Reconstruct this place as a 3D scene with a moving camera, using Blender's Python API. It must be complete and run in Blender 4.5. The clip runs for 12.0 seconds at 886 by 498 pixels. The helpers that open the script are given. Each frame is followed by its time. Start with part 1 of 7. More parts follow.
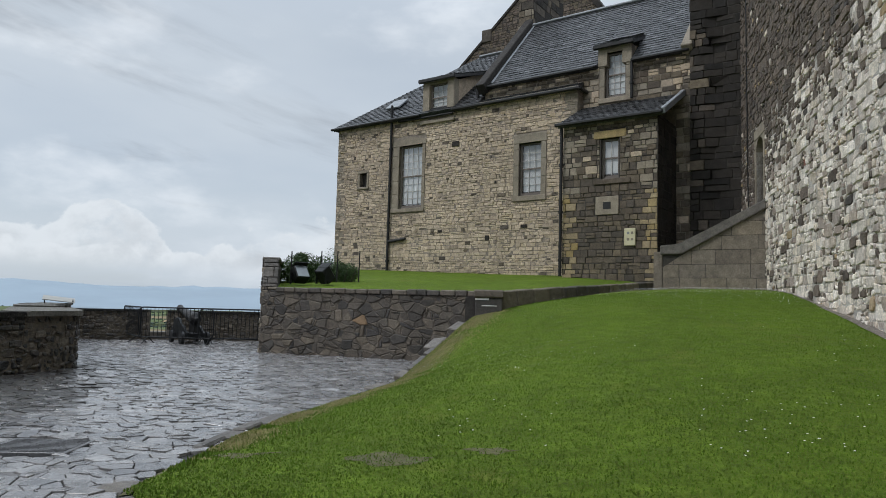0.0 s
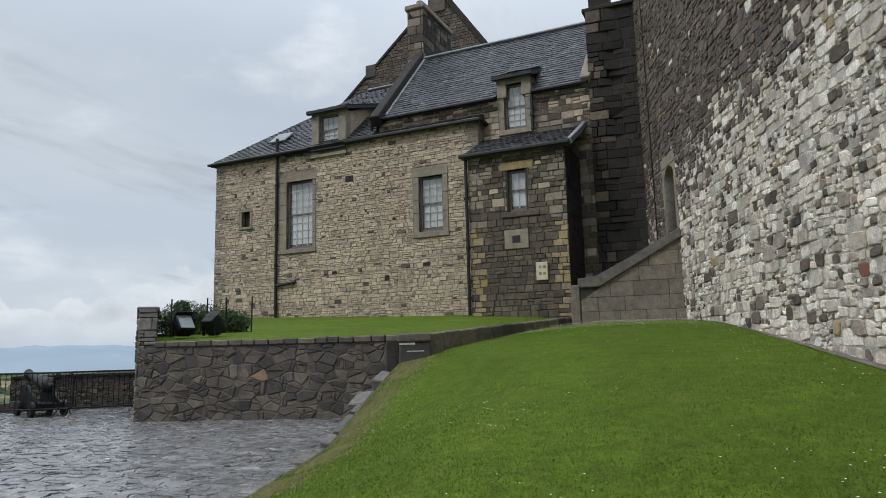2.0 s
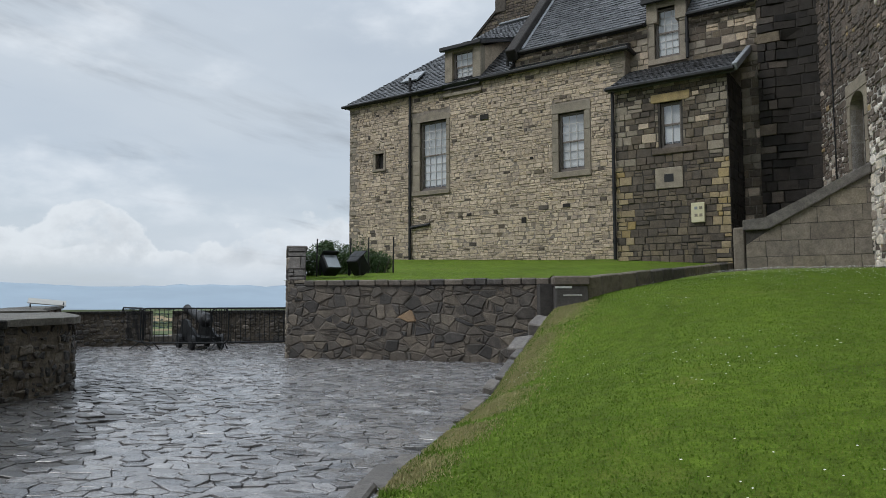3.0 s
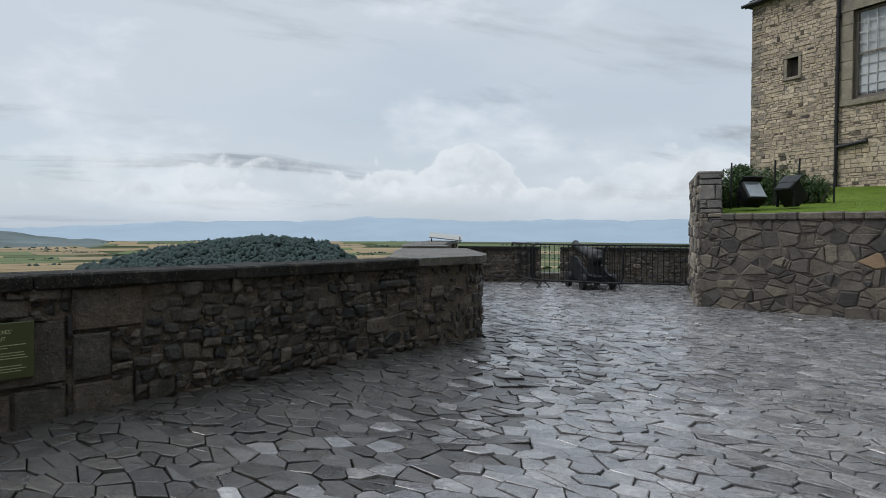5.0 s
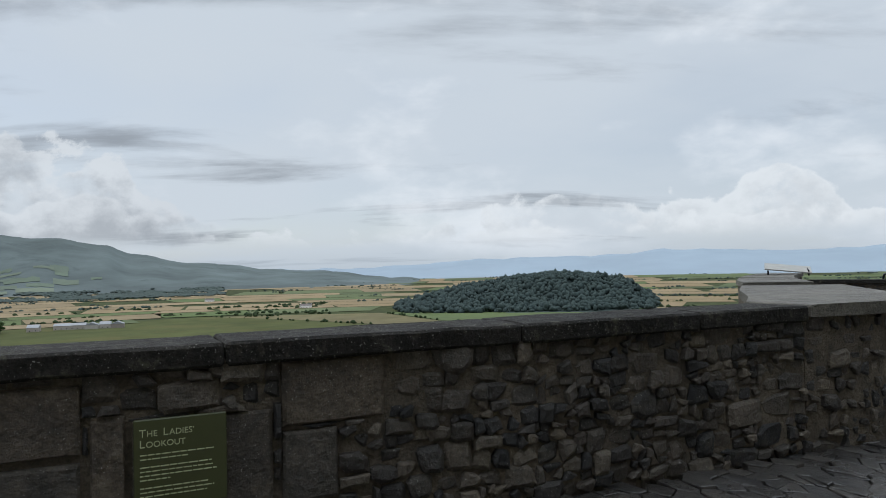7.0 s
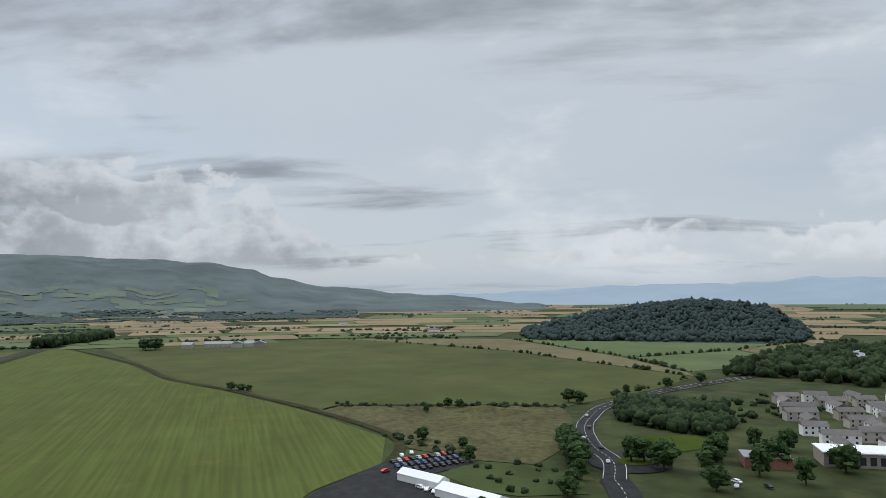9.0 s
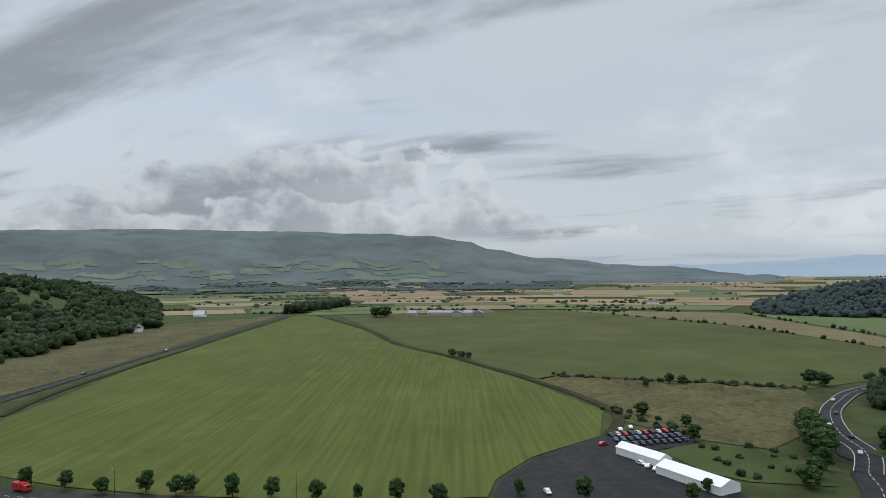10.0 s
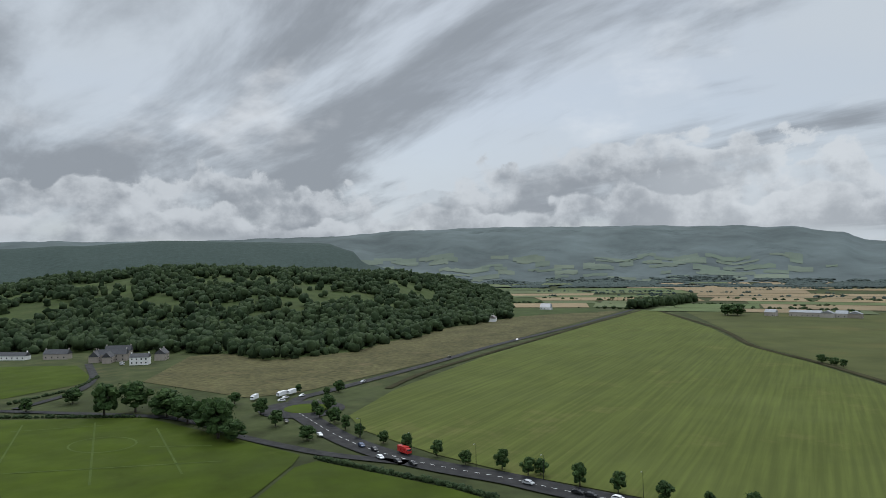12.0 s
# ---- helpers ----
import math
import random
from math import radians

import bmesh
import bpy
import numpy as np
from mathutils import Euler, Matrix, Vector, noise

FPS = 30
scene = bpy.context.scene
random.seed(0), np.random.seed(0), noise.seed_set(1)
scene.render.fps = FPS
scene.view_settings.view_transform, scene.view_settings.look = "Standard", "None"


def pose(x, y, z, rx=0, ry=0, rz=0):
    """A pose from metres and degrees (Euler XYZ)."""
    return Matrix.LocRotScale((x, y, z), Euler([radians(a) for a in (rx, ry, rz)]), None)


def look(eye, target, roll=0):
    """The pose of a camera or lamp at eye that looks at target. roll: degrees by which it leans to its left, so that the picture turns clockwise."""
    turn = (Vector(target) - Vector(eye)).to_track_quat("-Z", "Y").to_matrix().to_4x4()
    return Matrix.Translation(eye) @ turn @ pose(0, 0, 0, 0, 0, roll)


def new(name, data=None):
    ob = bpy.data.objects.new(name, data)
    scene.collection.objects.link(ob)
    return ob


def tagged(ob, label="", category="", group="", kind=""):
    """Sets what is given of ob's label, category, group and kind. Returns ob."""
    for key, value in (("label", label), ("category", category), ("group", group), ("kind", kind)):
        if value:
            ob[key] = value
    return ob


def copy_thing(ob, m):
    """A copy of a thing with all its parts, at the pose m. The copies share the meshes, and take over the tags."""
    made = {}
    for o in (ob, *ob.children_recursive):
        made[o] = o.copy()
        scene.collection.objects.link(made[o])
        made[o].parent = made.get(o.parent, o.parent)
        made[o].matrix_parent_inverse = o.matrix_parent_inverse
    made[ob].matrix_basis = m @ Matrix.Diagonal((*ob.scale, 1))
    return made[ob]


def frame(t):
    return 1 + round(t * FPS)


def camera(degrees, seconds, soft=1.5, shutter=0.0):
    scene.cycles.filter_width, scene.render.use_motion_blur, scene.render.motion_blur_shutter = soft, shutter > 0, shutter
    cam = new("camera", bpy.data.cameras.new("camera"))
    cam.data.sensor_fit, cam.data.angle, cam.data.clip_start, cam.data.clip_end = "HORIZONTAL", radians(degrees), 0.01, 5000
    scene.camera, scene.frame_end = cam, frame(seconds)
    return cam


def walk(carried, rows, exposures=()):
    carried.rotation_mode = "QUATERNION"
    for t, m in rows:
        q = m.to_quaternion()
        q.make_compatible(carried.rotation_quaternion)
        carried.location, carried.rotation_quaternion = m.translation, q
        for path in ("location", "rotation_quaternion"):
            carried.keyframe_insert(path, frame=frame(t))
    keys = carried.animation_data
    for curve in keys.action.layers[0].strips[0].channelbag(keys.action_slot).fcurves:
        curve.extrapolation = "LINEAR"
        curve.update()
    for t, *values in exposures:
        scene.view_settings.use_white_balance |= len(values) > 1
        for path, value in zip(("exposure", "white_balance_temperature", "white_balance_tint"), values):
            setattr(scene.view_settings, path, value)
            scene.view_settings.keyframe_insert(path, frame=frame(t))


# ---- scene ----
cam = camera(66.0, 12.0, soft=0.85)
PATH = [
    (0, (2.983, -3.515, 1.225), (2.660, -1.548, 1.39), 1.6),
    (0.5, (2.704, -3.086, 1.232), (2.648, -1.103, 1.487), 0.8),
    (1, (2.438, -2.647, 1.241), (2.521, -0.673, 1.55), -0.4),
    (1.5, (2.130, -2.269, 1.255), (2.245, -0.299, 1.579), -1.4),
    (2, (1.801, -1.908, 1.26), (1.853, 0.07, 1.552), -1.4),
    (2.5, (1.447, -1.517, 1.263), (1.358, 0.469, 1.486), -0.8),
    (3, (1.037, -1.137, 1.223), (0.748, 0.837, 1.362), -0.1),
    (3.5, (0.634, -0.74, 1.197), (0.104, 1.188, 1.252), 0.3),
    (3.7, (0.461, -0.576, 1.216), (-0.173, 1.321, 1.244), 0.3),
    (5.3, (-0.811, 0.861, 1.252), (-2.153, 2.343, 1.214), -0.1),
    (5.5, (-0.954, 1.027, 1.252), (-2.367, 2.443, 1.233), -0.4),
    (6, (-1.433, 1.424, 1.238), (-3.012, 2.651, 1.249), -1.0),
    (6.5, (-1.939, 1.693, 1.24), (-3.643, 2.739, 1.276), -1.2),
    (7, (-2.453, 1.972, 1.253), (-4.221, 2.907, 1.308), -1.2),
    (7.2, (-2.666, 2.086, 1.285), (-4.447, 2.995, 1.355), -1.2),
    (8.8, (-4.786, 2.78, 1.339), (-6.662, 3.459, 1.479), -0.8),
    (9, (-5.067, 2.844, 1.34), (-6.972, 3.436, 1.475), -0.5),
    (9.5, (-5.313, 2.936, 1.344), (-7.288, 3.236, 1.441), -0.2),
    (10, (-5.412, 2.909, 1.35), (-7.411, 2.888, 1.407), -0.6),
    (10.5, (-5.486, 2.825, 1.345), (-7.464, 2.527, 1.387), -0.9),
    (11, (-5.519, 2.714, 1.33), (-7.443, 2.171, 1.375), -1.0),
    (11.5, (-5.545, 2.586, 1.315), (-7.388, 1.813, 1.368), -0.8),
    (12, (-5.545, 2.491, 1.306), (-7.298, 1.53, 1.359), -0.7),
]
EXPOSURES = [(0.0, 0.0, 6280, 10), (7.2, 0.0, 6280, 10), (8.9, -0.15, 6330, 10), (12.0, -0.12, 6330, 10)]
walk(cam, [(t, look(eye, target, roll)) for t, eye, target, roll in PATH], EXPOSURES)

# ---- sky and sun: bright, broken overcast ----
SUN_ELEVATION, SUN_ROTATION = 46.0, 238.0
world = bpy.data.worlds.new("overcast_sky")
scene.world = world
world.use_nodes = True
wt = world.node_tree
wt.nodes.clear()


def wmath(op, a, b=0.0, c=0.0, clamp=False):
    n = wt.nodes.new("ShaderNodeMath")
    n.operation, n.use_clamp = op, clamp
    for k, v in enumerate((a, b, c)):
        if isinstance(v, (int, float)):
            n.inputs[k].default_value = v
        else:
            wt.links.new(v, n.inputs[k])
    return n.outputs[0]


def wmix(fac, a, b):
    n = wt.nodes.new("ShaderNodeMix")
    n.data_type = "RGBA"
    for sock, v in ((n.inputs[0], fac), (n.inputs[6], a), (n.inputs[7], b)):
        if hasattr(v, "links"):
            wt.links.new(v, sock)
        else:
            sock.default_value = v if isinstance(v, (int, float)) else (*v, 1.0)
    return n.outputs[2]


def wrange(v, lo, hi, to0=0.0, to1=1.0):
    n = wt.nodes.new("ShaderNodeMapRange")
    n.interpolation_type = "SMOOTHSTEP"
    wt.links.new(v, n.inputs[0])
    for k, x in enumerate((lo, hi, to0, to1)):
        n.inputs[k + 1].default_value = x
    return n.outputs[0]


def wnoise(vec, scale, detail=6.0, rough=0.55, distort=0.0):
    n = wt.nodes.new("ShaderNodeTexNoise")
    n.inputs["Scale"].default_value, n.inputs["Detail"].default_value = scale, detail
    n.inputs["Roughness"].default_value, n.inputs["Distortion"].default_value = rough, distort
    wt.links.new(vec, n.inputs["Vector"])
    return n.outputs["Fac"]


def wvec(x, y, z):
    n = wt.nodes.new("ShaderNodeCombineXYZ")
    for sock, v in zip(n.inputs, (x, y, z)):
        if isinstance(v, (int, float)):
            sock.default_value = v
        else:
            wt.links.new(v, sock)
    return n.outputs[0]


coord = wt.nodes.new("ShaderNodeTexCoord")
sep = wt.nodes.new("ShaderNodeSeparateXYZ")
wt.links.new(coord.outputs["Generated"], sep.inputs[0])
dx, dy, dz = sep.outputs
up = wmath("MAXIMUM", dz, 0.0)
spread = wmath("DIVIDE", 1.0, wmath("ADD", up, 0.14))
deck = wvec(wmath("MULTIPLY", dx, spread), wmath("MULTIPLY", dy, spread), 0.0)
sky = wt.nodes.new("ShaderNodeTexSky")
sky.sky_type, sky.sun_disc = "NISHITA", False
sky.sun_elevation, sky.sun_rotation = radians(SUN_ELEVATION), radians(SUN_ROTATION)
blue = wt.nodes.new("ShaderNodeVectorMath")
blue.operation = "SCALE"
wt.links.new(sky.outputs[0], blue.inputs[0])
blue.inputs[3].default_value = 0.1
# thin high veil over the blue, grey stratus streaks below it, bright heaps near the horizon
veil = wrange(wnoise(deck, 0.55, 5.0, 0.5), 0.30, 0.62, 0.72, 0.97)
base = wmix(veil, blue.outputs[0], (0.61, 0.665, 0.715))
# the streaks lie along one wind direction
down_wind = wmath("ADD", wmath("MULTIPLY", dx, -0.42), wmath("MULTIPLY", dy, -0.91))
cross_wind = wmath("ADD", wmath("MULTIPLY", dx, 0.91), wmath("MULTIPLY", dy, -0.42))
streak_co = wvec(wmath("MULTIPLY", wmath("MULTIPLY", down_wind, spread), 0.5), wmath("MULTIPLY", wmath("MULTIPLY", cross_wind, spread), 1.3), 3.7)
heavy = wrange(dy, 0.35, -0.75, -0.06, 0.09)
streak = wrange(wmath("ADD", wnoise(streak_co, 1.15, 9.0, 0.58, 0.35), heavy), 0.46, 0.68)
base = wmix(wmath("MULTIPLY", streak, 0.85), base, (0.265, 0.292, 0.325))
bright = wrange(wnoise(wvec(dx, dy, wmath("MULTIPLY", dz, 2.2)), 3.1, 6.0, 0.55), 0.52, 0.70)
base = wmix(wmath("MULTIPLY", bright, 0.6), base, (0.88, 0.91, 0.935))
# cumulus: the height of the cloud tops and how grey the heaps are, round the horizon (0 is +y, 180 is -y, by way of -x)
HEAPS = [(-30, 0.09, 0.3), (10, 0.10, 0.3), (22, 0.12, 0.25), (29, 0.085, 0.1), (35, 0.14, 0.05), (40, 0.105, 0.05), (46, 0.10, 0.05), (55, 0.088, 0.1), (62, 0.065, 0.15), (69, 0.055, 0.2),
         (80, 0.06, 0.5), (84, 0.12, 0.9), (88, 0.175, 0.6), (93, 0.165, 0.55), (99, 0.195, 0.6), (106, 0.17, 0.95), (113, 0.15, 0.9), (118, 0.145, 0.85), (124, 0.12, 0.9), (130, 0.125, 1.0), (138, 0.15, 1.0), (146, 0.12, 0.95), (155, 0.115, 0.9), (175, 0.11, 0.8)]
around = wmath("DIVIDE", wmath("ADD", wmath("ARCTAN2", wmath("MULTIPLY", dx, -1.0), dy), radians(180)), radians(360))
profile = wt.nodes.new("ShaderNodeValToRGB")
profile.color_ramp.interpolation = "EASE"
stops = profile.color_ramp.elements
while len(stops) < len(HEAPS):
    stops.new(0.5)
for stop, (a, tall, grey) in zip(stops, HEAPS):
    stop.position, stop.color = (a + 180) / 360, (tall, grey, 0, 1)
wt.links.new(around, profile.inputs[0])
tops = wt.nodes.new("ShaderNodeSeparateColor")
wt.links.new(profile.outputs[0], tops.inputs[0])
for seed, share, ragged in ((0.0, 1.0, 0.17), (4.3, 0.62, 0.11)):
    at = wvec(wmath("ADD", dx, seed), dy, wmath("MULTIPLY", dz, 1.25))
    lumps = wmath("SUBTRACT", wnoise(at, 6.5, 11.0, 0.62, 0.25), 0.5)
    puff = wt.nodes.new("ShaderNodeTexVoronoi")
    puff.feature = "SMOOTH_F1"
    puff.inputs["Scale"].default_value = 30.0
    wt.links.new(at, puff.inputs["Vector"])
    crest = wmath("ADD", wmath("MULTIPLY", tops.outputs[0], share), wmath("SUBTRACT", wmath("MULTIPLY", lumps, ragged), wmath("MULTIPLY", wmath("SUBTRACT", puff.outputs["Distance"], 0.35), 0.05)))
    depth = wmath("SUBTRACT", crest, dz)
    gaps = wrange(wnoise(at, 9.0, 7.0, 0.6), 0.40, 0.52, 0.25, 1.0)
    body = wmath("MULTIPLY", wmath("MULTIPLY", wrange(depth, 0.0, 0.011), gaps), wrange(dz, 0.028, 0.06))
    shade = wmath("ADD", wmath("DIVIDE", depth, 0.075), wmath("MULTIPLY", wmath("SUBTRACT", wnoise(at, 12.0, 8.0, 0.6), 0.5), 3.2))
    shade = wmath("MULTIPLY", wrange(shade, 0.0, 1.0), wmath("ADD", wmath("MULTIPLY", tops.outputs[1], 0.72), 0.28))
    lit = wmix(tops.outputs[1], (0.78, 0.815, 0.835), (0.63, 0.665, 0.695))
    base = wmix(wmath("MULTIPLY", body, 0.85), base, wmix(shade, lit, (0.31, 0.34, 0.375)))
low = wrange(dz, 0.055, -0.005)
base = wmix(wmath("MULTIPLY", low, 0.7), base, (0.47, 0.535, 0.595))
zenith = wrange(dz, 0.35, 0.95, 1.0, 3.0)
back = wt.nodes.new("ShaderNodeBackground")
wt.links.new(base, back.inputs[0])
wt.links.new(zenith, back.inputs[1])
wout = wt.nodes.new("ShaderNodeOutputWorld")
wt.links.new(back.outputs[0], wout.inputs[0])

sun = new("sun", bpy.data.lights.new("sun", "SUN"))
sun.data.energy, sun.data.angle, sun.data.color = 1.0, radians(14), (1.0, 0.96, 0.9)
az = radians(SUN_ROTATION)
sd = Vector((math.sin(az) * math.cos(radians(SUN_ELEVATION)), math.cos(az) * math.cos(radians(SUN_ELEVATION)), math.sin(radians(SUN_ELEVATION))))
sun.matrix_world = Matrix.Translation((0, 0, 60)) @ sd.to_track_quat("Z", "Y").to_matrix().to_4x4()

# ---- materials ----


def material(name, colours, rough=0.8, scale=6.0, vary=0.25, bump=0.3, bump_scale=40.0, spot=None, spot_amount=0.0, spot_scale=3.0,
             metal=0.0, spec=0.5, rough_vary=0.1, specks=0.0, film=0.0):
    """Colours picked piece by piece, broken up by two scales of noise, with spots and fine relief."""
    m = bpy.data.materials.new(name)
    m.use_nodes = True
    t = m.node_tree
    b = t.nodes["Principled BSDF"]
    link = t.links.new
    oi, ge = t.nodes.new("ShaderNodeObjectInfo"), t.nodes.new("ShaderNodeNewGeometry")
    add = t.nodes.new("ShaderNodeMath")
    add.operation = "ADD"
    link(oi.outputs["Random"], add.inputs[0])
    link(ge.outputs["Random Per Island"], add.inputs[1])
    fr = t.nodes.new("ShaderNodeMath")
    fr.operation = "FRACT"
    link(add.outputs[0], fr.inputs[0])
    ramp = t.nodes.new("ShaderNodeValToRGB")
    ramp.color_ramp.interpolation = "LINEAR"
    el = ramp.color_ramp.elements
    n = len(colours)
    while len(el) < max(n, 2):
        el.new(0.5)
    for k in range(max(n, 2)):
        el[k].position = k / max(n - 1, 1)
        el[k].color = (*colours[min(k, n - 1)], 1)
    link(fr.outputs[0], ramp.inputs[0])

    def nz(s, d=6.0, r=0.6):
        q = t.nodes.new("ShaderNodeTexNoise")
        q.inputs["Scale"].default_value, q.inputs["Detail"].default_value, q.inputs["Roughness"].default_value = s, d, r
        link(ge.outputs["Position"], q.inputs["Vector"])
        return q.outputs["Fac"]

    def rng(v, lo, hi, a, c):
        q = t.nodes.new("ShaderNodeMapRange")
        link(v, q.inputs[0])
        for k, x in enumerate((lo, hi, a, c)):
            q.inputs[k + 1].default_value = x
        return q.outputs[0]

    def mul(col, fac):
        q = t.nodes.new("ShaderNodeVectorMath")
        q.operation = "SCALE"
        link(col, q.inputs[0])
        link(fac, q.inputs[3])
        return q.outputs[0]

    col = mul(ramp.outputs[0], rng(nz(scale), 0.3, 0.7, 1 - vary, 1 + vary))
    col = mul(col, rng(nz(scale * 0.13, 3.0), 0.3, 0.7, 1 - vary * 0.6, 1 + vary * 0.6))
    if vary > 0.15 and scale >= 4:
        col = mul(col, rng(nz(scale * 4.5, 8.0, 0.75), 0.32, 0.68, 1 - vary * 1.25, 1 + vary * 1.25))
    if spot:
        mx = t.nodes.new("ShaderNodeMix")
        mx.data_type = "RGBA"
        link(rng(nz(spot_scale, 8.0, 0.7), 0.56, 0.70, 0.0, spot_amount), mx.inputs[0])
        link(col, mx.inputs[6])
        mx.inputs[7].default_value = (*spot, 1)
        col = mx.outputs[2]
    if specks:
        mx = t.nodes.new("ShaderNodeMix")
        mx.data_type = "RGBA"
        link(rng(nz(95.0, 2.0, 0.5), 0.66, 0.74, 0.0, specks), mx.inputs[0])
        link(col, mx.inputs[6])
        mx.inputs[7].default_value = (0.34, 0.33, 0.29, 1)
        col = mx.outputs[2]
    b.inputs["Coat Weight"].default_value, b.inputs["Coat Roughness"].default_value = film, 0.12
    link(col, b.inputs["Base Color"])
    link(rng(nz(scale * 0.8, 5.0), 0.3, 0.7, max(rough - rough_vary, 0.03), min(rough + rough_vary, 1.0)), b.inputs["Roughness"])
    b.inputs["Metallic"].default_value = metal
    b.inputs["Specular IOR Level"].default_value = spec
    if bump:
        bp = t.nodes.new("ShaderNodeBump")
        bp.inputs["Strength"].default_value, bp.inputs["Distance"].default_value = bump, 0.03
        link(nz(bump_scale, 8.0, 0.65), bp.inputs["Height"])
        link(bp.outputs[0], b.inputs["Normal"])
    return m


HOUSE_STONE = material("buff_sandstone", [(0.3149, 0.2551, 0.1980), (0.4623, 0.3699, 0.2746), (0.5359, 0.4336, 0.3194), (0.4822, 0.3889, 0.2875), (0.4018, 0.3252, 0.2492), (0.5760, 0.4655, 0.3449), (0.4554, 0.3571, 0.2427)], 0.85, 7, 0.22, 0.5, 30, (0.14, 0.12, 0.10), 0.5, 1.1)
DRESSED = material("dressed_sandstone", [(0.22, 0.187, 0.143), (0.286, 0.242, 0.1848), (0.253, 0.22, 0.1705)], 0.85, 5, 0.2, 0.3, 50, (0.16, 0.14, 0.12), 0.5, 1.5)
PORCH_STONE = material("mixed_brown_stone", [(0.072, 0.060, 0.048), (0.105, 0.083, 0.063), (0.135, 0.106, 0.074), (0.088, 0.073, 0.060), (0.165, 0.130, 0.085), (0.115, 0.094, 0.073)], 0.85, 7, 0.3, 0.5, 30, (0.07, 0.063, 0.055), 0.5, 1.4)
YELLOW_QUOIN = material("yellow_quoin_stone", [(0.34, 0.2465, 0.102), (0.357, 0.2805, 0.17), (0.306, 0.238, 0.1445)], 0.85, 6, 0.22, 0.3, 40, (0.16, 0.13, 0.1), 0.5, 2.0)
HOUSE_MORTAR = material("house_mortar", [(0.2391, 0.2040, 0.1674)], 0.95, 9, 0.25, 0.5, 60)
DARK_MORTAR = material("dark_mortar", [(0.05, 0.044, 0.038)], 0.9, 9, 0.3, 0.6, 50)
LIGHT_STONE = material("pale_whinstone", [(0.7611, 0.6879, 0.5992), (0.4567, 0.3983, 0.3389), (0.8698, 0.7966, 0.7073), (0.2610, 0.2069, 0.1719), (0.6741, 0.5794, 0.4715), (0.8046, 0.7294, 0.6483), (0.3697, 0.3103, 0.2652)], 0.85, 8, 0.28, 0.6, 25, (0.62, 0.60, 0.57), 0.75, 2.2)
BROWN_STONE = material("brown_rubble", [(0.085, 0.066, 0.053), (0.135, 0.105, 0.082), (0.11, 0.087, 0.071), (0.185, 0.142, 0.11), (0.07, 0.061, 0.055)], 0.9, 8, 0.3, 0.7, 25, (0.25, 0.225, 0.20), 0.35, 2.5)
OCHRE_STONE = material("ochre_stone", [(0.36, 0.26, 0.13), (0.34, 0.26, 0.17)], 0.85, 8, 0.25, 0.5, 25)
BRICK = material("red_brick", [(0.24, 0.105, 0.075)], 0.85, 12, 0.2, 0.4, 50)
WALL_MORTAR = material("lime_mortar", [(0.42, 0.39, 0.35)], 0.95, 9, 0.3, 0.6, 50)
BROWN_MORTAR = material("brown_mortar", [(0.13, 0.11, 0.09)], 0.95, 9, 0.3, 0.6, 50)
TOWER_STONE = material("near_black_stone", [(0.0140, 0.0122, 0.0108), (0.0257, 0.0211, 0.0173), (0.0398, 0.0328, 0.0267), (0.0187, 0.0159, 0.0140)], 0.9, 7, 0.28, 0.5, 30)
RETAIN_STONE = material("damp_grey_stone", [(0.040, 0.037, 0.034), (0.105, 0.088, 0.071), (0.155, 0.127, 0.096), (0.055, 0.050, 0.047), (0.125, 0.101, 0.077), (0.075, 0.067, 0.060), (0.185, 0.152, 0.112)], 0.65, 8, 0.32, 0.7, 25, (0.035, 0.033, 0.031), 0.55, 2.0)
TAN_STONE = material("tan_stone", [(0.25, 0.165, 0.095)], 0.75, 8, 0.2, 0.5, 25)
WET_STONE = material("wet_dark_stone", [(0.0095, 0.0095, 0.0095), (0.045, 0.036, 0.028), (0.095, 0.077, 0.057), (0.013, 0.0125, 0.012), (0.125, 0.102, 0.073), (0.024, 0.021, 0.019), (0.012, 0.012, 0.012), (0.065, 0.054, 0.041)], 0.5, 9, 0.45, 1.0, 22, (0.15, 0.13, 0.095), 0.4, 6.0, rough_vary=0.2, specks=0.8)
ASHLAR = material("damp_ashlar", [(0.074, 0.057, 0.040), (0.094, 0.073, 0.050), (0.056, 0.048, 0.038)], 0.6, 7, 0.45, 1.0, 28, (0.13, 0.106, 0.07), 0.6, 7.0, rough_vary=0.2, specks=0.8)
WET_MORTAR = material("wet_mortar", [(0.094, 0.076, 0.054)], 0.8, 9, 0.4, 0.9, 40, (0.03, 0.027, 0.022), 0.7, 5.0)
COPING_WET = material("mossy_coping", [(0.0140, 0.0128, 0.0108), (0.0210, 0.0188, 0.0150), (0.0170, 0.0150, 0.0125)], 0.85, 9, 0.45, 1.0, 25, (0.10, 0.094, 0.062), 0.6, 9.0, rough_vary=0.12, specks=0.8, spec=0.25)
COPING_FLAT = material("weathered_slab", [(0.085, 0.077, 0.062), (0.105, 0.096, 0.078)], 0.65, 7, 0.4, 0.9, 25, (0.05, 0.046, 0.034), 0.6, 3.0, specks=0.4, spec=0.4)
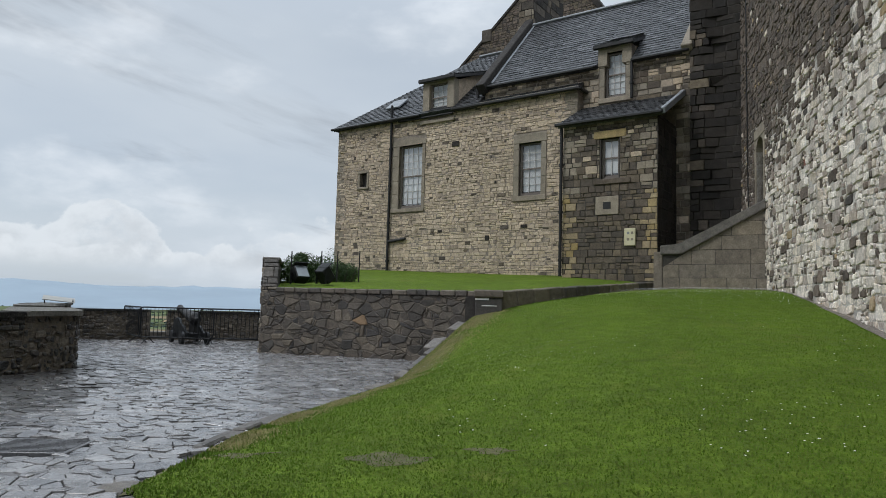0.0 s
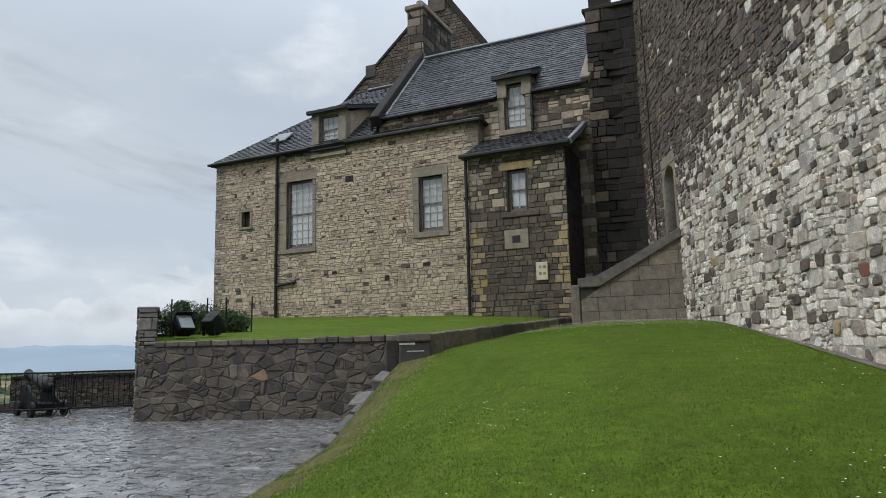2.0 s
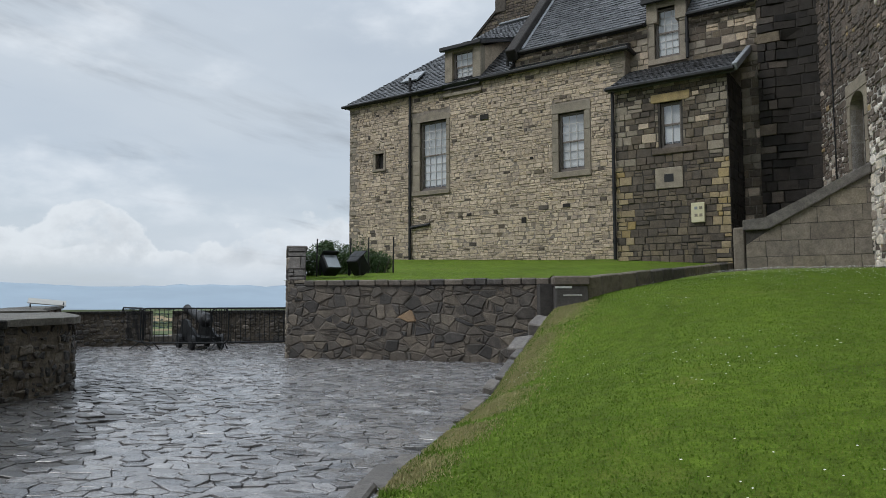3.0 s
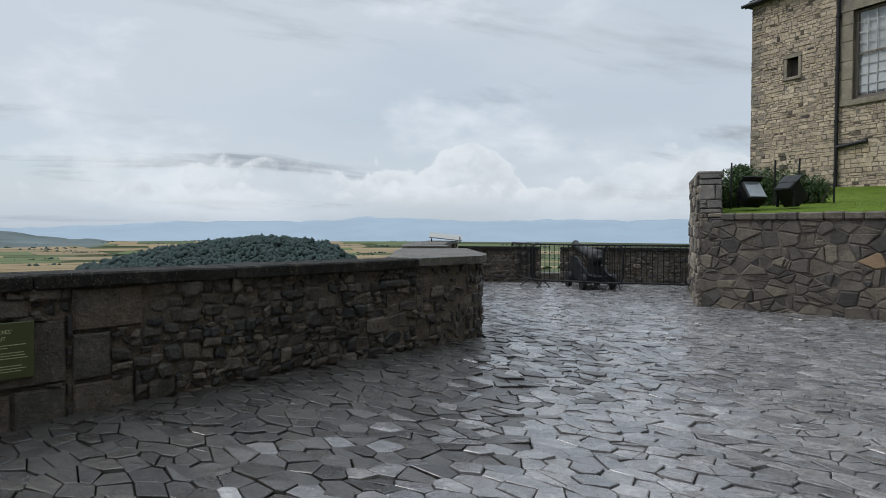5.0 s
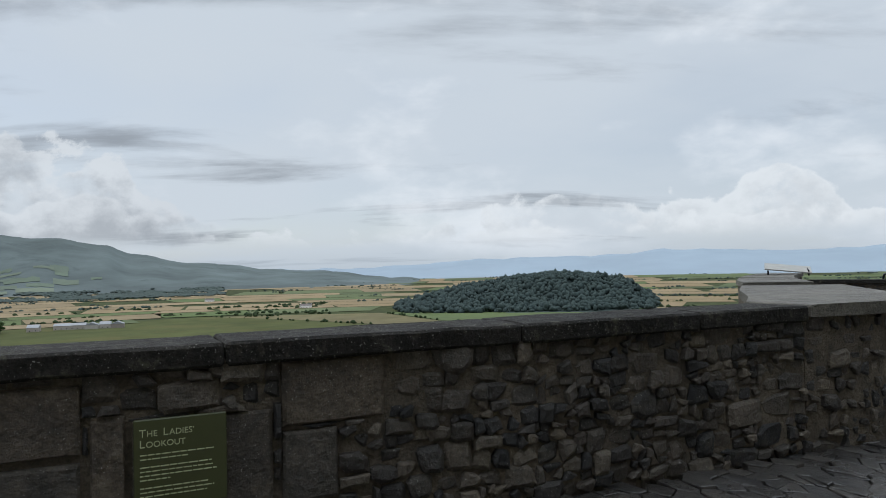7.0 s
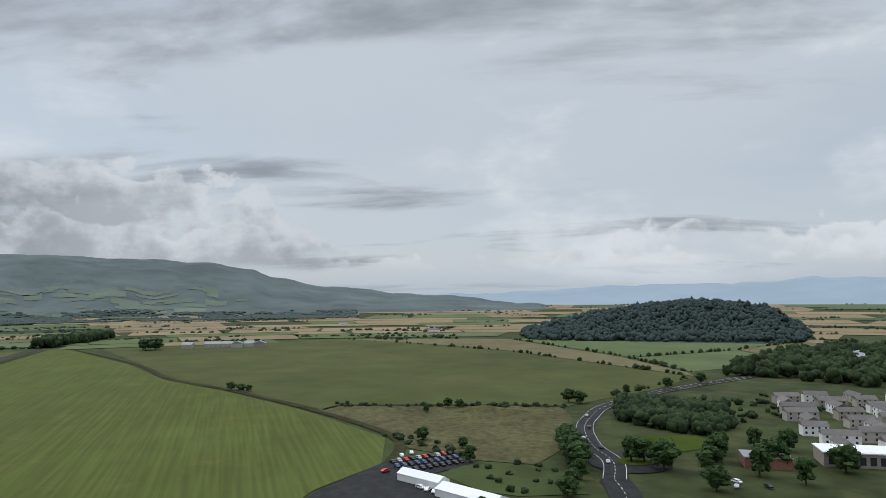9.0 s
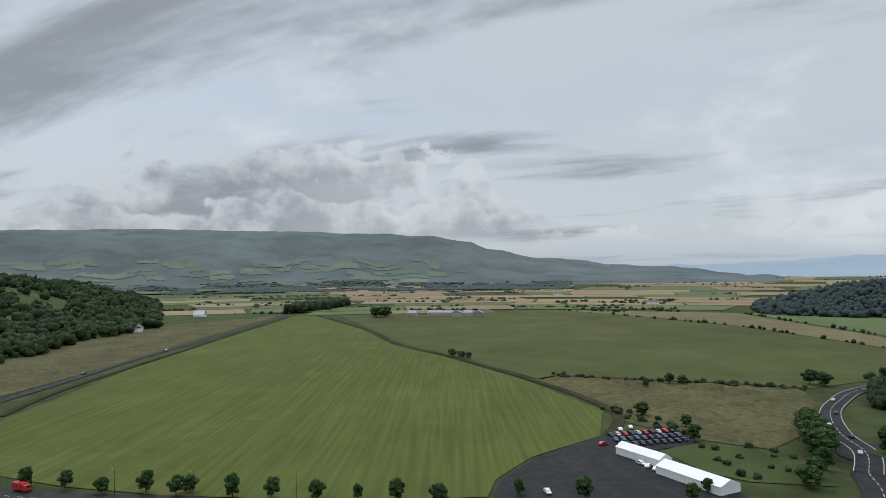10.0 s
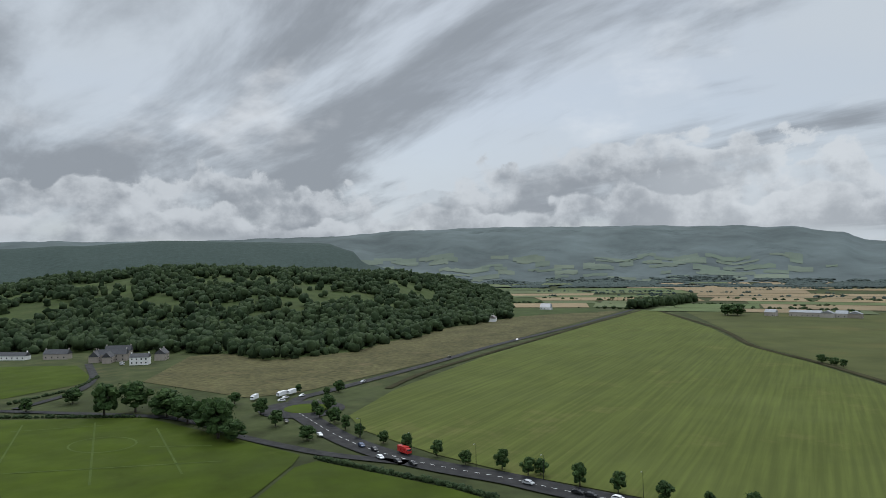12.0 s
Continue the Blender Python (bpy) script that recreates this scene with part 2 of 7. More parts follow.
SETT = material("wet_setts", [(0.085, 0.083, 0.085), (0.15, 0.143, 0.141), (0.225, 0.212, 0.204), (0.105, 0.102, 0.105), (0.175, 0.161, 0.151), (0.13, 0.124, 0.122), (0.27, 0.257, 0.25)], 0.27, 5, 0.34, 0.5, 22, (0.045, 0.043, 0.043), 0.4, 1.5, spec=0.8, rough_vary=0.16, film=0.5)
SETT_DARK = material("dark_wet_setts", [(0.021, 0.018, 0.0155), (0.036, 0.031, 0.026), (0.052, 0.045, 0.037), (0.028, 0.0245, 0.021)], 0.36, 5, 0.4, 0.7, 22, (0.014, 0.013, 0.012), 0.5, 2.0, spec=0.6, rough_vary=0.16, film=0.35)
SETT_JOINT = material("wet_joint_grit", [(0.020, 0.0185, 0.017)], 0.6, 12, 0.3, 0.8, 60, rough_vary=0.2)
STAIR_STONE = material("stair_ashlar", [(0.15, 0.125, 0.10), (0.19, 0.16, 0.125), (0.165, 0.14, 0.115), (0.21, 0.175, 0.13)], 0.85, 6, 0.25, 0.4, 40, (0.09, 0.08, 0.07), 0.5, 2.0)
KERB = material("kerb_stone", [(0.1020, 0.0918, 0.0816), (0.1445, 0.1275, 0.1105), (0.0850, 0.0765, 0.0680)], 0.6, 8, 0.3, 0.6, 25, (0.22, 0.20, 0.14), 0.4, 3.0)
SLATE = material("blue_grey_slate", [(0.0067, 0.0071, 0.0083), (0.030, 0.031, 0.034), (0.011, 0.0115, 0.0125), (0.060, 0.060, 0.063), (0.0150, 0.0158, 0.0173), (0.085, 0.085, 0.088)], 0.5, 8, 0.28, 0.3, 30, (0.10, 0.10, 0.095), 0.35, 2.0, spec=0.5)
LEAD = material("lead_flashing", [(0.22, 0.235, 0.25)], 0.5, 6, 0.2, 0.1, 20)
IRON = material("black_cast_iron", [(0.0072, 0.0072, 0.0078)], 0.6, 9, 0.3, 0.2, 40)
WET_IRON = material("wet_grey_iron", [(0.085, 0.083, 0.085)], 0.3, 9, 0.3, 0.3, 40, spec=0.9)
STEEL = material("dark_painted_steel", [(0.0072, 0.0080, 0.0088)], 0.6, 9, 0.3, 0.1, 60, spec=0.3)
WHITE_PAINT = material("white_paint", [(0.72, 0.70, 0.66)], 0.5, 9, 0.06, 0.05, 60)
FRAME_BROWN = material("grey_brown_frame_paint", [(0.16, 0.135, 0.115)], 0.6, 9, 0.1, 0.05, 60)
BAR_GREY = material("weathered_bar_paint", [(0.50, 0.49, 0.475)], 0.6, 9, 0.1, 0.05, 60)
# White of the sheets that imitate sky reflected in the windows.
PANE_SHEET = material("pale_pane_sheet", [(0.86, 0.87, 0.87)], 0.8, 4, 0.05, 0.0)
UNLIT_ROOM = material("unlit_room", [(0.05, 0.045, 0.04)], 0.9, 3, 0.2, 0.0)
SOIL = material("bare_soil", [(0.095, 0.092, 0.035)], 0.95, 9, 0.3, 0.6, 30, (0.10, 0.15, 0.03), 0.9, 8.0)
GRAVEL = material("gravel", [(0.20, 0.17, 0.145)], 0.95, 20, 0.4, 0.9, 60, (0.08, 0.07, 0.06), 0.5, 18.0)
BRONZE = material("green_sign_enamel", [(0.050, 0.056, 0.018)], 0.4, 5, 0.1, 0.05, 60)
SIGN_TEXT = material("pale_sign_lettering", [(0.42, 0.45, 0.26)], 0.6, 5, 0.05, 0.0)
BOX_CREAM = material("cream_enamel", [(0.62, 0.57, 0.38)], 0.5, 5, 0.08, 0.0)


def glass_material():
    m = bpy.data.materials.new("window_glass")
    m.use_nodes = True
    t = m.node_tree
    t.nodes.clear()
    out, mix = t.nodes.new("ShaderNodeOutputMaterial"), t.nodes.new("ShaderNodeMixShader")
    clear, gloss, fres = t.nodes.new("ShaderNodeBsdfTransparent"), t.nodes.new("ShaderNodeBsdfGlossy"), t.nodes.new("ShaderNodeFresnel")
    clear.inputs[0].default_value = (0.86, 0.9, 0.9, 1)
    gloss.inputs["Roughness"].default_value = 0.02
    fres.inputs[0].default_value = 2.6
    t.links.new(fres.outputs[0], mix.inputs[0])
    t.links.new(clear.outputs[0], mix.inputs[1])
    t.links.new(gloss.outputs[0], mix.inputs[2])
    t.links.new(mix.outputs[0], out.inputs[0])
    return m


GLASS = glass_material()

# ---- builders ----


def mesh_object(name, verts, faces, mat, parent=None, label="", smooth=False):
    me = bpy.data.meshes.new(name)
    me.from_pydata([tuple(v) for v in verts], [], faces)
    me.update()
    mats = mat if isinstance(mat, (list, tuple)) else [mat]
    for x in mats:
        me.materials.append(x)
    if smooth:
        me.polygons.foreach_set("use_smooth", [True] * len(me.polygons))
    ob = new(name, me)
    ob.parent = parent
    if label:
        tagged(ob, label)
    return ob


def part(name, bm, mat, parent, label="", smooth=False):
    me = bpy.data.meshes.new(name)
    bmesh.ops.recalc_face_normals(bm, faces=bm.faces[:])
    bm.to_mesh(me)
    bm.free()
    me.materials.append(mat)
    if smooth:
        me.polygons.foreach_set("use_smooth", [True] * len(me.polygons))
    ob = new(name, me)
    ob.parent = parent
    if label:
        tagged(ob, label)
    return ob


def thing(name, m, label, category, group="", kind=""):
    ob = new(name)
    ob.empty_display_size = 0.2
    ob.matrix_world = m
    return tagged(ob, label, category, group, kind)


def add_box(bm, x0, x1, y0, y1, z0, z1, bevel=0.0, m=None):
    r = bmesh.ops.create_cube(bm, size=1.0)
    vs = r["verts"]
    for v in vs:
        v.co = Vector(((x0 + x1) / 2 + v.co.x * (x1 - x0), (y0 + y1) / 2 + v.co.y * (y1 - y0), (z0 + z1) / 2 + v.co.z * (z1 - z0)))
    if bevel:
        es = list({e for v in vs for e in v.link_edges})
        r2 = bmesh.ops.bevel(bm, geom=es, offset=bevel, segments=1, affect="EDGES", profile=0.5)
        vs = [v for v in r2["verts"] if v.is_valid] or vs
        vs = list({v for f in r2["faces"] for v in f.verts} | {v for v in vs if v.is_valid})
    if m is not None:
        allv = set(vs)
        for v in list(allv):
            for e in v.link_edges:
                allv.update(e.verts)
        bmesh.ops.transform(bm, matrix=m, verts=list(allv))
    return vs


def box_bm(*a, bevel=0.0, m=None):
    bm = bmesh.new()
    add_box(bm, *a, bevel=bevel, m=m)
    return bm


def add_tube(bm, a, b, r0, r1=None, n=8, caps=True):
    a, b = Vector(a), Vector(b)
    r1 = r0 if r1 is None else r1
    q = (b - a).to_track_quat("Z", "Y").to_matrix()
    rings = []
    for p, r in ((a, r0), (b, r1)):
        rings.append([bm.verts.new(p + q @ Vector((r * math.cos(2 * math.pi * k / n), r * math.sin(2 * math.pi * k / n), 0))) for k in range(n)])
    for k in range(n):
        bm.faces.new((rings[0][k], rings[0][(k + 1) % n], rings[1][(k + 1) % n], rings[1][k]))
    if caps:
        bm.faces.new(rings[0][::-1])
        bm.faces.new(rings[1])


def prism(bm, pts, y0, y1):
    """A polygon in x, z drawn out from y0 to y1."""
    a = [bm.verts.new((x, y0, z)) for x, z in pts]
    b = [bm.verts.new((x, y1, z)) for x, z in pts]
    n = len(pts)
    bm.faces.new(a)
    bm.faces.new(b[::-1])
    for k in range(n):
        bm.faces.new((a[k], b[k], b[(k + 1) % n], a[(k + 1) % n]))


def clip(poly, nu, nz, d):
    out = []
    for k in range(len(poly)):
        p, q = poly[k], poly[(k + 1) % len(poly)]
        a, b = nu * p[0] + nz * p[1] - d, nu * q[0] + nz * q[1] - d
        if a <= 0:
            out.append(p)
        if (a < 0 < b) or (b < 0 < a):
            s = a / (a - b)
            out.append((p[0] + s * (q[0] - p[0]), p[1] + s * (q[1] - p[1])))
    return out


def rubble(w, h, su, sz, seed, ju=0.42, jz=0.36, gap=0.012, split=0.5):
    """Irregular stones that fill a w x h panel: cells round jittered points."""
    rnd = random.Random(seed)
    nr, nc = max(1, round(h / sz)), max(1, round(w / su))
    sz, su = h / nr, w / nc
    pts = {}
    for j in range(-2, nr + 2):
        for i in range(-2, nc + 2):
            pts[i, j] = ((i + 0.5 + (0.5 if j % 2 else 0) + rnd.uniform(-ju, ju)) * su, (j + 0.5 + rnd.uniform(-jz, jz)) * sz)
    out = []
    k = su / sz
    for j in range(-1, nr + 1):
        for i in range(-1, nc + 1):
            u, z = pts[i, j]
            poly = [(u - 2 * su, z - 2 * sz), (u + 2 * su, z - 2 * sz), (u + 2 * su, z + 2 * sz), (u - 2 * su, z + 2 * sz)]
            for b in (-2, -1, 0, 1, 2):
                for a in (-2, -1, 0, 1, 2):
                    q = pts.get((i + a, j + b))
                    if (a or b) and q:
                        nu, nz = (q[0] - u), (q[1] - z) * k * k
                        d = nu * (q[0] + u) / 2 + nz * (q[1] + z) / 2
                        poly = clip(poly, nu, nz, d - gap * math.hypot(nu, nz))
                        if len(poly) < 3:
                            break
                if len(poly) < 3:
                    break
            for c in ((-1, 0, 0), (1, 0, w), (0, -1, 0), (0, 1, h)):
                if len(poly) >= 3:
                    poly = clip(poly, *c)
            if len(poly) >= 3:
                out.append(poly)
    return shatter(out, rnd, split, gap)


def shatter(polys, rnd, share, gap):
    """Some cells broken into smaller stones, so that big and small lie mixed."""
    out = []
    for p in polys:
        if rnd.random() < share:
            cu, cz = sum(q[0] for q in p) / len(p), sum(q[1] for q in p) / len(p)
            a = rnd.choice((rnd.uniform(-0.4, 0.4), 1.5708 + rnd.uniform(-0.35, 0.35)))
            nu, nz, o = -math.sin(a), math.cos(a), rnd.uniform(-0.2, 0.2) * math.sqrt(area(p))
            d = nu * cu + nz * cz + o
            for q in (clip(p, nu, nz, d - gap), clip(p, -nu, -nz, -d - gap)):
                if len(q) > 2:
                    out += shatter([q], rnd, share * 0.45, gap)
        else:
            out.append(p)
    return out


def coursed(w, h, lo, hi, wide, seed, gap=0.012, wobble=0.012):
    """Stones in rough courses of changing height."""
    rnd = random.Random(seed)
    out, z = [], 0.0
    while z < h - 0.01:
        c = rnd.uniform(lo, hi)
        c = h - z if z + c > h - lo * 0.6 else c
        u = -rnd.uniform(0, wide)
        while u < w:
            l = c * rnd.uniform(0.8, 1.0) + rnd.random() ** 1.6 * wide
            split = rnd.random() < 0.16 and c > lo * 1.5
            for z0, z1 in ((z, z + c * 0.5), (z + c * 0.5, z + c)) if split else ((z, z + c),):
                a, b = max(u, 0) + gap, min(u + l, w) - gap
                if b - a > 0.03:
                    jit = lambda: rnd.uniform(-wobble, wobble)
                    out.append([(a + jit(), z0 + gap + jit()), (b + jit(), z0 + gap + jit()), (b + jit(), z1 - gap + jit()), (a + jit(), z1 - gap + jit())])
            u += l
        z += c
    return out


def masonry(w, h, lo, hi, aspect, seed, gap=0.008, wobble=0.012, chip=0.7, wave=0.04, band=(0.45, 0.9)):
    """Random rubble: bands broken into blocks, blocks into big and small stones with knocked-off corners."""
    rnd = random.Random(seed)
    out = []

    def leaf(u0, u1, z0, z1):
        c = [(u0 + gap, z0 + gap), (u1 - gap, z0 + gap), (u1 - gap, z1 - gap), (u0 + gap, z1 - gap)]
        ww, hh = u1 - u0 - 2 * gap, z1 - z0 - 2 * gap
        if ww < 0.025 or hh < 0.02:
            return
        p = []
        for k in range(4):
            x, y = c[k][0] + rnd.uniform(-wobble, wobble), c[k][1] + rnd.uniform(-wobble, wobble)
            if rnd.random() < chip:
                a, b = rnd.uniform(0.06, 0.34) * min(ww, hh * 1.6), rnd.uniform(0.06, 0.34) * hh
                sx, sz = (1 if k in (0, 3) else -1), (1 if k < 2 else -1)
                two = [(x, y + sz * b), (x + sx * a, y)]
                p += two if k in (0, 2) else two[::-1]
            else:
                p.append((x, y))
        out.append([(u, z + wave * noise.noise((u * 0.8, z * 0.5, seed))) for u, z in p])

    def split(u0, u1, z0, z1):
        ww, hh = u1 - u0, z1 - z0
        t = lo + (hi - lo) * rnd.random() ** 1.3
        if hh > hi * 1.15 and hh * aspect > ww * 0.7 or hh > t * 1.35 and (hh * aspect * rnd.uniform(0.7, 1.5) > ww):
            c = z0 + hh * rnd.uniform(0.34, 0.66)
            split(u0, u1, z0, c)
            split(u0, u1, c, z1)
        elif hh > hi * 1.15 or ww > hi * aspect * 1.4 or ww > max(hh * aspect * rnd.uniform(0.9, 1.7), lo * 1.1):
            c = u0 + ww * rnd.uniform(0.32, 0.68)
            split(u0, c, z0, z1)
            split(c, u1, z0, z1)
        else:
            leaf(u0, u1, z0, z1)

    z = 0.0
    while z < h - 0.01:
        b = rnd.uniform(*band)
        b = h - z if h - z - b < band[0] * 0.6 else b
        u = 0.0
        while u < w - 0.01:
            l = rnd.uniform(0.6, 1.7)
            l = w - u if w - u - l < 0.4 else l
            split(u, u + l, z, z + b)
            u += l
        z += b
    return out


def area(p):
    return abs(sum(p[k][0] * p[(k + 1) % len(p)][1] - p[(k + 1) % len(p)][0] * p[k][1] for k in range(len(p)))) / 2


def cut_holes(polys, holes, least=0.0015):
    out = []
    for p in polys:
        for u0, u1, z0, z1 in holes:
            if len(p) < 3:
                break
            pu, pz = [q[0] for q in p], [q[1] for q in p]
            if max(pu) <= u0 or min(pu) >= u1 or max(pz) <= z0 or min(pz) >= z1:
                continue
            cu, cz = sum(pu) / len(pu), sum(pz) / len(pz)
            side = max((u0 - cu, 0), (cu - u1, 1), (z0 - cz, 2), (cz - z1, 3))[1]
            p = clip(p, *((1, 0, u0), (-1, 0, -u1), (0, 1, z0), (0, -1, -z1))[side])
        if len(p) >= 3 and area(p) > least:
            out.append(p)
    return out


def stone_geometry(p, proud, bevel, place, back=0.03, tu=0.0, tz=0.0):
    """One stone: sides, a worn edge and a face. place maps (u, z, out) to a point."""
    n = len(p)
    cu, cz = sum(q[0] for q in p) / n, sum(q[1] for q in p) / n
    r = max(0.02, math.sqrt(area(p)))
    k = max(0.4, 1 - 2.0 * bevel / r)
    lean = [min(0.018, max(-0.018, tu * (u - cu) + tz * (z - cz))) for u, z in p]
    vs = [place(u, z, -back) for u, z in p] + [place(u, z, proud - bevel * 0.8 + l) for (u, z), l in zip(p, lean)]
    vs += [place(cu + (u - cu) * k, cz + (z - cz) * k, proud + l * k) for (u, z), l in zip(p, lean)]
    fs = []
    for a in range(n):
        b = (a + 1) % n
        fs += [(a, b, n + b, n + a), (n + a, n + b, 2 * n + b, 2 * n + a)]
    fs.append(tuple(range(2 * n, 3 * n)))
    return vs, fs


def stones(parent, polys, mats, choose, place, seed, proud=(0.01, 0.035), bevel=0.012, name="stone", near=None, most=300, flip=False, rest="", tilt=0.03):
    """Stones on a surface: those that near() admits, up to most, as pieces of their own, the rest joined."""
    rnd = random.Random(seed)
    groups, made = {}, 0
    order = sorted(polys, key=near) if near else polys
    for p in order:
        if area(p) < 0.0008:
            continue
        pr = rnd.uniform(*proud)
        cu, cz = sum(q[0] for q in p) / len(p), sum(q[1] for q in p) / len(p)
        mat = choose(cu, cz, rnd)
        vs, fs = stone_geometry(p if not flip else p[::-1], pr, min(bevel, math.sqrt(area(p)) * 0.2), place, 0.03, rnd.uniform(-tilt, tilt), rnd.uniform(-tilt, tilt))
        if near and made < most:
            mesh_object(name, vs, fs, mat, parent)
            made += 1
        else:
            g = groups.setdefault(mat.name, ([], [], mat))
            k = len(g[0])
            g[0].extend(vs)
            g[1].extend(tuple(i + k for i in f) for f in fs)
    for vs, fs, mat in groups.values():
        tagged(mesh_object((rest or name) + "work", vs, fs, mat, parent), kind="stuff")


def wall_blocks(bm, u0, u1, z0, z1, y0, y1, holes):
    """A wall with openings right through it, from blocks butted end to end."""
    cuts = sorted({u0, u1, *[min(max(c, u0), u1) for h in holes for c in h[:2]]})
    for a, b in zip(cuts, cuts[1:]):
        if b - a < 1e-6:
            continue
        mid, z = (a + b) / 2, z0
        for h in sorted((h for h in holes if h[0] < mid < h[1]), key=lambda h: h[2]):
            if h[2] > z:
                add_box(bm, a, b, y0, y1, z, h[2])
            z = h[3]
        if z1 > z:
            add_box(bm, a, b, y0, y1, z, z1)
    bmesh.ops.remove_doubles(bm, verts=bm.verts[:], dist=1e-4)


def front(u, z, out):
    return (u, -out, z)

# ---- the terrace: lie of the ground ----


def smooth(a, b, x):
    s = min(max((x - a) / (b - a), 0.0), 1.0)
    return s * s * (3 - 2 * s)


def ground_z(x, y):
    return -0.15 - 0.03 * max(0.0, 3.0 - max(y, -4.0)) + 0.09 * smooth(-3.2, -5.4, x) * smooth(10.5, 7.5, y)


def lawn_edge(y):
    """The x of the lawn's edge along the setts."""
    return -0.06 + 0.10 * max(0.0, y - 4.0) + 0.03 * max(0.0, y - 7.0) ** 1.5 + 1.3 * max(0.0, 1.1 - y) + 0.3 * smooth(8.5, 12, y)


def wall_x(y):
    return 7.35 + 0.075 * y


def edge_z(y):
    return ground_z(0, y) + 0.03 + 1.22 * smooth(7.4, 12.4, y) ** 1.1


def lawn_z(x, y):
    a, b = lawn_edge(y), wall_x(y)
    s = min(max((x - a) / (b - a), 0.0), 1.0)
    top = 0.12 + 0.14 * (max(y, 0.0) - 1.5)
    top = top if y < 11 else 1.45 + 0.48 * math.tanh((y - 11) * 0.28)
    e = edge_z(y)
    k = 1.75 + 1.6 * smooth(2, 11, y)
    return e + max(0.0, top - e) * (1 - (1 - s) ** k) + 0.012 * noise.noise((x * 1.3, y * 1.3, 0))


RETAIN = ((-4.68, 13.65), (1.1, 13.055))          # face of the retaining wall
PIER = (1.55, 11.78)
BANK = [(1.72, 11.95), (3.15, 13.45), (4.6, 15.35), (5.75, 17.3)]   # line of the low wall between the two lawns


def bank_z(y):
    return 1.58 + 0.49 * min(1.0, max(0.0, (y - 11.9) / 5.4)) ** 0.85


def upper_front(x):
    """Where the upper lawn begins, and its height there."""
    if x < 1.2:
        return 13.70 - (x + 4.68) * 0.103, 1.575
    for (xa, ya), (xb, yb) in zip(BANK, BANK[1:]):
        if x <= xb:
            y = ya + (yb - ya) * max(0.0, (x - xa) / (xb - xa))
            return y, bank_z(y) - 0.03
    return BANK[-1][1], bank_z(BANK[-1][1]) - 0.03


def upper_z(x, y):
    u, v = house_uv(x, y)
    yf, zf = upper_front(x)
    vf = house_uv(x, yf)[1]
    s = min(max((v - vf) / max(0.5, -vf), 0.0), 1.0)
    zh = 2.4 + 0.3 * smooth(12, 0, u) - 0.25 * smooth(12, 16, u)
    return zf + (zh - zf) * s ** 0.95 + 0.012 * noise.noise((x, y, 4)) * smooth(0, 0.1, s)


HOUSE_AT, HOUSE_TURN = (-6.85, 26.05), -26.0
HOUSE = pose(HOUSE_AT[0], HOUSE_AT[1], 0, 0, 0, HOUSE_TURN)
HOUSE_INV = HOUSE.inverted()


def house_uv(x, y):
    q = HOUSE_INV @ Vector((x, y, 0))
    return q.x, q.y


def grid_mesh(name, xs, ys, zfn, keep, mat, label="", category="", kind="structure", skirt=0.0):
    idx, vs, fs = {}, [], []
    for j, y in enumerate(ys):
        for i, x in enumerate(xs):
            idx[i, j] = len(vs)
            vs.append((x, y, zfn(x, y)))
    for j in range(len(ys) - 1):
        for i in range(len(xs) - 1):
            if keep((xs[i] + xs[i + 1]) / 2, (ys[j] + ys[j + 1]) / 2):
                fs.append((idx[i, j], idx[i + 1, j], idx[i + 1, j + 1], idx[i, j + 1]))
    ob = mesh_object(name, vs, fs, mat, smooth=True)
    bm = bmesh.new()
    bm.from_mesh(ob.data)
    bmesh.ops.delete(bm, geom=[v for v in bm.verts if not v.link_faces], context="VERTS")
    bm.to_mesh(ob.data)
    bm.free()
    return tagged(ob, label, category, kind=kind)


def frange(a, b, n):
    return [a + (b - a) * k / n for k in range(n + 1)]


def grass_material():
    return material("mown_grass", [(0.074, 0.122, 0.009), (0.100, 0.153, 0.013)], 0.85, 4.5, 0.26, 1.0, 45, (0.20, 0.19, 0.05), 0.4, 0.9, spec=0.15)


GRASS = grass_material()
BLADE = material("grass_blade", [(0.076, 0.145, 0.010), (0.112, 0.196, 0.017), (0.092, 0.168, 0.013), (0.165, 0.20, 0.04)], 0.75, 1.3, 0.22, 0.0, spec=0.25)
DAISY = material("daisy_petals", [(0.75, 0.76, 0.72)], 0.7, 5, 0.05, 0.0)

# bed under the setts, out to the walls
grid_mesh("floor", frange(-16, 12, 84), frange(-14, 21, 70), lambda x, y: ground_z(x, y) - 0.012,
          lambda x, y: (x > -5.95 or y > 7.5) and x > -13.5 and (y - 16.2) < 0.47 * (x + 11.5) + 1.4 and (x + 5.4) > -0.77 * (y - 7.0) - 0.9,
          SETT_JOINT, "wet grit bed between the terrace setts", "ground")

# mown lawn below the house
lawn_ys = frange(-1.0, 18.4, 70)
lv, lf = [], []
NX = 44
for y in lawn_ys:
    a, b = lawn_edge(y), wall_x(y) + 0.15
    for i in range(NX + 1):
        x = a + (b - a) * (i / NX) ** 1.15
        lv.append((x, y, lawn_z(x, y)))
for j in range(len(lawn_ys) - 1):
    for i in range(NX):
        k = j * (NX + 1) + i
        lf.append((k, k + 1, k + NX + 2, k + NX + 1))
tagged(mesh_object("lawn", lv, lf, GRASS, smooth=True), "mown green lawn rising to the castle wall", "lawn", kind="structure")


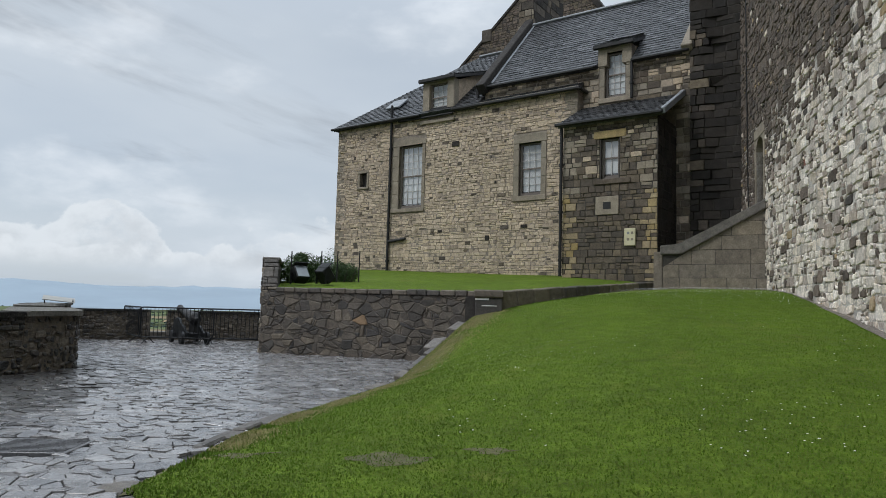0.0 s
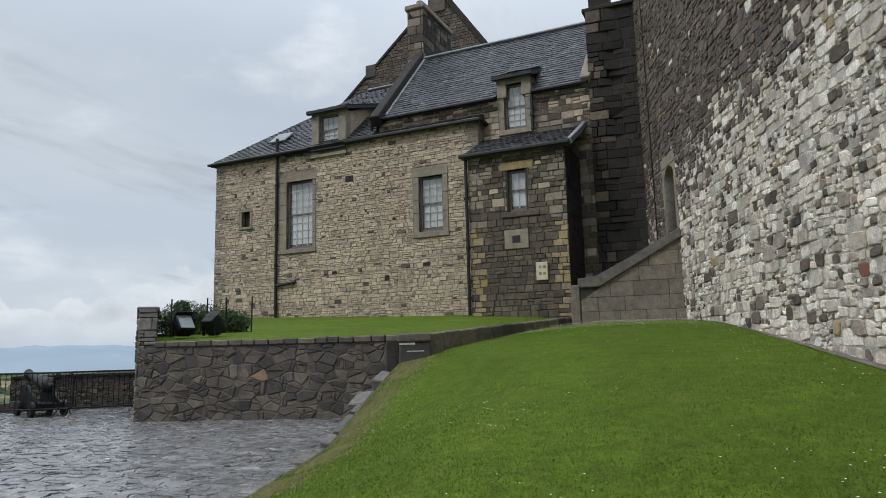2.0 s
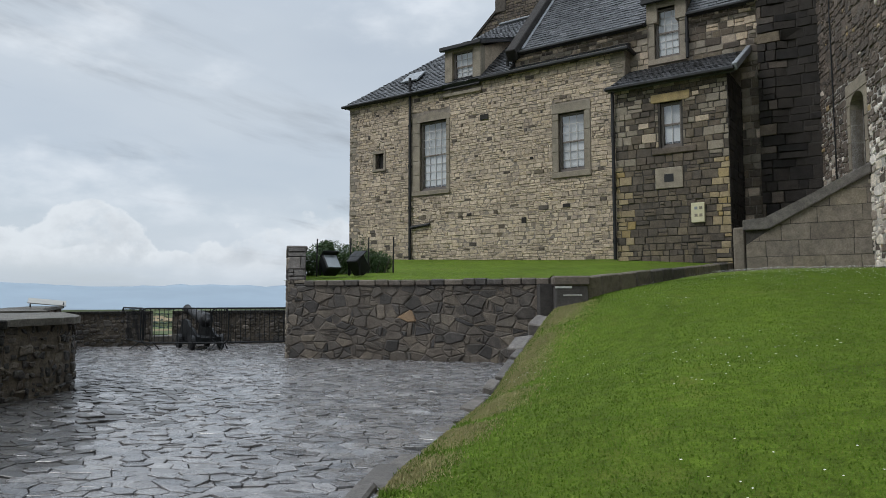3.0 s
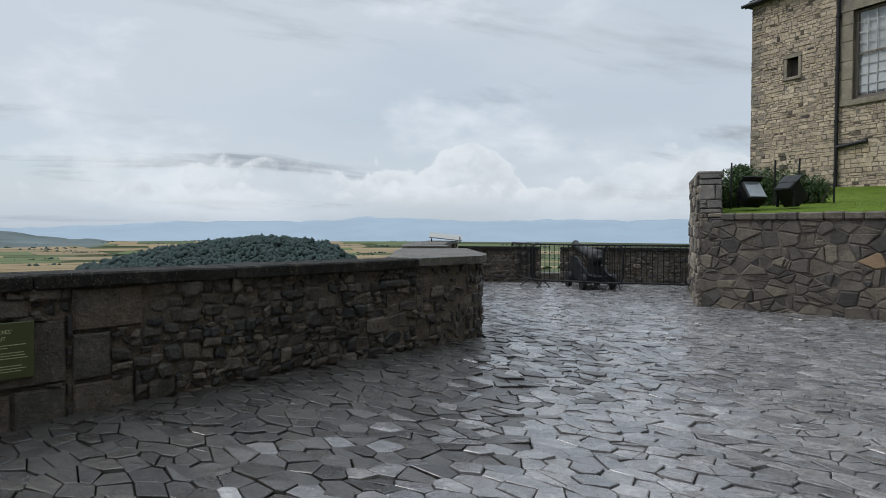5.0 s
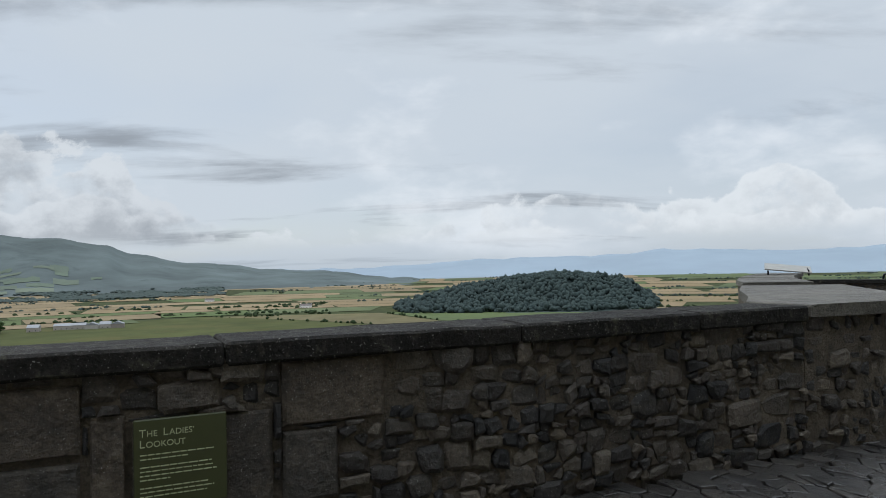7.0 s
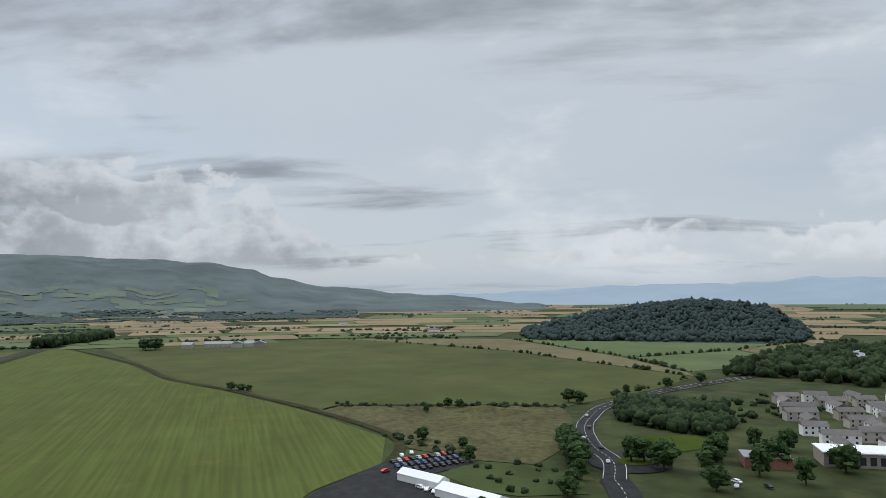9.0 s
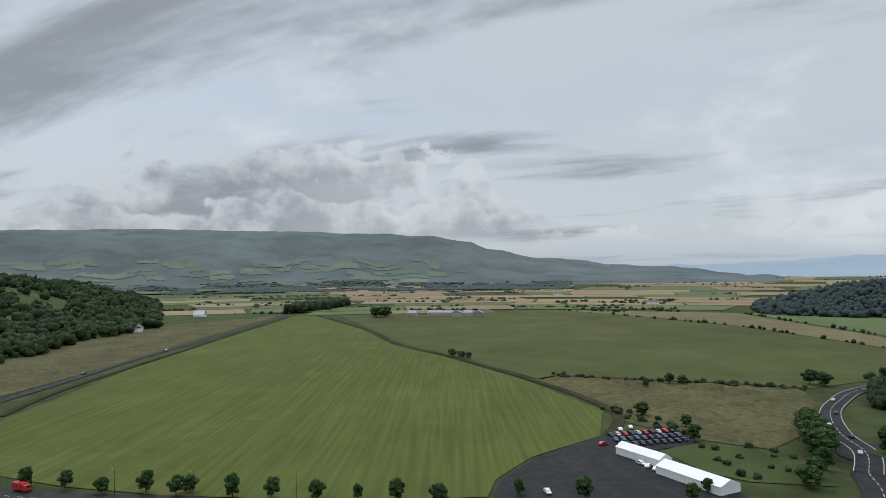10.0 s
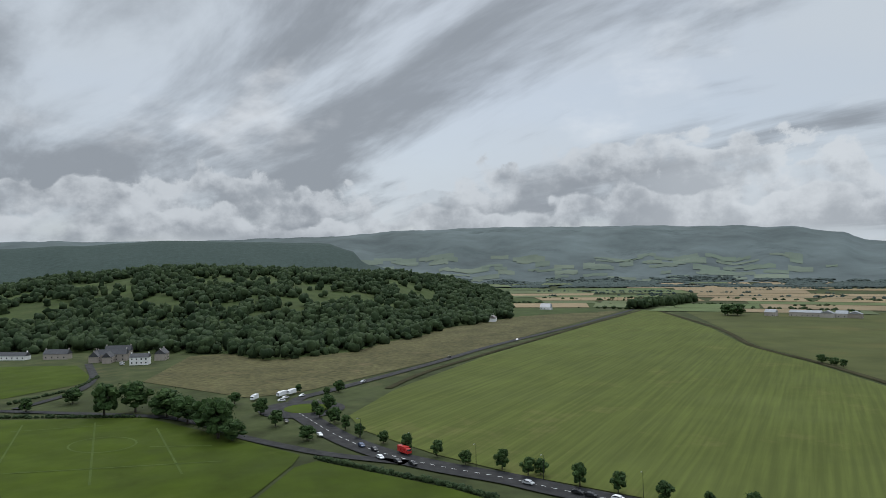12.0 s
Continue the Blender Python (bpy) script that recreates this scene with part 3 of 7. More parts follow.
def in_upper(x, y):
    u, v = house_uv(x, y)
    if v > 0.6 or x < -4.75 + (y - 13.6) * -0.19:
        return False
    if x < 1.2:
        return y > 13.72 - (x + 4.68) * 0.103 + 0.02
    for (xa, ya), (xb, yb) in zip(BANK, BANK[1:]):
        if xa <= x <= xb:
            return y > ya + (yb - ya) * (x - xa) / (xb - xa) + 0.12
    return y > 12.1 if x < 1.72 else (y > 17.4 and u < 15.6)


grid_mesh("upper_lawn", frange(-9, 8, 136), frange(12, 27, 120), upper_z, in_upper, GRASS, "mown upper lawn before the stone house", "lawn")


def scatter_grass(name, count, seed, spot, zfn, tall, label):
    rnd = random.Random(seed)
    vs, fs = [], []
    while len(fs) < count:
        x, y, ok = spot(rnd)
        if not ok:
            continue
        z, a, h = zfn(x, y) - 0.004, rnd.uniform(0, 6.283), rnd.uniform(*tall)
        w, lean, la = 0.005 + 0.005 * rnd.random(), rnd.uniform(0, 0.6) * h, rnd.uniform(0, 6.283)
        k = len(vs)
        vs += [(x - w * math.cos(a), y - w * math.sin(a), z), (x + w * math.cos(a), y + w * math.sin(a), z), (x + lean * math.cos(la), y + lean * math.sin(la), z + h)]
        fs.append((k, k + 1, k + 2))
    return tagged(mesh_object(name, vs, fs, BLADE), label, "grass", kind="stuff")


def lawn_spot(rnd):
    y = 0.3 + 13 * rnd.random() ** 1.5
    a = lawn_edge(y)
    x = a + (wall_x(y) - a) * rnd.random() ** 1.2
    return x, y, True


def upper_spot(rnd):
    x, y = rnd.uniform(-5, 5), rnd.uniform(12.2, 17)
    return x, y, in_upper(x, y)


scatter_grass("grass_blades", 150000, 5, lawn_spot, lawn_z, (0.010, 0.026), "short mown grass blades over the lawn")
scatter_grass("grass_blades", 16000, 6, upper_spot, upper_z, (0.006, 0.014), "short grass blades along the upper lawn")


def edge_spot(rnd):
    y = rnd.uniform(1.5, 11.5)
    return lawn_edge(y) + rnd.uniform(-0.03, 0.12), y, noise.noise((y * 1.7, 0, 2)) > -0.25


scatter_grass("edge_grass", 4500, 7, edge_spot, lawn_z, (0.012, 0.042), "longer grass hanging over the lawn edging stones")

DRY = material("dry_grass", [(0.38, 0.33, 0.15), (0.26, 0.25, 0.10), (0.46, 0.40, 0.22)], 0.85, 3, 0.2, 0.0)


def dry_spot(rnd):
    y = rnd.uniform(2.0, 11.6)
    return lawn_edge(y) - 0.02 + abs(rnd.gauss(0, 0.14 + 0.16 * smooth(3, 8, y))), y, noise.noise((y * 1.6, 0, 6)) + rnd.uniform(-0.35, 0.35) > -0.2


dry = scatter_grass("dry_edge_grass", 40000, 8, dry_spot, lawn_z, (0.010, 0.034), "straw-coloured dry grass along the lawn edge")
dry.data.materials[0] = DRY

rnd = random.Random(11)
dv, df = [], []
while len(df) < 1500:
    y = rnd.uniform(2, 17)
    a = lawn_edge(y)
    x = a + (wall_x(y) - a) * rnd.random()
    dense = smooth(10.5, 14.5, y) * smooth(3.5, 5.5, x) * 1.4 + 0.22 * smooth(-0.1, 0.35, noise.noise((x * 0.5, y * 0.5, 8)))
    if rnd.random() > dense:
        continue
    z, r, k = lawn_z(x, y) + rnd.uniform(0.03, 0.05), rnd.uniform(0.008, 0.013), len(dv)
    dv += [(x + r * math.cos(q * 1.0472), y + r * math.sin(q * 1.0472), z + 0.004 * (q % 2)) for q in range(6)]
    df.append((k, k + 1, k + 2, k + 3, k + 4, k + 5))
tagged(mesh_object("daisies", dv, df, DAISY), "small white daisies scattered in the lawn", "daisies", kind="stuff")

# gravel strip along the foot of the castle wall
gv, gf = [], []
for j, y in enumerate(frange(1.5, 15.4, 40)):
    for i, o in enumerate((0.26, 0.14, 0.0)):
        x = wall_x(y) - o * (1.0 - 0.75 * smooth(5, 14, y)) + 0.05 * noise.noise((y, i, 0)) * (i < 1)
        gv.append((x, y, lawn_z(x, y) + 0.012))
    if j:
        k = j * 3
        gf += [(k - 3, k - 2, k + 1, k), (k - 2, k - 1, k + 2, k + 1)]
tagged(mesh_object("gravel_strip", gv, gf, GRAVEL, smooth=True), "narrow strip of grey gravel at the wall foot", "gravel", kind="structure")

# bare soil patches at the lawn's lower edge
for px, py, pr in ((0.35, 2.15, 0.34), (1.7, 1.95, 0.42), (0.5, 6.3, 0.25), (2.5, 2.2, 0.3)):
    bm = bmesh.new()
    ring = []
    for k in range(14):
        a = k * 2 * math.pi / 14
        r = pr * 0.65 * (0.7 + 0.9 * noise.noise((px + math.cos(a), py + math.sin(a), 3)))
        x, y = px + 1.5 * r * math.cos(a), py + 0.75 * r * math.sin(a)
        ring.append(bm.verts.new((x, y, lawn_z(x, y) + 0.002)))
    c = bm.verts.new((px, py, lawn_z(px, py) + 0.007))
    for k in range(14):
        bm.faces.new((c, ring[k], ring[(k + 1) % 14]))
    tagged(part("bare_patch", bm, SOIL, None), "worn patch of bare soil in the lawn", "soil", kind="structure")

# earth face under the lawn's raised edge
bv, bf = [], []
for j, y in enumerate(frange(1.05, 12.6, 60)):
    x = lawn_edge(y)
    for o, z in ((0.03, lawn_z(x, y)), (-0.05 - 0.05 * noise.noise((y * 3, 0, 1)), (lawn_z(x, y) + ground_z(x, y)) / 2), (-0.12 - 0.06 * noise.noise((y * 2, 4, 1)), ground_z(x, y) - 0.02)):
        bv.append((x + o, y, z))
    if j:
        k = j * 3
        bf += [(k - 3, k - 2, k + 1, k), (k - 2, k - 1, k + 2, k + 1)]
tagged(mesh_object("earth_bank", bv, bf, SOIL, smooth=True), "bare earth face below the lawn edge", "soil", kind="structure")

# edging stones between setts and lawn
edging = tagged(new("lawn_edging"), "row of worn rough stones edging the lawn", "edging", kind="structure")
rnd = random.Random(21)
y = 1.1
while y < 11.7:
    l = rnd.uniform(0.28, 0.62)
    y1 = min(y + l, 11.75)
    xa, xb, w = lawn_edge(y), lawn_edge(y1), rnd.uniform(0.12, 0.34)
    za, zb = edge_z(y) - 0.02, edge_z(y1) - 0.02
    if rnd.random() < 0.28 * smooth(4.5, 7.5, y):
        y = y1
        continue
    bm = bmesh.new()
    add_box(bm, -w / 2, w / 2, 0.008, math.hypot(xb - xa, y1 - y, zb - za) - 0.006, ground_z(xa, y) - 0.05 - za, rnd.uniform(-0.03, 0.04), bevel=0.02)
    for v in bm.verts:
        v.co += 0.03 * Vector((noise.noise(v.co * 5 + Vector((y, 0, 0))), noise.noise(v.co * 5 + Vector((0, y, 0))), noise.noise(v.co * 6 + Vector((0, 0, y)))))
    ob = part("edging_stone", bm, KERB, edging)
    ob.matrix_world = pose(xa - 0.11 + rnd.uniform(-0.09, 0.05), y, za + rnd.uniform(-0.06, 0.02), 0, rnd.uniform(-6, 6), -math.degrees(math.atan2(xb - xa, y1 - y))) @ pose(0, 0, 0, math.degrees(math.atan2(zb - za, y1 - y)), 0, 0)
    y = y1
y = 1.05
while y > -0.9:
    l = rnd.uniform(0.3, 0.6)
    ob = part("edging_stone", box_bm(0.01, l - 0.01, -0.09, 0.09, -0.12, rnd.uniform(0.0, 0.025), bevel=0.02), KERB, edging)
    ob.matrix_world = pose(lawn_edge(y), y - 0.03, lawn_z(lawn_edge(y), y) - 0.005, 0, 0, -37.6)
    y -= l * 0.61

# ---- stone house ----
house = thing("stone_house", HOUSE, "old buff sandstone castle house with slate roofs", "house")
W1, W2, SMALL = (3.62, 4.84, 5.24, 7.92), (9.42, 10.34, 5.38, 7.38), (1.40, 1.80, 6.33, 6.95)
D1 = (5.14, 6.02, 9.14, 10.40)
D2 = (12.58, 13.36, 8.76, 10.42)
PW = (13.24, 13.84, 5.46, 6.80)
Z0 = 1.5

facade = bmesh.new()
wall_blocks(facade, 0, 11.75, Z0, 9.1, 0, 0.5, [W1, W2, SMALL])
add_box(facade, -0.0, 0.5, 0.5, 9.0, Z0, 9.1)
add_box(facade, 11.25, 11.75, 0.5, 1.2, Z0, 9.1)
add_box(facade, 0.5, 11.25, 8.5, 9.0, Z0, 9.1)
bmesh.ops.remove_doubles(facade, verts=facade.verts[:], dist=1e-4)
facade = part("facade", facade, HOUSE_MORTAR, house, "coursed buff sandstone wall with brown stains")
SURROUND = 0.24
holes_a = [(W1[0] - 0.42, W1[1] + 0.18, W1[2] - 0.2, W1[3] + 0.42), (W2[0] - SURROUND, W2[1] + SURROUND, W2[2] - 0.22, W2[3] + 0.4), (1.26, 1.94, 6.2, 7.1), (4.79, 6.38, 8.83, 9.2)]
polys = [[(u, z + Z0) for u, z in p] for p in coursed(11.75, 9.1 - Z0, 0.06, 0.155, 0.27, 31, 0.0065, 0.010)]
polys = cut_holes(polys, holes_a)


def pick_house(u, z, r):
    if u < 0.4 and r.random() < 0.6 or u > 11.35:
        return DRESSED
    return PORCH_STONE if r.random() < 0.035 else HOUSE_STONE


stones(facade, polys, None, pick_house, front, 32, (0.002, 0.028), 0.012, tilt=0.12, name="stone", near=lambda p: p[0][1] + abs(p[0][0] - 9) * 0.4)
side = [[(u, z + Z0) for u, z in p] for p in coursed(0.62, 9.1 - Z0, 0.2, 0.35, 0.3, 33)]
stones(facade, side, None, lambda u, z, r: DRESSED, lambda u, z, o: (11.75 + o, u, z), 34, (0.004, 0.02), 0.014, "quoin")


def surround(u0, u1, z0, z1, jamb, lintel, sill, parent, depth=0.03, y=0.0, left=None, arch=0.0):
    """Dressed stones round an opening."""
    left = jamb if left is None else left
    rnd = random.Random(int(u0 * 100))
    for a, b in ((u0 - left, u0), (u1, u1 + jamb)):
        z = z0
        while z < z1 - 0.02:
            h = min(rnd.uniform(0.4, 0.7), z1 - z)
            h = z1 - z if z1 - z - h < 0.2 else h
            part("jamb_stone", box_bm(a + 0.004, b - 0.0, y - depth, y + 0.28, z + 0.005, z + h - 0.005, bevel=0.012), DRESSED, parent)
            z += h
    bm = bmesh.new()
    if arch:
        pts = [(u0 - left - 0.04, z1), (u1 + jamb + 0.04, z1), (u1 + jamb + 0.04, z1 + lintel * 0.75), ((u0 + u1) / 2, z1 + lintel + arch), (u0 - left - 0.04, z1 + lintel * 0.75)]
        prism(bm, pts, y - depth - 0.01, y + 0.28)
    else:
        add_box(bm, u0 - left - 0.02, u1 + jamb + 0.02, y - depth - 0.006, y + 0.28, z1, z1 + lintel, bevel=0.012)
    part("lintel", bm, DRESSED, parent)
    part("sill", box_bm(u0 - left - 0.02, u1 + jamb + 0.02, y - depth - 0.04, y + 0.3, z0 - sill, z0, bevel=0.015), DRESSED, parent)


surround(*W1, 0.16, 0.24, 0.17, facade, left=0.38, arch=0.12)
surround(*W2, 0.22, 0.34, 0.2, facade)
surround(*SMALL, 0.12, 0.13, 0.1, facade)


def sash(u0, u1, z0, z1, cols, rows, y, parent, blind=0.5, frame_mat=None):
    """A sash window of many small panes, set back in its opening."""
    outer, frame_mat = FRAME_BROWN, frame_mat or BAR_GREY
    win = part("window", box_bm(u0, u0 + 0.07, y, y + 0.1, z0, z1), outer, parent, "sash window of small panes in a brown frame")
    part("frame", box_bm(u1 - 0.07, u1, y, y + 0.1, z0, z1), outer, win)
    part("frame", box_bm(u0 + 0.07, u1 - 0.07, y, y + 0.1, z1 - 0.07, z1), outer, win)
    part("frame", box_bm(u0 + 0.07, u1 - 0.07, y, y + 0.1, z0, z0 + 0.09), outer, win)
    a, b, c, d = u0 + 0.07, u1 - 0.07, z0 + 0.09, z1 - 0.07
    mid = (c + d) / 2
    for lo, hi, yy, n in ((c, mid, y + 0.055, rows - rows // 2), (mid, d, y + 0.02, rows // 2)):
        part("meeting_rail", box_bm(a, b, yy, yy + 0.035, lo, lo + 0.05), outer, win)
        for k in range(1, cols):
            u = a + (b - a) * k / cols
            part("glazing_bar", box_bm(u - 0.012, u + 0.012, yy + 0.003, yy + 0.03, lo + 0.05, hi), frame_mat, win)
        for k in range(1, n):
            z = lo + 0.05 + (hi - lo - 0.05) * k / n
            part("glazing_bar", box_bm(a, b, yy + 0.006, yy + 0.027, z - 0.012, z + 0.012), frame_mat, win)
        for i in range(cols):
            for j in range(n):
                ua, ub = a + (b - a) * i / cols + 0.012, a + (b - a) * (i + 1) / cols - 0.012
                za, zb = lo + 0.05 + (hi - lo - 0.05) * j / n + 0.012, lo + 0.05 + (hi - lo - 0.05) * (j + 1) / n - 0.012
                tilt = 0.003 * math.sin(i * 7 + j * 3)
                pane = mesh_object("pane", [(ua, yy + 0.018, za), (ub, yy + 0.018 + tilt, za), (ub, yy + 0.018 + tilt, zb), (ua, yy + 0.018, zb)], [(0, 1, 2, 3)], GLASS, win)
                pane.visible_shadow = False
    # Pale sheet added close behind the glass to imitate its sky reflection.
    if blind:
        part("blind", box_bm(a, b, y + 0.092, y + 0.097, d - (d - c) * blind, d + 0.03), PANE_SHEET, win, "pale sheet behind the panes, for reflected sky and curtains")
    # Dark panel stands in for the unlit room behind; no room is built.
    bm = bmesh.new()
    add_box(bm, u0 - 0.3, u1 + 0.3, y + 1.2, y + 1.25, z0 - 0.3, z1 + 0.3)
    part("room_back", bm, UNLIT_ROOM, win)
    return win


sash(*W1, 4, 8, 0.12, house, 0.95)
sash(*W2, 3, 6, 0.12, house, 0.95)
# The small opening's inner shade is a dark-coloured panel.
part("small_window", box_bm(SMALL[0], SMALL[1], 0.2, 0.24, SMALL[2], SMALL[3]), UNLIT_ROOM, house, "dark panel for the unlit inside of a small opening")
# put-log holes and iron fixings: raised near-black blocks for the holes' shade
for u, z, w, h in ((6.35, 7.62, 0.34, 0.2), (5.75, 4.15, 0.2, 0.1), (9.55, 4.18, 0.26, 0.12), (8.0, 3.75, 0.18, 0.2), (8.35, 5.95, 0.12, 0.08)):
    part("wall_recess", box_bm(u, u + w, -0.045, -0.02, z, z + h, bevel=0.006), TOWER_STONE, facade, "near-black block standing in for a shaded wall hole")


def slates(name, P0, P1, P2, P3, parent, seed, row=0.19, wide=0.24, mat=None, most=0):
    """A slated slope: eave from P0 to P1, head from P3 to P2."""
    P0, P1, P2, P3 = map(Vector, (P0, P1, P2, P3))
    n = (P1 - P0).cross(P3 - P0).normalized()
    if n.z < 0:
        n = -n
    bm = bmesh.new()
    low = [bm.verts.new(p - n * 0.14) for p in (P0, P1, P2, P3)]
    top = [bm.verts.new(p - n * 0.02) for p in (P0, P1, P2, P3)]
    bm.faces.new(low[::-1])
    bm.faces.new(top)
    for k in range(4):
        bm.faces.new((low[k], low[(k + 1) % 4], top[(k + 1) % 4], top[k]))
    roof = part(name, bm, SLATE, parent, "dark blue-grey slate roof slope")
    rnd = random.Random(seed)
    L = ((P3 - P0).length + (P2 - P1).length) / 2
    rows = max(2, round(L / row))
    vs, fs = [], []
    for j in range(rows):
        s0, s1 = j / rows, min(1.0, (j + 1.25) / rows)
        a0, b0, a1, b1 = P0.lerp(P3, s0), P1.lerp(P2, s0), P0.lerp(P3, s1), P1.lerp(P2, s1)
        m = max(1, round((b0 - a0).length / (wide * (1.1 - 0.35 * s0))))
        off = 0.5 * (j % 2)
        for i in range(m + 1):
            t0, t1 = max(0, (i - off) / m), min(1, (i + 1 - off) / m)
            if t1 - t0 < 0.15 / m:
                continue
            g = 0.006 / max((b0 - a0).length, 0.3)
            t0, t1 = t0 + g, t1 - g
            lift, sag = rnd.uniform(0.018, 0.034), rnd.uniform(-0.012, 0.012)
            q = [a0.lerp(b0, t0), a0.lerp(b0, t1), a1.lerp(b1, t1), a1.lerp(b1, t0)]
            down = (a0 - a1).normalized() * sag
            pts = [q[0] + n * lift + down, q[1] + n * (lift + rnd.uniform(-0.004, 0.004)) + down, q[2] + n * 0.004, q[3] + n * 0.004, q[0] - n * 0.01 + down, q[1] - n * 0.01 + down]
            k = len(vs)
            vs += pts
            fs += [(k, k + 1, k + 2, k + 3), (k + 4, k + 5, k + 1, k), (k + 4, k, k + 3), (k + 1, k + 5, k + 2)]
    tagged(mesh_object("slate_covering", vs, fs, SLATE, roof), kind="stuff")
    return roof


# roof of the low block, hipped at its far end
EA, RA, DA = 9.12, 13.1, 4.6
slates("roof", (-0.2, -0.2, EA), (7.55, -0.2, EA), (7.55, DA, RA), (DA, DA, RA), house, 41)
slates("roof", (-0.2, 9.2, EA), (-0.2, -0.2, EA), (DA, DA, RA), (DA - 0.02, DA + 0.02, RA), house, 42)
part("gutter", box_bm(-0.25, 4.8, -0.32, -0.2, EA - 0.1, EA, bevel=0.03), IRON, house, "black cast-iron gutter")
part("ridge_roll", box_bm(DA, 7.5, DA - 0.1, DA + 0.1, RA - 0.02, RA + 0.1, bevel=0.04), LEAD, house, "grey lead ridge")
part("skylight", box_bm(2.2, 3.0, -0.42, 0.42, -0.02, 0.06, bevel=0.015, m=pose(0, 0.95, 10.16, math.degrees(math.atan2(RA - EA, DA + 0.2)), 0, 0)), LEAD, house, "small metal-framed roof light")
# wall head shelf in front of the higher block
bm = bmesh.new()
add_box(bm, 6.4, 11.85, -0.12, 0.5, 9.1, 9.22, bevel=0.03)
part("wall_head", bm, DRESSED, house, "projecting stone wall head")
slates("lean_to_strip", (7.6, -0.1, 9.24), (11.8, -0.1, 9.24), (11.8, 0.5, 9.5), (7.6, 0.5, 9.5), house, 43)
part("gutter", box_bm(6.4, 11.95, -0.26, -0.12, 9.04, 9.16, bevel=0.03), IRON, house, "black cast-iron gutter")
part("gutter", box_bm(11.85, 11.97, -0.12, 0.5, 9.04, 9.16, bevel=0.03), IRON, house)

# higher block
upper = bmesh.new()
wall_blocks(upper, 7.4, 15.75, Z0, 9.95, 0.5, 1.0, [D2])
wall_blocks(upper, 12.35, 13.58, 9.95, 10.62, 0.5, 0.8, [D2])
upper = part("upper_wall", upper, HOUSE_MORTAR, house, "higher wall of brown rubble")
polys = [[(u + 7.4, z + 8.0) for u, z in p] for p in coursed(8.35, 1.95, 0.13, 0.26, 0.36, 51)]
polys += [[(u + 15.1, z + Z0) for u, z in p] for p in coursed(0.65, 8.0 - Z0, 0.2, 0.3, 0.3, 52)]
stones(upper, cut_holes(polys, [(D2[0] - 0.22, D2[1] + 0.22, 8.55, 10.62), (7.0, 11.7, 8.0, 9.45)]), None,
       lambda u, z, r: PORCH_STONE if r.random() < 0.5 else DRESSED if r.random() < 0.6 else HOUSE_STONE, lambda u, z, o: (u, 0.5 - o, z), 53, (0.005, 0.04), 0.014, "stone", near=lambda p: -p[0][0], most=120)
surround(*D2, 0.2, 0.2, 0.18, upper, y=0.5)
sash(*D2, 3, 6, 0.62, house, 0.95)
part("gable_wall", box_bm(7.4, 7.8, 1.0, 8.0, 9.0, 9.95), HOUSE_MORTAR, house)
EB, RB = 9.98, 13.75
slates("roof", (7.75, 0.35, EB), (12.32, 0.35, EB), (12.32, 4.0, RB), (7.75, 4.0, RB), house, 44)
slates("roof", (12.32, 1.72, EB + 1.41), (13.6, 1.72, EB + 1.41), (13.6, 4.0, RB), (12.32, 4.0, RB), house, 46)
slates("roof", (13.6, 0.35, EB), (15.6, 0.35, EB), (15.6, 4.0, RB), (13.6, 4.0, RB), house, 47)
slates("roof", (7.75, 7.65, EB), (15.6, 7.65, EB), (15.6, 4.0, RB), (7.75, 4.0, RB), house, 45, row=0.6, wide=0.8)
part("ridge_roll", box_bm(7.75, 15.6, 3.9, 4.1, RB - 0.02, RB + 0.1, bevel=0.04), LEAD, house, "grey lead ridge")
for a, b in ((7.75, 12.3), (13.62, 15.6)):
    part("gutter", box_bm(a, b, 0.18, 0.33, EB - 0.12, EB - 0.01, bevel=0.03), IRON, house, "black cast-iron gutter")
# raised skew on the gable, lead flashing beside it
ang = math.degrees(math.atan2(RB - EB, 3.65))
sl = math.hypot(RB - EB, 3.65)
part("skew", box_bm(7.38, 7.78, -0.35, sl + 0.2, -0.1, 0.34, bevel=0.03, m=pose(0, 0.45, EB, ang, 0, 0)), TOWER_STONE, house, "raised stone skew on the gable")
part("flashing", box_bm(7.79, 7.9, 0.1, sl, -0.02, 0.12, bevel=0.02, m=pose(0, 0.45, EB, ang, 0, 0)), LEAD, house, "grey lead flashing")
part("skew", box_bm(15.35, 15.7, -0.2, 1.6, -0.05, 0.3, bevel=0.03, m=pose(0, 0.45, EB, ang, 0, 0)), DRESSED, house)
stack = part("chimney", box_bm(7.02, 7.8, 4.0, 7.0, 12.5, 16.15, bevel=0.02), TOWER_STONE, house, "broad stone chimney stack with coping")
polys = [[(u + 7.02, z + 12.5) for u, z in p] for p in coursed(0.78, 3.65, 0.3, 0.42, 0.4, 55)]
stones(stack, polys, None, lambda u, z, r: PORCH_STONE if r.random() < 0.5 else DRESSED, lambda u, z, o: (u, 4.0 - o, z), 56, (0.003, 0.02), 0.012, "ashlar_stone", near=lambda p: 0)
polys = [[(u + 4.0, z + 12.5) for u, z in p] for p in coursed(3.0, 3.65, 0.3, 0.42, 0.5, 57)]
stones(stack, polys, None, lambda u, z, r: TOWER_STONE if r.random() < 0.6 else PORCH_STONE, lambda u, z, o: (7.8 + o, u, z), 58, (0.003, 0.02), 0.012, "ashlar_stone", near=lambda p: 0)
part("coping", box_bm(6.92, 7.9, 3.9, 7.1, 16.15, 16.4, bevel=0.05), DRESSED, stack)
bm = bmesh.new()
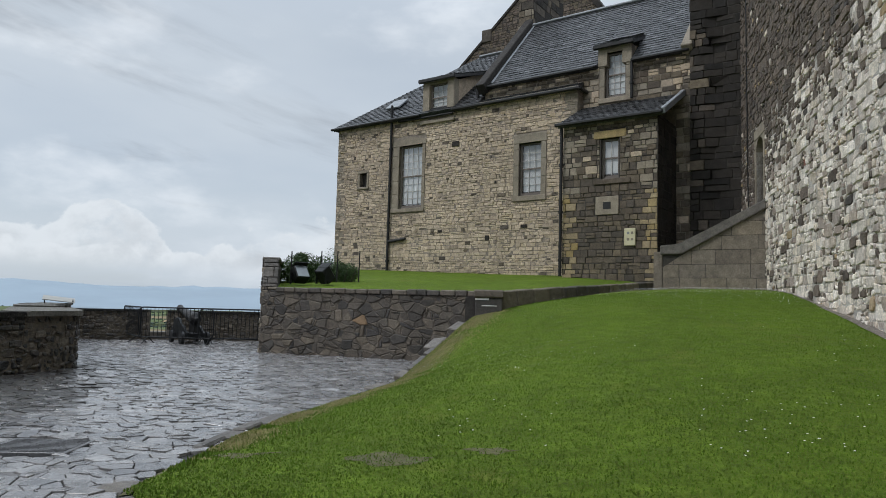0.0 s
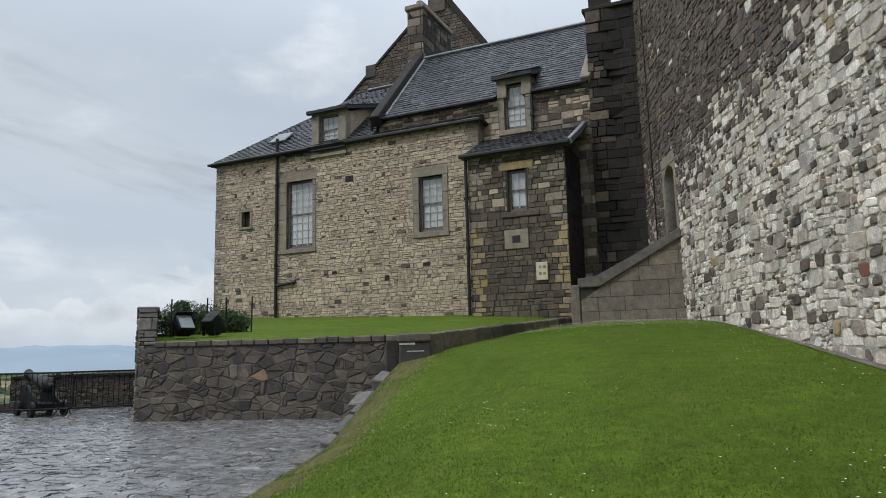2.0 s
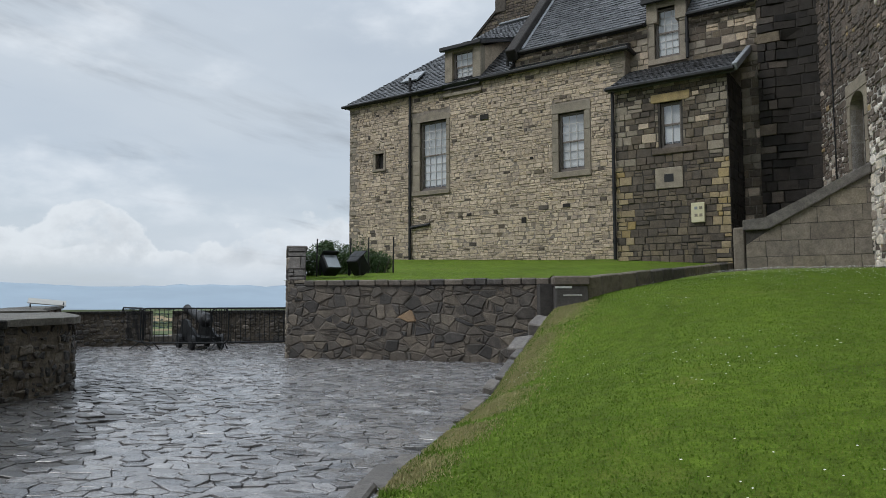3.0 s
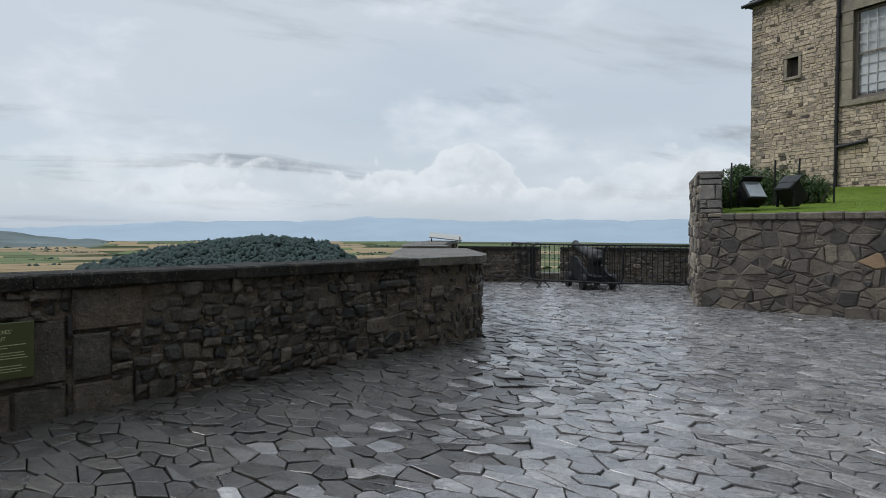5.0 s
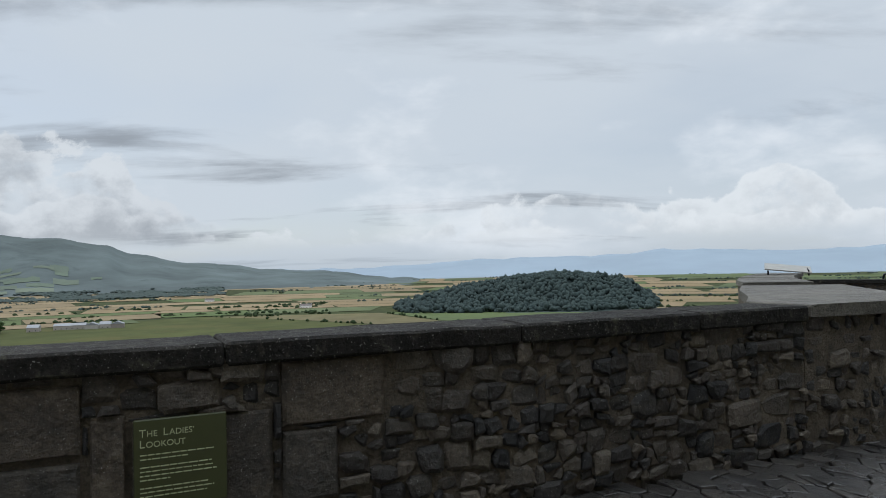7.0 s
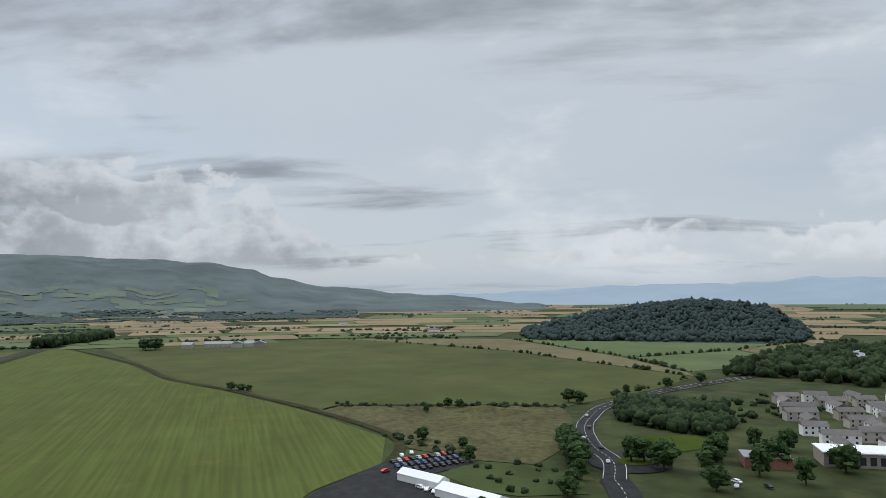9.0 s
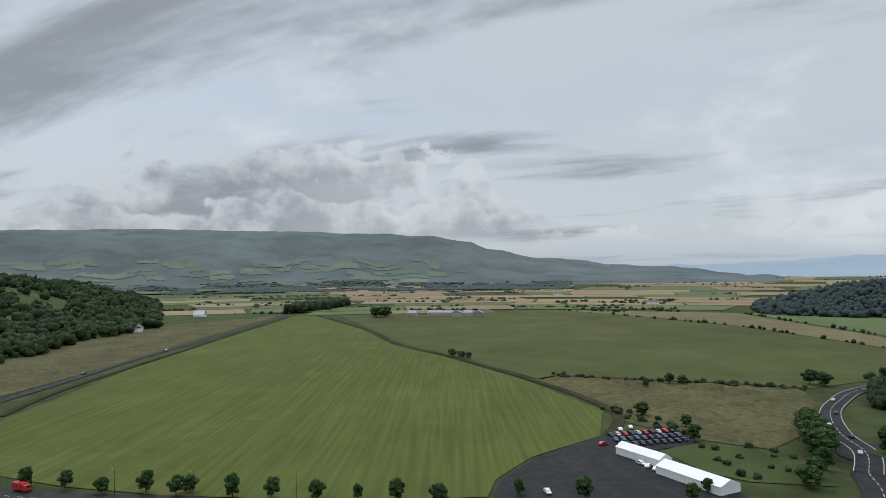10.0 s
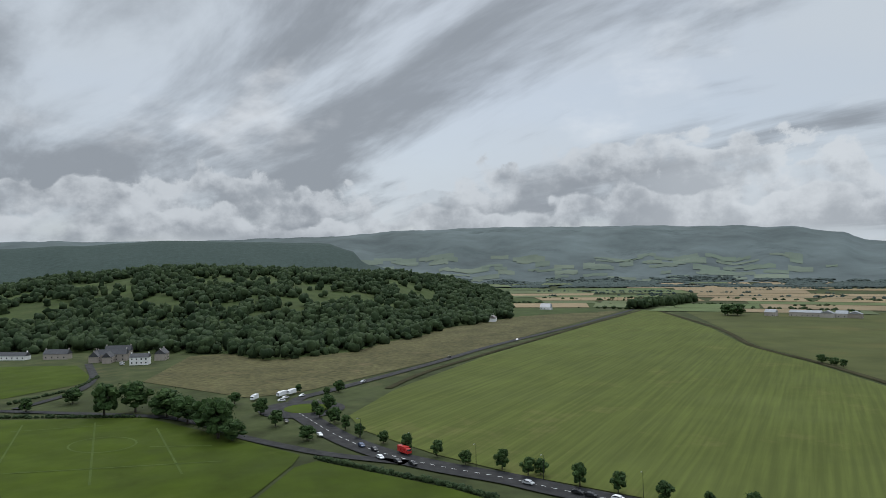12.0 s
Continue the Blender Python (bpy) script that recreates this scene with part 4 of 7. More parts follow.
add_tube(bm, (7.42, 4.5, 16.4), (7.42, 4.5, 16.75), 0.2, 0.16, 10)
part("chimney_pot", bm, DRESSED, stack)


def dormer(u0, u1, z0, z1, y, back, rise, parent, seed):
    """A wall-head dormer with a sloping slate roof of its own."""
    d = part("dormer", box_bm(u0, u0 + 0.34, y, y + 0.35, z0, z1, bevel=0.01), DRESSED, parent, "wall-head dormer with dressed stone jambs")
    part("jamb", box_bm(u1 - 0.34, u1, y, y + 0.35, z0, z1, bevel=0.01), DRESSED, d)
    part("lintel", box_bm(u0 + 0.34, u1 - 0.34, y, y + 0.35, z1 - 0.12, z1, bevel=0.01), DRESSED, d)
    for u in (u0 + 0.03, u1 - 0.25):
        bm = bmesh.new()
        a = [bm.verts.new((u + k, y + 0.35, z)) for k in (0, 0.22) for z in (z0 + 0.3, z1)]
        b = [bm.verts.new((u + k, y + back, z1 + rise * back / 2.8)) for k in (0, 0.22)]
        for f in ((a[0], a[1], b[0]), (a[2], b[1], a[3]), (a[0], a[2], a[3], a[1]), (a[1], a[3], b[1], b[0]), (a[0], b[0], b[1], a[2])):
            bm.faces.new(f)
        part("cheek", bm, HOUSE_STONE, d)
    slates("dormer_roof", (u0 - 0.12, y - 0.18, z1 + 0.06), (u1 + 0.12, y - 0.18, z1 + 0.06), (u1 + 0.12, y + back, z1 + 0.06 + rise), (u0 - 0.12, y + back, z1 + 0.06 + rise), parent, seed)
    part("fascia", box_bm(u0 - 0.12, u1 + 0.12, y - 0.2, y - 0.1, z1 - 0.05, z1 + 0.07, bevel=0.01), IRON, d)
    return d


dormer(4.8, 6.38, 8.83, 10.5, -0.04, 2.9, 1.05, house, 61)
sash(*D1, 3, 5, 0.1, house, 0.95)
part("sill", box_bm(4.75, 6.43, -0.1, 0.2, 8.7, 8.83, bevel=0.015), DRESSED, house)
bm = bmesh.new()
add_tube(bm, (3.6, -0.12, 8.98), (6.4, -0.12, 8.98), 0.045)
part("rail_pipe", bm, IRON, house, "black iron pipe across the dormer sill")
dormer(12.34, 13.58, 9.95, 10.62, 0.44, 1.5, 0.75, house, 62)

# porch block
pb = bmesh.new()
wall_blocks(pb, 11.9, 15.1, Z0, 7.42, -1.4, -1.0, [PW])
add_box(pb, 14.7, 15.1, -1.0, 0.5, Z0, 7.42)
add_box(pb, 11.9, 12.3, -1.0, 0.5, Z0, 7.42)
porch = part("porch_wall", pb, DARK_MORTAR, house, "lower block of mixed brown stone with yellow quoins")
polys = [[(u + 11.9, z + Z0) for u, z in p] for p in coursed(3.2, 7.42 - Z0, 0.11, 0.28, 0.26, 71, 0.008, 0.012)]


def pick_porch(u, z, r):
    if (u < 12.35 or u > 14.68) and r.random() < 0.75:
        return YELLOW_QUOIN if z < 5.0 else DRESSED
    return HOUSE_STONE if z > 5.5 and r.random() < 0.1 else DRESSED if z > 5.5 and r.random() < 0.25 else PORCH_STONE


stones(porch, cut_holes(polys, [(PW[0] - 0.05, PW[1] + 0.05, PW[2] - 0.1, PW[3] + 0.3), (13.05, 13.88, 4.27, 4.9)]), None, pick_porch,
       lambda u, z, o: (u, -1.4 - o, z), 72, (0.005, 0.035), 0.014, "stone", near=lambda p: p[0][1])
# Right side of the porch in near-black stone, darker than its front.
polys = [[(u - 1.4, z + Z0) for u, z in p] for p in coursed(1.9, 7.42 - Z0, 0.16, 0.34, 0.36, 73)]
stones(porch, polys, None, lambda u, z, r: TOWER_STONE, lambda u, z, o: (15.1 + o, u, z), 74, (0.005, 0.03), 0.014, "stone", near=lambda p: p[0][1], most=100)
part("lintel", box_bm(PW[0] - 0.25, PW[1] + 0.25, -1.44, -1.1, PW[3], PW[3] + 0.26, bevel=0.015), YELLOW_QUOIN, porch)
part("sill", box_bm(13.0, 14.25, -1.47, -1.1, 5.28, 5.46, bevel=0.02), PORCH_STONE, porch)
sash(*PW, 2, 2, -1.28, house, 0.9)
vent = part("vent_stone", box_bm(13.08, 13.86, -1.45, -1.2, 4.29, 4.89, bevel=0.012), DRESSED, house, "pale vent stone with a square black patch for its hole")
# Black plate on the stone's face gives the shade of the hole.
part("vent_hole", box_bm(13.34, 13.6, -1.456, -1.4, 4.47, 4.7), IRON, vent)
mb = part("meter_box", box_bm(14.07, 14.43, -1.5, -1.38, 3.26, 3.81, bevel=0.012), BOX_CREAM, house, "cream metal utility box")
for k, (u, z) in enumerate(((14.16, 3.62), (14.29, 3.62), (14.16, 3.42), (14.29, 3.42))):
    part("vent_slot", box_bm(u, u + 0.08, -1.506, -1.49, z, z + 0.08), DRESSED if k else LEAD, mb)
slates("roof", (11.75, -1.6, 7.42), (15.3, -1.6, 7.42), (15.3, 0.48, 8.52), (11.75, 0.48, 8.52), house, 75)
part("gutter", box_bm(11.7, 15.35, -1.74, -1.6, 7.32, 7.44, bevel=0.03), IRON, house, "black cast-iron gutter")
part("verge", box_bm(15.28, 15.42, -0.1, 2.4, -0.1, 0.1, bevel=0.02, m=pose(0, -1.6, 7.44, math.degrees(math.atan2(1.1, 2.08)), 0, 0)), LEAD, house, "grey lead verge")


def downpipe(u, y, z0, z1, parent):
    bm = bmesh.new()
    add_tube(bm, (u, y, z0), (u, y, z1), 0.055, n=10)
    pipe = part("downpipe", bm, IRON, parent, "black cast-iron downpipe")
    z = z0 + 0.5
    while z < z1:
        bm = bmesh.new()
        add_tube(bm, (u, y, z), (u, y, z + 0.09), 0.075, n=10)
        part("collar", bm, IRON, pipe)
        z += 1.6
    return pipe


downpipe(3.2, -0.1, 2.5, 9.75, house)
bm = bmesh.new()
add_tube(bm, (3.2, -0.1, 3.85), (4.15, -0.1, 3.95), 0.06)
part("branch_pipe", bm, IRON, house)
downpipe(11.87, -1.5, 2.3, 7.4, house)
downpipe(13.62, 0.36, 8.6, 9.9, house)
downpipe(7.32, 0.3, 9.2, 9.9, house)

# dark tower wall between house and castle wall
tower = bmesh.new()
add_box(tower, 15.6, 17.9, 0.42, 1.4, Z0 - 0.6, 12.35)
tower = part("tower_wall", tower, DARK_MORTAR, house, "near-black stone tower wall")
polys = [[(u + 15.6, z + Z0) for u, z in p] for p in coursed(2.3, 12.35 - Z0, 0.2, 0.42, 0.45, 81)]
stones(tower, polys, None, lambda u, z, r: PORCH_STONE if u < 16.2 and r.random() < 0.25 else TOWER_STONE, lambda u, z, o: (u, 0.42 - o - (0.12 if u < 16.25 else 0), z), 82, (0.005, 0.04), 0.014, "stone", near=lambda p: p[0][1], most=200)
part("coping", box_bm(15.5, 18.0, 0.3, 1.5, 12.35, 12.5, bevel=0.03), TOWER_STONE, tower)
ch = part("chimney", box_bm(15.7, 16.35, 0.5, 1.2, 12.5, 13.7, bevel=0.02), TOWER_STONE, house, "square stone chimney")
part("coping", box_bm(15.62, 16.43, 0.42, 1.28, 13.7, 13.9, bevel=0.04), DRESSED, ch)

# taller gable behind the house
gable = thing("gabled_tower", HOUSE @ pose(0, 10, 0), "tall stone gable with crow steps behind the house", "building")
bm = bmesh.new()
prism(bm, [(-1.5, 2), (12, 2), (12, 11.5), (10.0, 14.4), (6.3, 19.75), (5.2, 19.75), (-0.3, 15.0), (-1.5, 14.0)], 0, 0.7)
gw = part("gable_wall", bm, DARK_MORTAR, gable)
polys = [[(u - 0.2, z + 12.5) for u, z in p] for p in coursed(10.5, 7.4, 0.11, 0.24, 0.26, 91)]


def under_gable(p):
    p = clip(p, -0.655, 0.756, -0.655 * 5.2 + 0.756 * 19.75)
    return clip(p, 0.822, 0.57, 0.822 * 6.3 + 0.57 * 19.75) if len(p) > 2 else p


polys = [q for q in (under_gable(p) for p in polys) if len(q) > 2]
stones(gw, polys, None, lambda u, z, r: PORCH_STONE if r.random() < 0.55 else BROWN_STONE, front, 92, (0.005, 0.04), 0.014, "stone", near=lambda p: -p[0][1], most=120)
part("skew", box_bm(0, 7.25, -0.08, 0.75, -0.08, 0.10, bevel=0.03, m=pose(-0.3, 0, 15.0, 0, -40.8, 0)), TOWER_STONE, gable)
part("kneeler", box_bm(1.3, 1.95, -0.1, 0.75, 16.3, 17.05, bevel=0.04), PORCH_STONE, gable)
part("skew", box_bm(-0.15, 0.15, -0.08, 0.75, -5.6, 0, bevel=0.03, m=pose(6.35, 0, 19.85, 0, -34.6, 0)), TOWER_STONE, gable)
st = part("chimney", box_bm(5.25, 6.25, -0.1, 0.9, 19.2, 20.5, bevel=0.03), PORCH_STONE, gable)
part("coping", box_bm(5.15, 6.35, -0.2, 1.0, 20.5, 20.75, bevel=0.05), TOWER_STONE, st)
bm = bmesh.new()
add_tube(bm, (5.8, 0.4, 20.75), (5.8, 0.4, 21.15), 0.17, 0.14, 10)
part("chimney_pot", bm, DRESSED, st)
slates("roof", (-0.6, 0.7, 14.6), (-0.6, 8, 14.6), (5.7, 8, 19.6), (5.7, 0.7, 19.6), gable, 93, row=0.5, wide=0.6)
slates("roof", (10.0, 8, 14.2), (10.0, 0.7, 14.2), (5.7, 0.7, 19.6), (5.7, 8, 19.6), gable, 94, row=0.5, wide=0.6)

# ---- castle wall beside the lawn ----
far_y = 18.9
WALLDIR = math.degrees(math.atan2(-0.075, 1.0))
castle = thing("castle_wall", pose(wall_x(far_y), far_y, 0, 0, 0, -90 + WALLDIR), "high rubble castle wall, pale below and brown above", "wall", kind="structure")
CW, CH = 27.0, 15.5


def castle_u(y):
    return (far_y - y) / math.cos(radians(WALLDIR))


DOOR = (castle_u(16.75), castle_u(15.85), 3.9, 6.15)
bm = bmesh.new()
wall_blocks(bm, 0, CW, -0.6, 6.6, 0, 1.4, [DOOR])
part("wall_core", bm, WALL_MORTAR, castle)
part("upper_core", box_bm(0, CW, 0, 1.4, 6.6, CH), BROWN_MORTAR, castle)
polys = [[(u, z - 0.4) for u, z in p] for p in masonry(CW - 7, 6.6, 0.07, 0.26, 1.45, 101, 0.007, 0.018, 0.85, 0.06)]
polys += [[(u, z + 6.2) for u, z in p] for p in masonry(CW - 7, CH - 6.2, 0.08, 0.25, 1.5, 102, 0.008, 0.016, 0.8, 0.05)]
polys = cut_holes(polys, [(DOOR[0] - 0.2, DOOR[1] + 0.2, DOOR[2] - 0.1, DOOR[3] + 0.32)])


def pick_castle(u, z, r):
    line = 5.6 + 0.9 * noise.noise((u * 0.35, z * 0.35, 5)) + 2.4 * smooth(6, 15, u) - 1.5 * smooth(4.5, 1.5, u)
    if r.random() < smooth(line + 1.3, line - 1.1, z) * 0.97:
        q = r.random()
        return OCHRE_STONE if q < 0.011 else BRICK if q < 0.0125 else BROWN_STONE if q < 0.14 else LIGHT_STONE
    return LIGHT_STONE if r.random() < 0.02 else OCHRE_STONE if r.random() < 0.012 else BROWN_STONE


stones(castle, polys, None, pick_castle, front, 103, (0.003, 0.04), 0.018, tilt=0.11, name="stone", near=lambda p: math.hypot(p[0][0] - 14.5, (p[0][1] - 2.0) * 1.6))
surround(*DOOR, 0.2, 0.3, 0.1, castle, 0.02)
# Black panel and near-black linings stand in for the doorway's inner shade.
part("door_leaf", box_bm(DOOR[0], DOOR[1], 0.62, 0.68, DOOR[2], DOOR[3]), IRON, castle, "black panel for the unlit inside of the doorway")
for a in (DOOR[0], DOOR[1] - 0.05):
    part("reveal", box_bm(a, a + 0.05, 0.29, 0.62, DOOR[2], DOOR[3]), TOWER_STONE, castle)
mid, half = (DOOR[0] + DOOR[1]) / 2, (DOOR[1] - DOOR[0]) / 2
for s in (-1, 1):
    bm = bmesh.new()
    prism(bm, [(mid + s * half, DOOR[3] - 0.34)] + [(mid + s * half * math.cos(radians(a)), DOOR[3] - 0.34 + 0.33 * math.sin(radians(a))) for a in (20, 40, 60, 80, 90)] + [(mid, DOOR[3] - 0.002), (mid + s * half, DOOR[3] - 0.002)], -0.01, 0.3)
    part("arch_stone", bm, DRESSED, castle)
bm = bmesh.new()
add_tube(bm, (1.2, -0.04, 1.6), (1.0, -0.04, 13), 0.018, n=6)
part("lightning_cable", bm, IRON, castle, "thin dark cable down the wall")

# stair to the doorway, with its solid balustrade
stair_a, stair_b = Vector((6.02, 16.62)), Vector((8.52, 15.62))
sdir = (stair_b - stair_a)
sl = sdir.length
stair = thing("stone_stair", pose(stair_a.x, stair_a.y, 0, 0, 0, math.degrees(math.atan2(sdir.y, sdir.x))), "ashlar stair wall with sloping moulded coping", "stair")
bm = bmesh.new()
prism(bm, [(0, 1.3), (sl, 1.3), (sl, 4.05), (0.55, 2.85), (0, 2.85)], 0.02, 0.36)
sw = part("balustrade", bm, DARK_MORTAR, stair, "ashlar balustrade wall")
polys = []
for p in coursed(sl, 2.8, 0.36, 0.42, 0.9, 111, 0.005, 0.003):
    p = clip([(u, z + 1.4) for u, z in p], -0.547, 0.837, -0.547 * 0.55 + 0.837 * 2.84)
    p = clip(p, 0, 1, 4.04) if len(p) > 2 else p
    if len(p) > 2:
        polys.append(p)
stones(sw, polys, None, lambda u, z, r: STAIR_STONE, lambda u, z, o: (u, 0.02 - o, z), 112, (0.004, 0.012), 0.008, tilt=0.004, name="ashlar_stone", near=lambda p: 0)
bm = bmesh.new()
prism(bm, [(-0.06, 2.84), (0.52, 2.84), (sl, 4.04), (sl, 4.3), (0.45, 3.1), (-0.06, 3.1)], -0.07, 0.44)
bmesh.ops.bevel(bm, geom=bm.edges[:], offset=0.035, segments=2, affect="EDGES", profile=0.6)
part("coping", bm, KERB, stair, "mossy moulded sandstone coping")
bm = bmesh.new()
add_box(bm, -0.32, -0.05, 0.25, 0.75, 1.4, 2.95, bevel=0.03)
part("end_pier", bm, STAIR_STONE, stair)
for k in range(10):
    part("step", box_bm(0.05 + k * 0.24, sl + 0.3, 0.36, 1.6, 1.7 + k * 0.21, 1.91 + k * 0.21, bevel=0.01), RETAIN_STONE, stair)

# ---- retaining wall of the upper lawn ----
ra, rb = Vector(RETAIN[0]), Vector(RETAIN[1])
rl = (rb - ra).length
retain = thing("retaining_wall", pose(ra.x, ra.y, 0, 0, 0, math.degrees(math.atan2(rb.y - ra.y, rb.x - ra.x))), "dark damp rubble retaining wall with stone coping", "wall", kind="structure")
part("wall_core", box_bm(0, rl + 0.5, 0.0, 0.45, -0.45, 1.46), BROWN_MORTAR, retain)
polys = [[(u, z - 0.2) for u, z in p] for p in rubble(rl, 1.66, 0.30, 0.22, 121, 0.47, 0.45, 0.006, 0.5)]
tan_at = min((p for p in polys if area(p) < 0.2 and area(p) > 0.05), key=lambda p: abs(p[0][0] - 2.45) + abs(p[0][1] - 0.85))


def pick_retain(u, z, r):
    c = sum(q[0] for q in tan_at) / len(tan_at), sum(q[1] for q in tan_at) / len(tan_at)
    return TAN_STONE if abs(u - c[0]) < 1e-6 and abs(z - c[1]) < 1e-6 else RETAIN_STONE


stones(retain, polys, None, pick_retain, front, 122, (0.004, 0.036), 0.02, tilt=0.09, name="stone", near=lambda p: 0)
u, rnd = 0.42, random.Random(123)
while u < rl:
    l = rnd.uniform(0.24, 0.42)
    part("coping_stone", box_bm(u + 0.006, min(u + l, rl + 0.4) - 0.006, -0.06, 0.4, 1.46, 1.60 + rnd.uniform(-0.014, 0.014), bevel=0.022), RETAIN_STONE, retain)
    u += l
# end wall of the retaining wall, higher, running back
endw = thing("end_wall", pose(ra.x, ra.y, 0, 0, 0, 21.0), "tall rough stone end wall with a sloping coping", "wall", kind="structure")
bm = bmesh.new()
prism(bm, [(0.0, -0.45), (3.2, -0.45), (3.2, 2.32), (0.26, 2.32), (0.0, 1.62)], 0.0, 0.40)
bmesh.ops.transform(bm, matrix=Matrix(((0, 1, 0, 0), (1, 0, 0, 0), (0, 0, 1, 0), (0, 0, 0, 1))), verts=bm.verts[:])
part("wall_core", bm, DARK_MORTAR, endw)


def batter(z):
    """How far the wall end leans back at a height."""
    return 0.37 * max(0.0, z - 1.62)


polys = [[(u, z - 0.2) for u, z in p] for p in coursed(0.40, 2.56, 0.07, 0.30, 0.3, 131, 0.007, 0.008)]
stones(endw, polys, None, lambda u, z, r: KERB if z > 1.6 else DRESSED if r.random() < 0.3 else RETAIN_STONE, lambda u, z, o: (u, batter(z) - o, z), 132, (0.015, 0.045), 0.02, "stone", near=lambda p: 0)
polys = [[(u, z - 0.2) for u, z in p] for p in masonry(3.2, 2.54, 0.1, 0.3, 1.3, 133, 0.007, 0.012)]
polys = [p for p in polys if sum(q[0] for q in p) / len(p) < 3.2 - batter(max(q[1] for q in p))]
stones(endw, polys, None, lambda u, z, r: DRESSED if r.random() < 0.3 else RETAIN_STONE, lambda u, z, o: (-o, 3.2 - u, z), 134, (0.01, 0.05), 0.02, "stone", near=lambda p: -p[0][0], most=150)
rnd = random.Random(135)
y = 0.24
while y < 3.1:
    l = rnd.uniform(0.3, 0.6)
    part("coping_stone", box_bm(-0.04, 0.44, y, min(y + l, 3.2) - 0.01, 2.30, 2.40 + rnd.uniform(-0.01, 0.012), bevel=0.025), KERB, endw)
    y += l

# pier and low wall between the lawns
pier = thing("garden_pier", pose(PIER[0], PIER[1], 0, 0, 0, 4), "short dark stone pier with white mortar joints", "pier", kind="structure")
part("shaft", box_bm(-0.3, 0.3, -0.18, 0.4, 0.3, 1.42, bevel=0.02), RETAIN_STONE, pier)
part("cap", box_bm(-0.34, 0.34, -0.22, 0.44, 1.42, 1.60, bevel=0.03), RETAIN_STONE, pier)
for q in ((-0.31, 0.0, 1.37, 1.41), (-0.16, 0.18, 1.235, 1.255)):
    part("white_joint", box_bm(q[0], q[1], -0.187, -0.17, q[2], q[3], bevel=0.004), WHITE_PAINT, pier, "white lime pointing")
part("return_wall", box_bm(-0.55, -0.15, 0.3, 1.5, -0.3, 1.46), DARK_MORTAR, pier)
low = tagged(new("low_wall"), "low kerb wall of dark stone between the lawns", "wall", kind="structure")
rnd = random.Random(141)
for (xa, ya), (xb, yb) in zip(BANK, BANK[1:]):
    d, l, s = Vector((xb - xa, yb - ya)), math.hypot(xb - xa, yb - ya), 0.0
    while s < l - 0.02:
        w = min(rnd.uniform(0.35, 0.6), l - s)
        x, y = xa + d.x * s / l, ya + d.y * s / l
        zt = bank_z(y)
        ob = part("kerb_block", box_bm(0.006, w - 0.006, -0.14, 0.16, -0.75, rnd.uniform(-0.01, 0.015), bevel=0.025), RETAIN_STONE, low)
        ob.matrix_world = pose(x, y, zt, 0, -5, math.degrees(math.atan2(d.y, d.x)))
        s += w

# ---- lookout wall ----


def look_x(y):
    return -5.68 + 0.05 * (y - 2.5)


LY0 = -8.0
lookout = thing("lookout_wall", pose(look_x(LY0), LY0, 0, 0, 0, 87.14), "low wet rubble parapet with mossy slab coping", "wall", kind="structure")
LL, LTOP = 14.4, 0.865
part("wall_core", box_bm(0, LL, 0.0, 0.42, -0.6, LTOP), WET_MORTAR, lookout)
ASH = [(0.2, 0.95, -0.2, 0.16), (0.2, 0.95, 0.17, 0.5), (0.96, 1.98, 0.5, 0.80), (0.96, 1.45, -0.2, 0.48), (1.46, 1.98, -0.2, 0.48), (2.0, 2.42, -0.22, 0.14),
       (2.0, 2.15, 0.16, 0.66), (2.43, 2.77, -0.22, 0.15), (2.16, 2.77, 0.17, 0.62), (2.8, 3.32, 0.52, 0.83), (2.8, 3.08, 0.16, 0.505), (2.8, 3.25, -0.22, 0.145)]
ash_local = [(a - LY0, b - LY0, c, d) for a, b, c, d in ASH]
rough = [[(u, z - 0.3) for u, z in p] for p in masonry(LL, 1.16, 0.045, 0.16, 1.5, 151, 0.004, 0.018, 0.85, 0.07, (0.3, 0.55))]
near_wall = lambda p: abs(p[0][0] - 11.5)
stones(lookout, cut_holes(rough, ash_local), None, lambda u, z, r: WET_STONE, front, 152, (0.006, 0.05), 0.026, tilt=0.16, name="stone", near=near_wall)
for a, b, c, d in ash_local:
    vs, fs = stone_geometry([(a + 0.008, c + 0.006), (b - 0.008, c + 0.008), (b - 0.01, d - 0.008), (a + 0.01, d - 0.004)], 0.028, 0.014, front)
    mesh_object("ashlar_stone", vs, fs, ASHLAR, lookout)
u, rnd = 0.0, random.Random(153)
for l in (1.6, 1.5, 1.7, 1.45, 1.5, 1.35, 1.45, 1.55, 1.3, 1.2):
    w = min(l, LL - u)
    if w < 0.1:
        break
    bm = box_bm(u + 0.004, u + w - 0.004, -0.065, 0.45, LTOP - 0.035, 0.935 + rnd.uniform(-0.004, 0.006), bevel=0.014)
    bmesh.ops.subdivide_edges(bm, edges=[e for e in bm.edges if e.calc_length() > 0.4], cuts=7)
    for v in bm.verts:
        v.co += 0.010 * Vector((0, noise.noise(v.co * 7), noise.noise(v.co * 5 + Vector((3, 0, 0)))))
    part("coping_slab", bm, COPING_WET, lookout, "lichen-spotted wet coping slab")
    u += w

# sign on the lookout wall
sign = thing("wall_sign", pose(look_x(2.35), 2.35, 0.44, 0, 0, 87.14), "square olive-green information sign fixed to the parapet", "sign")
part("panel", box_bm(-0.19, 0.19, -0.052, -0.03, -0.19, 0.19, bevel=0.004), BRONZE, sign)


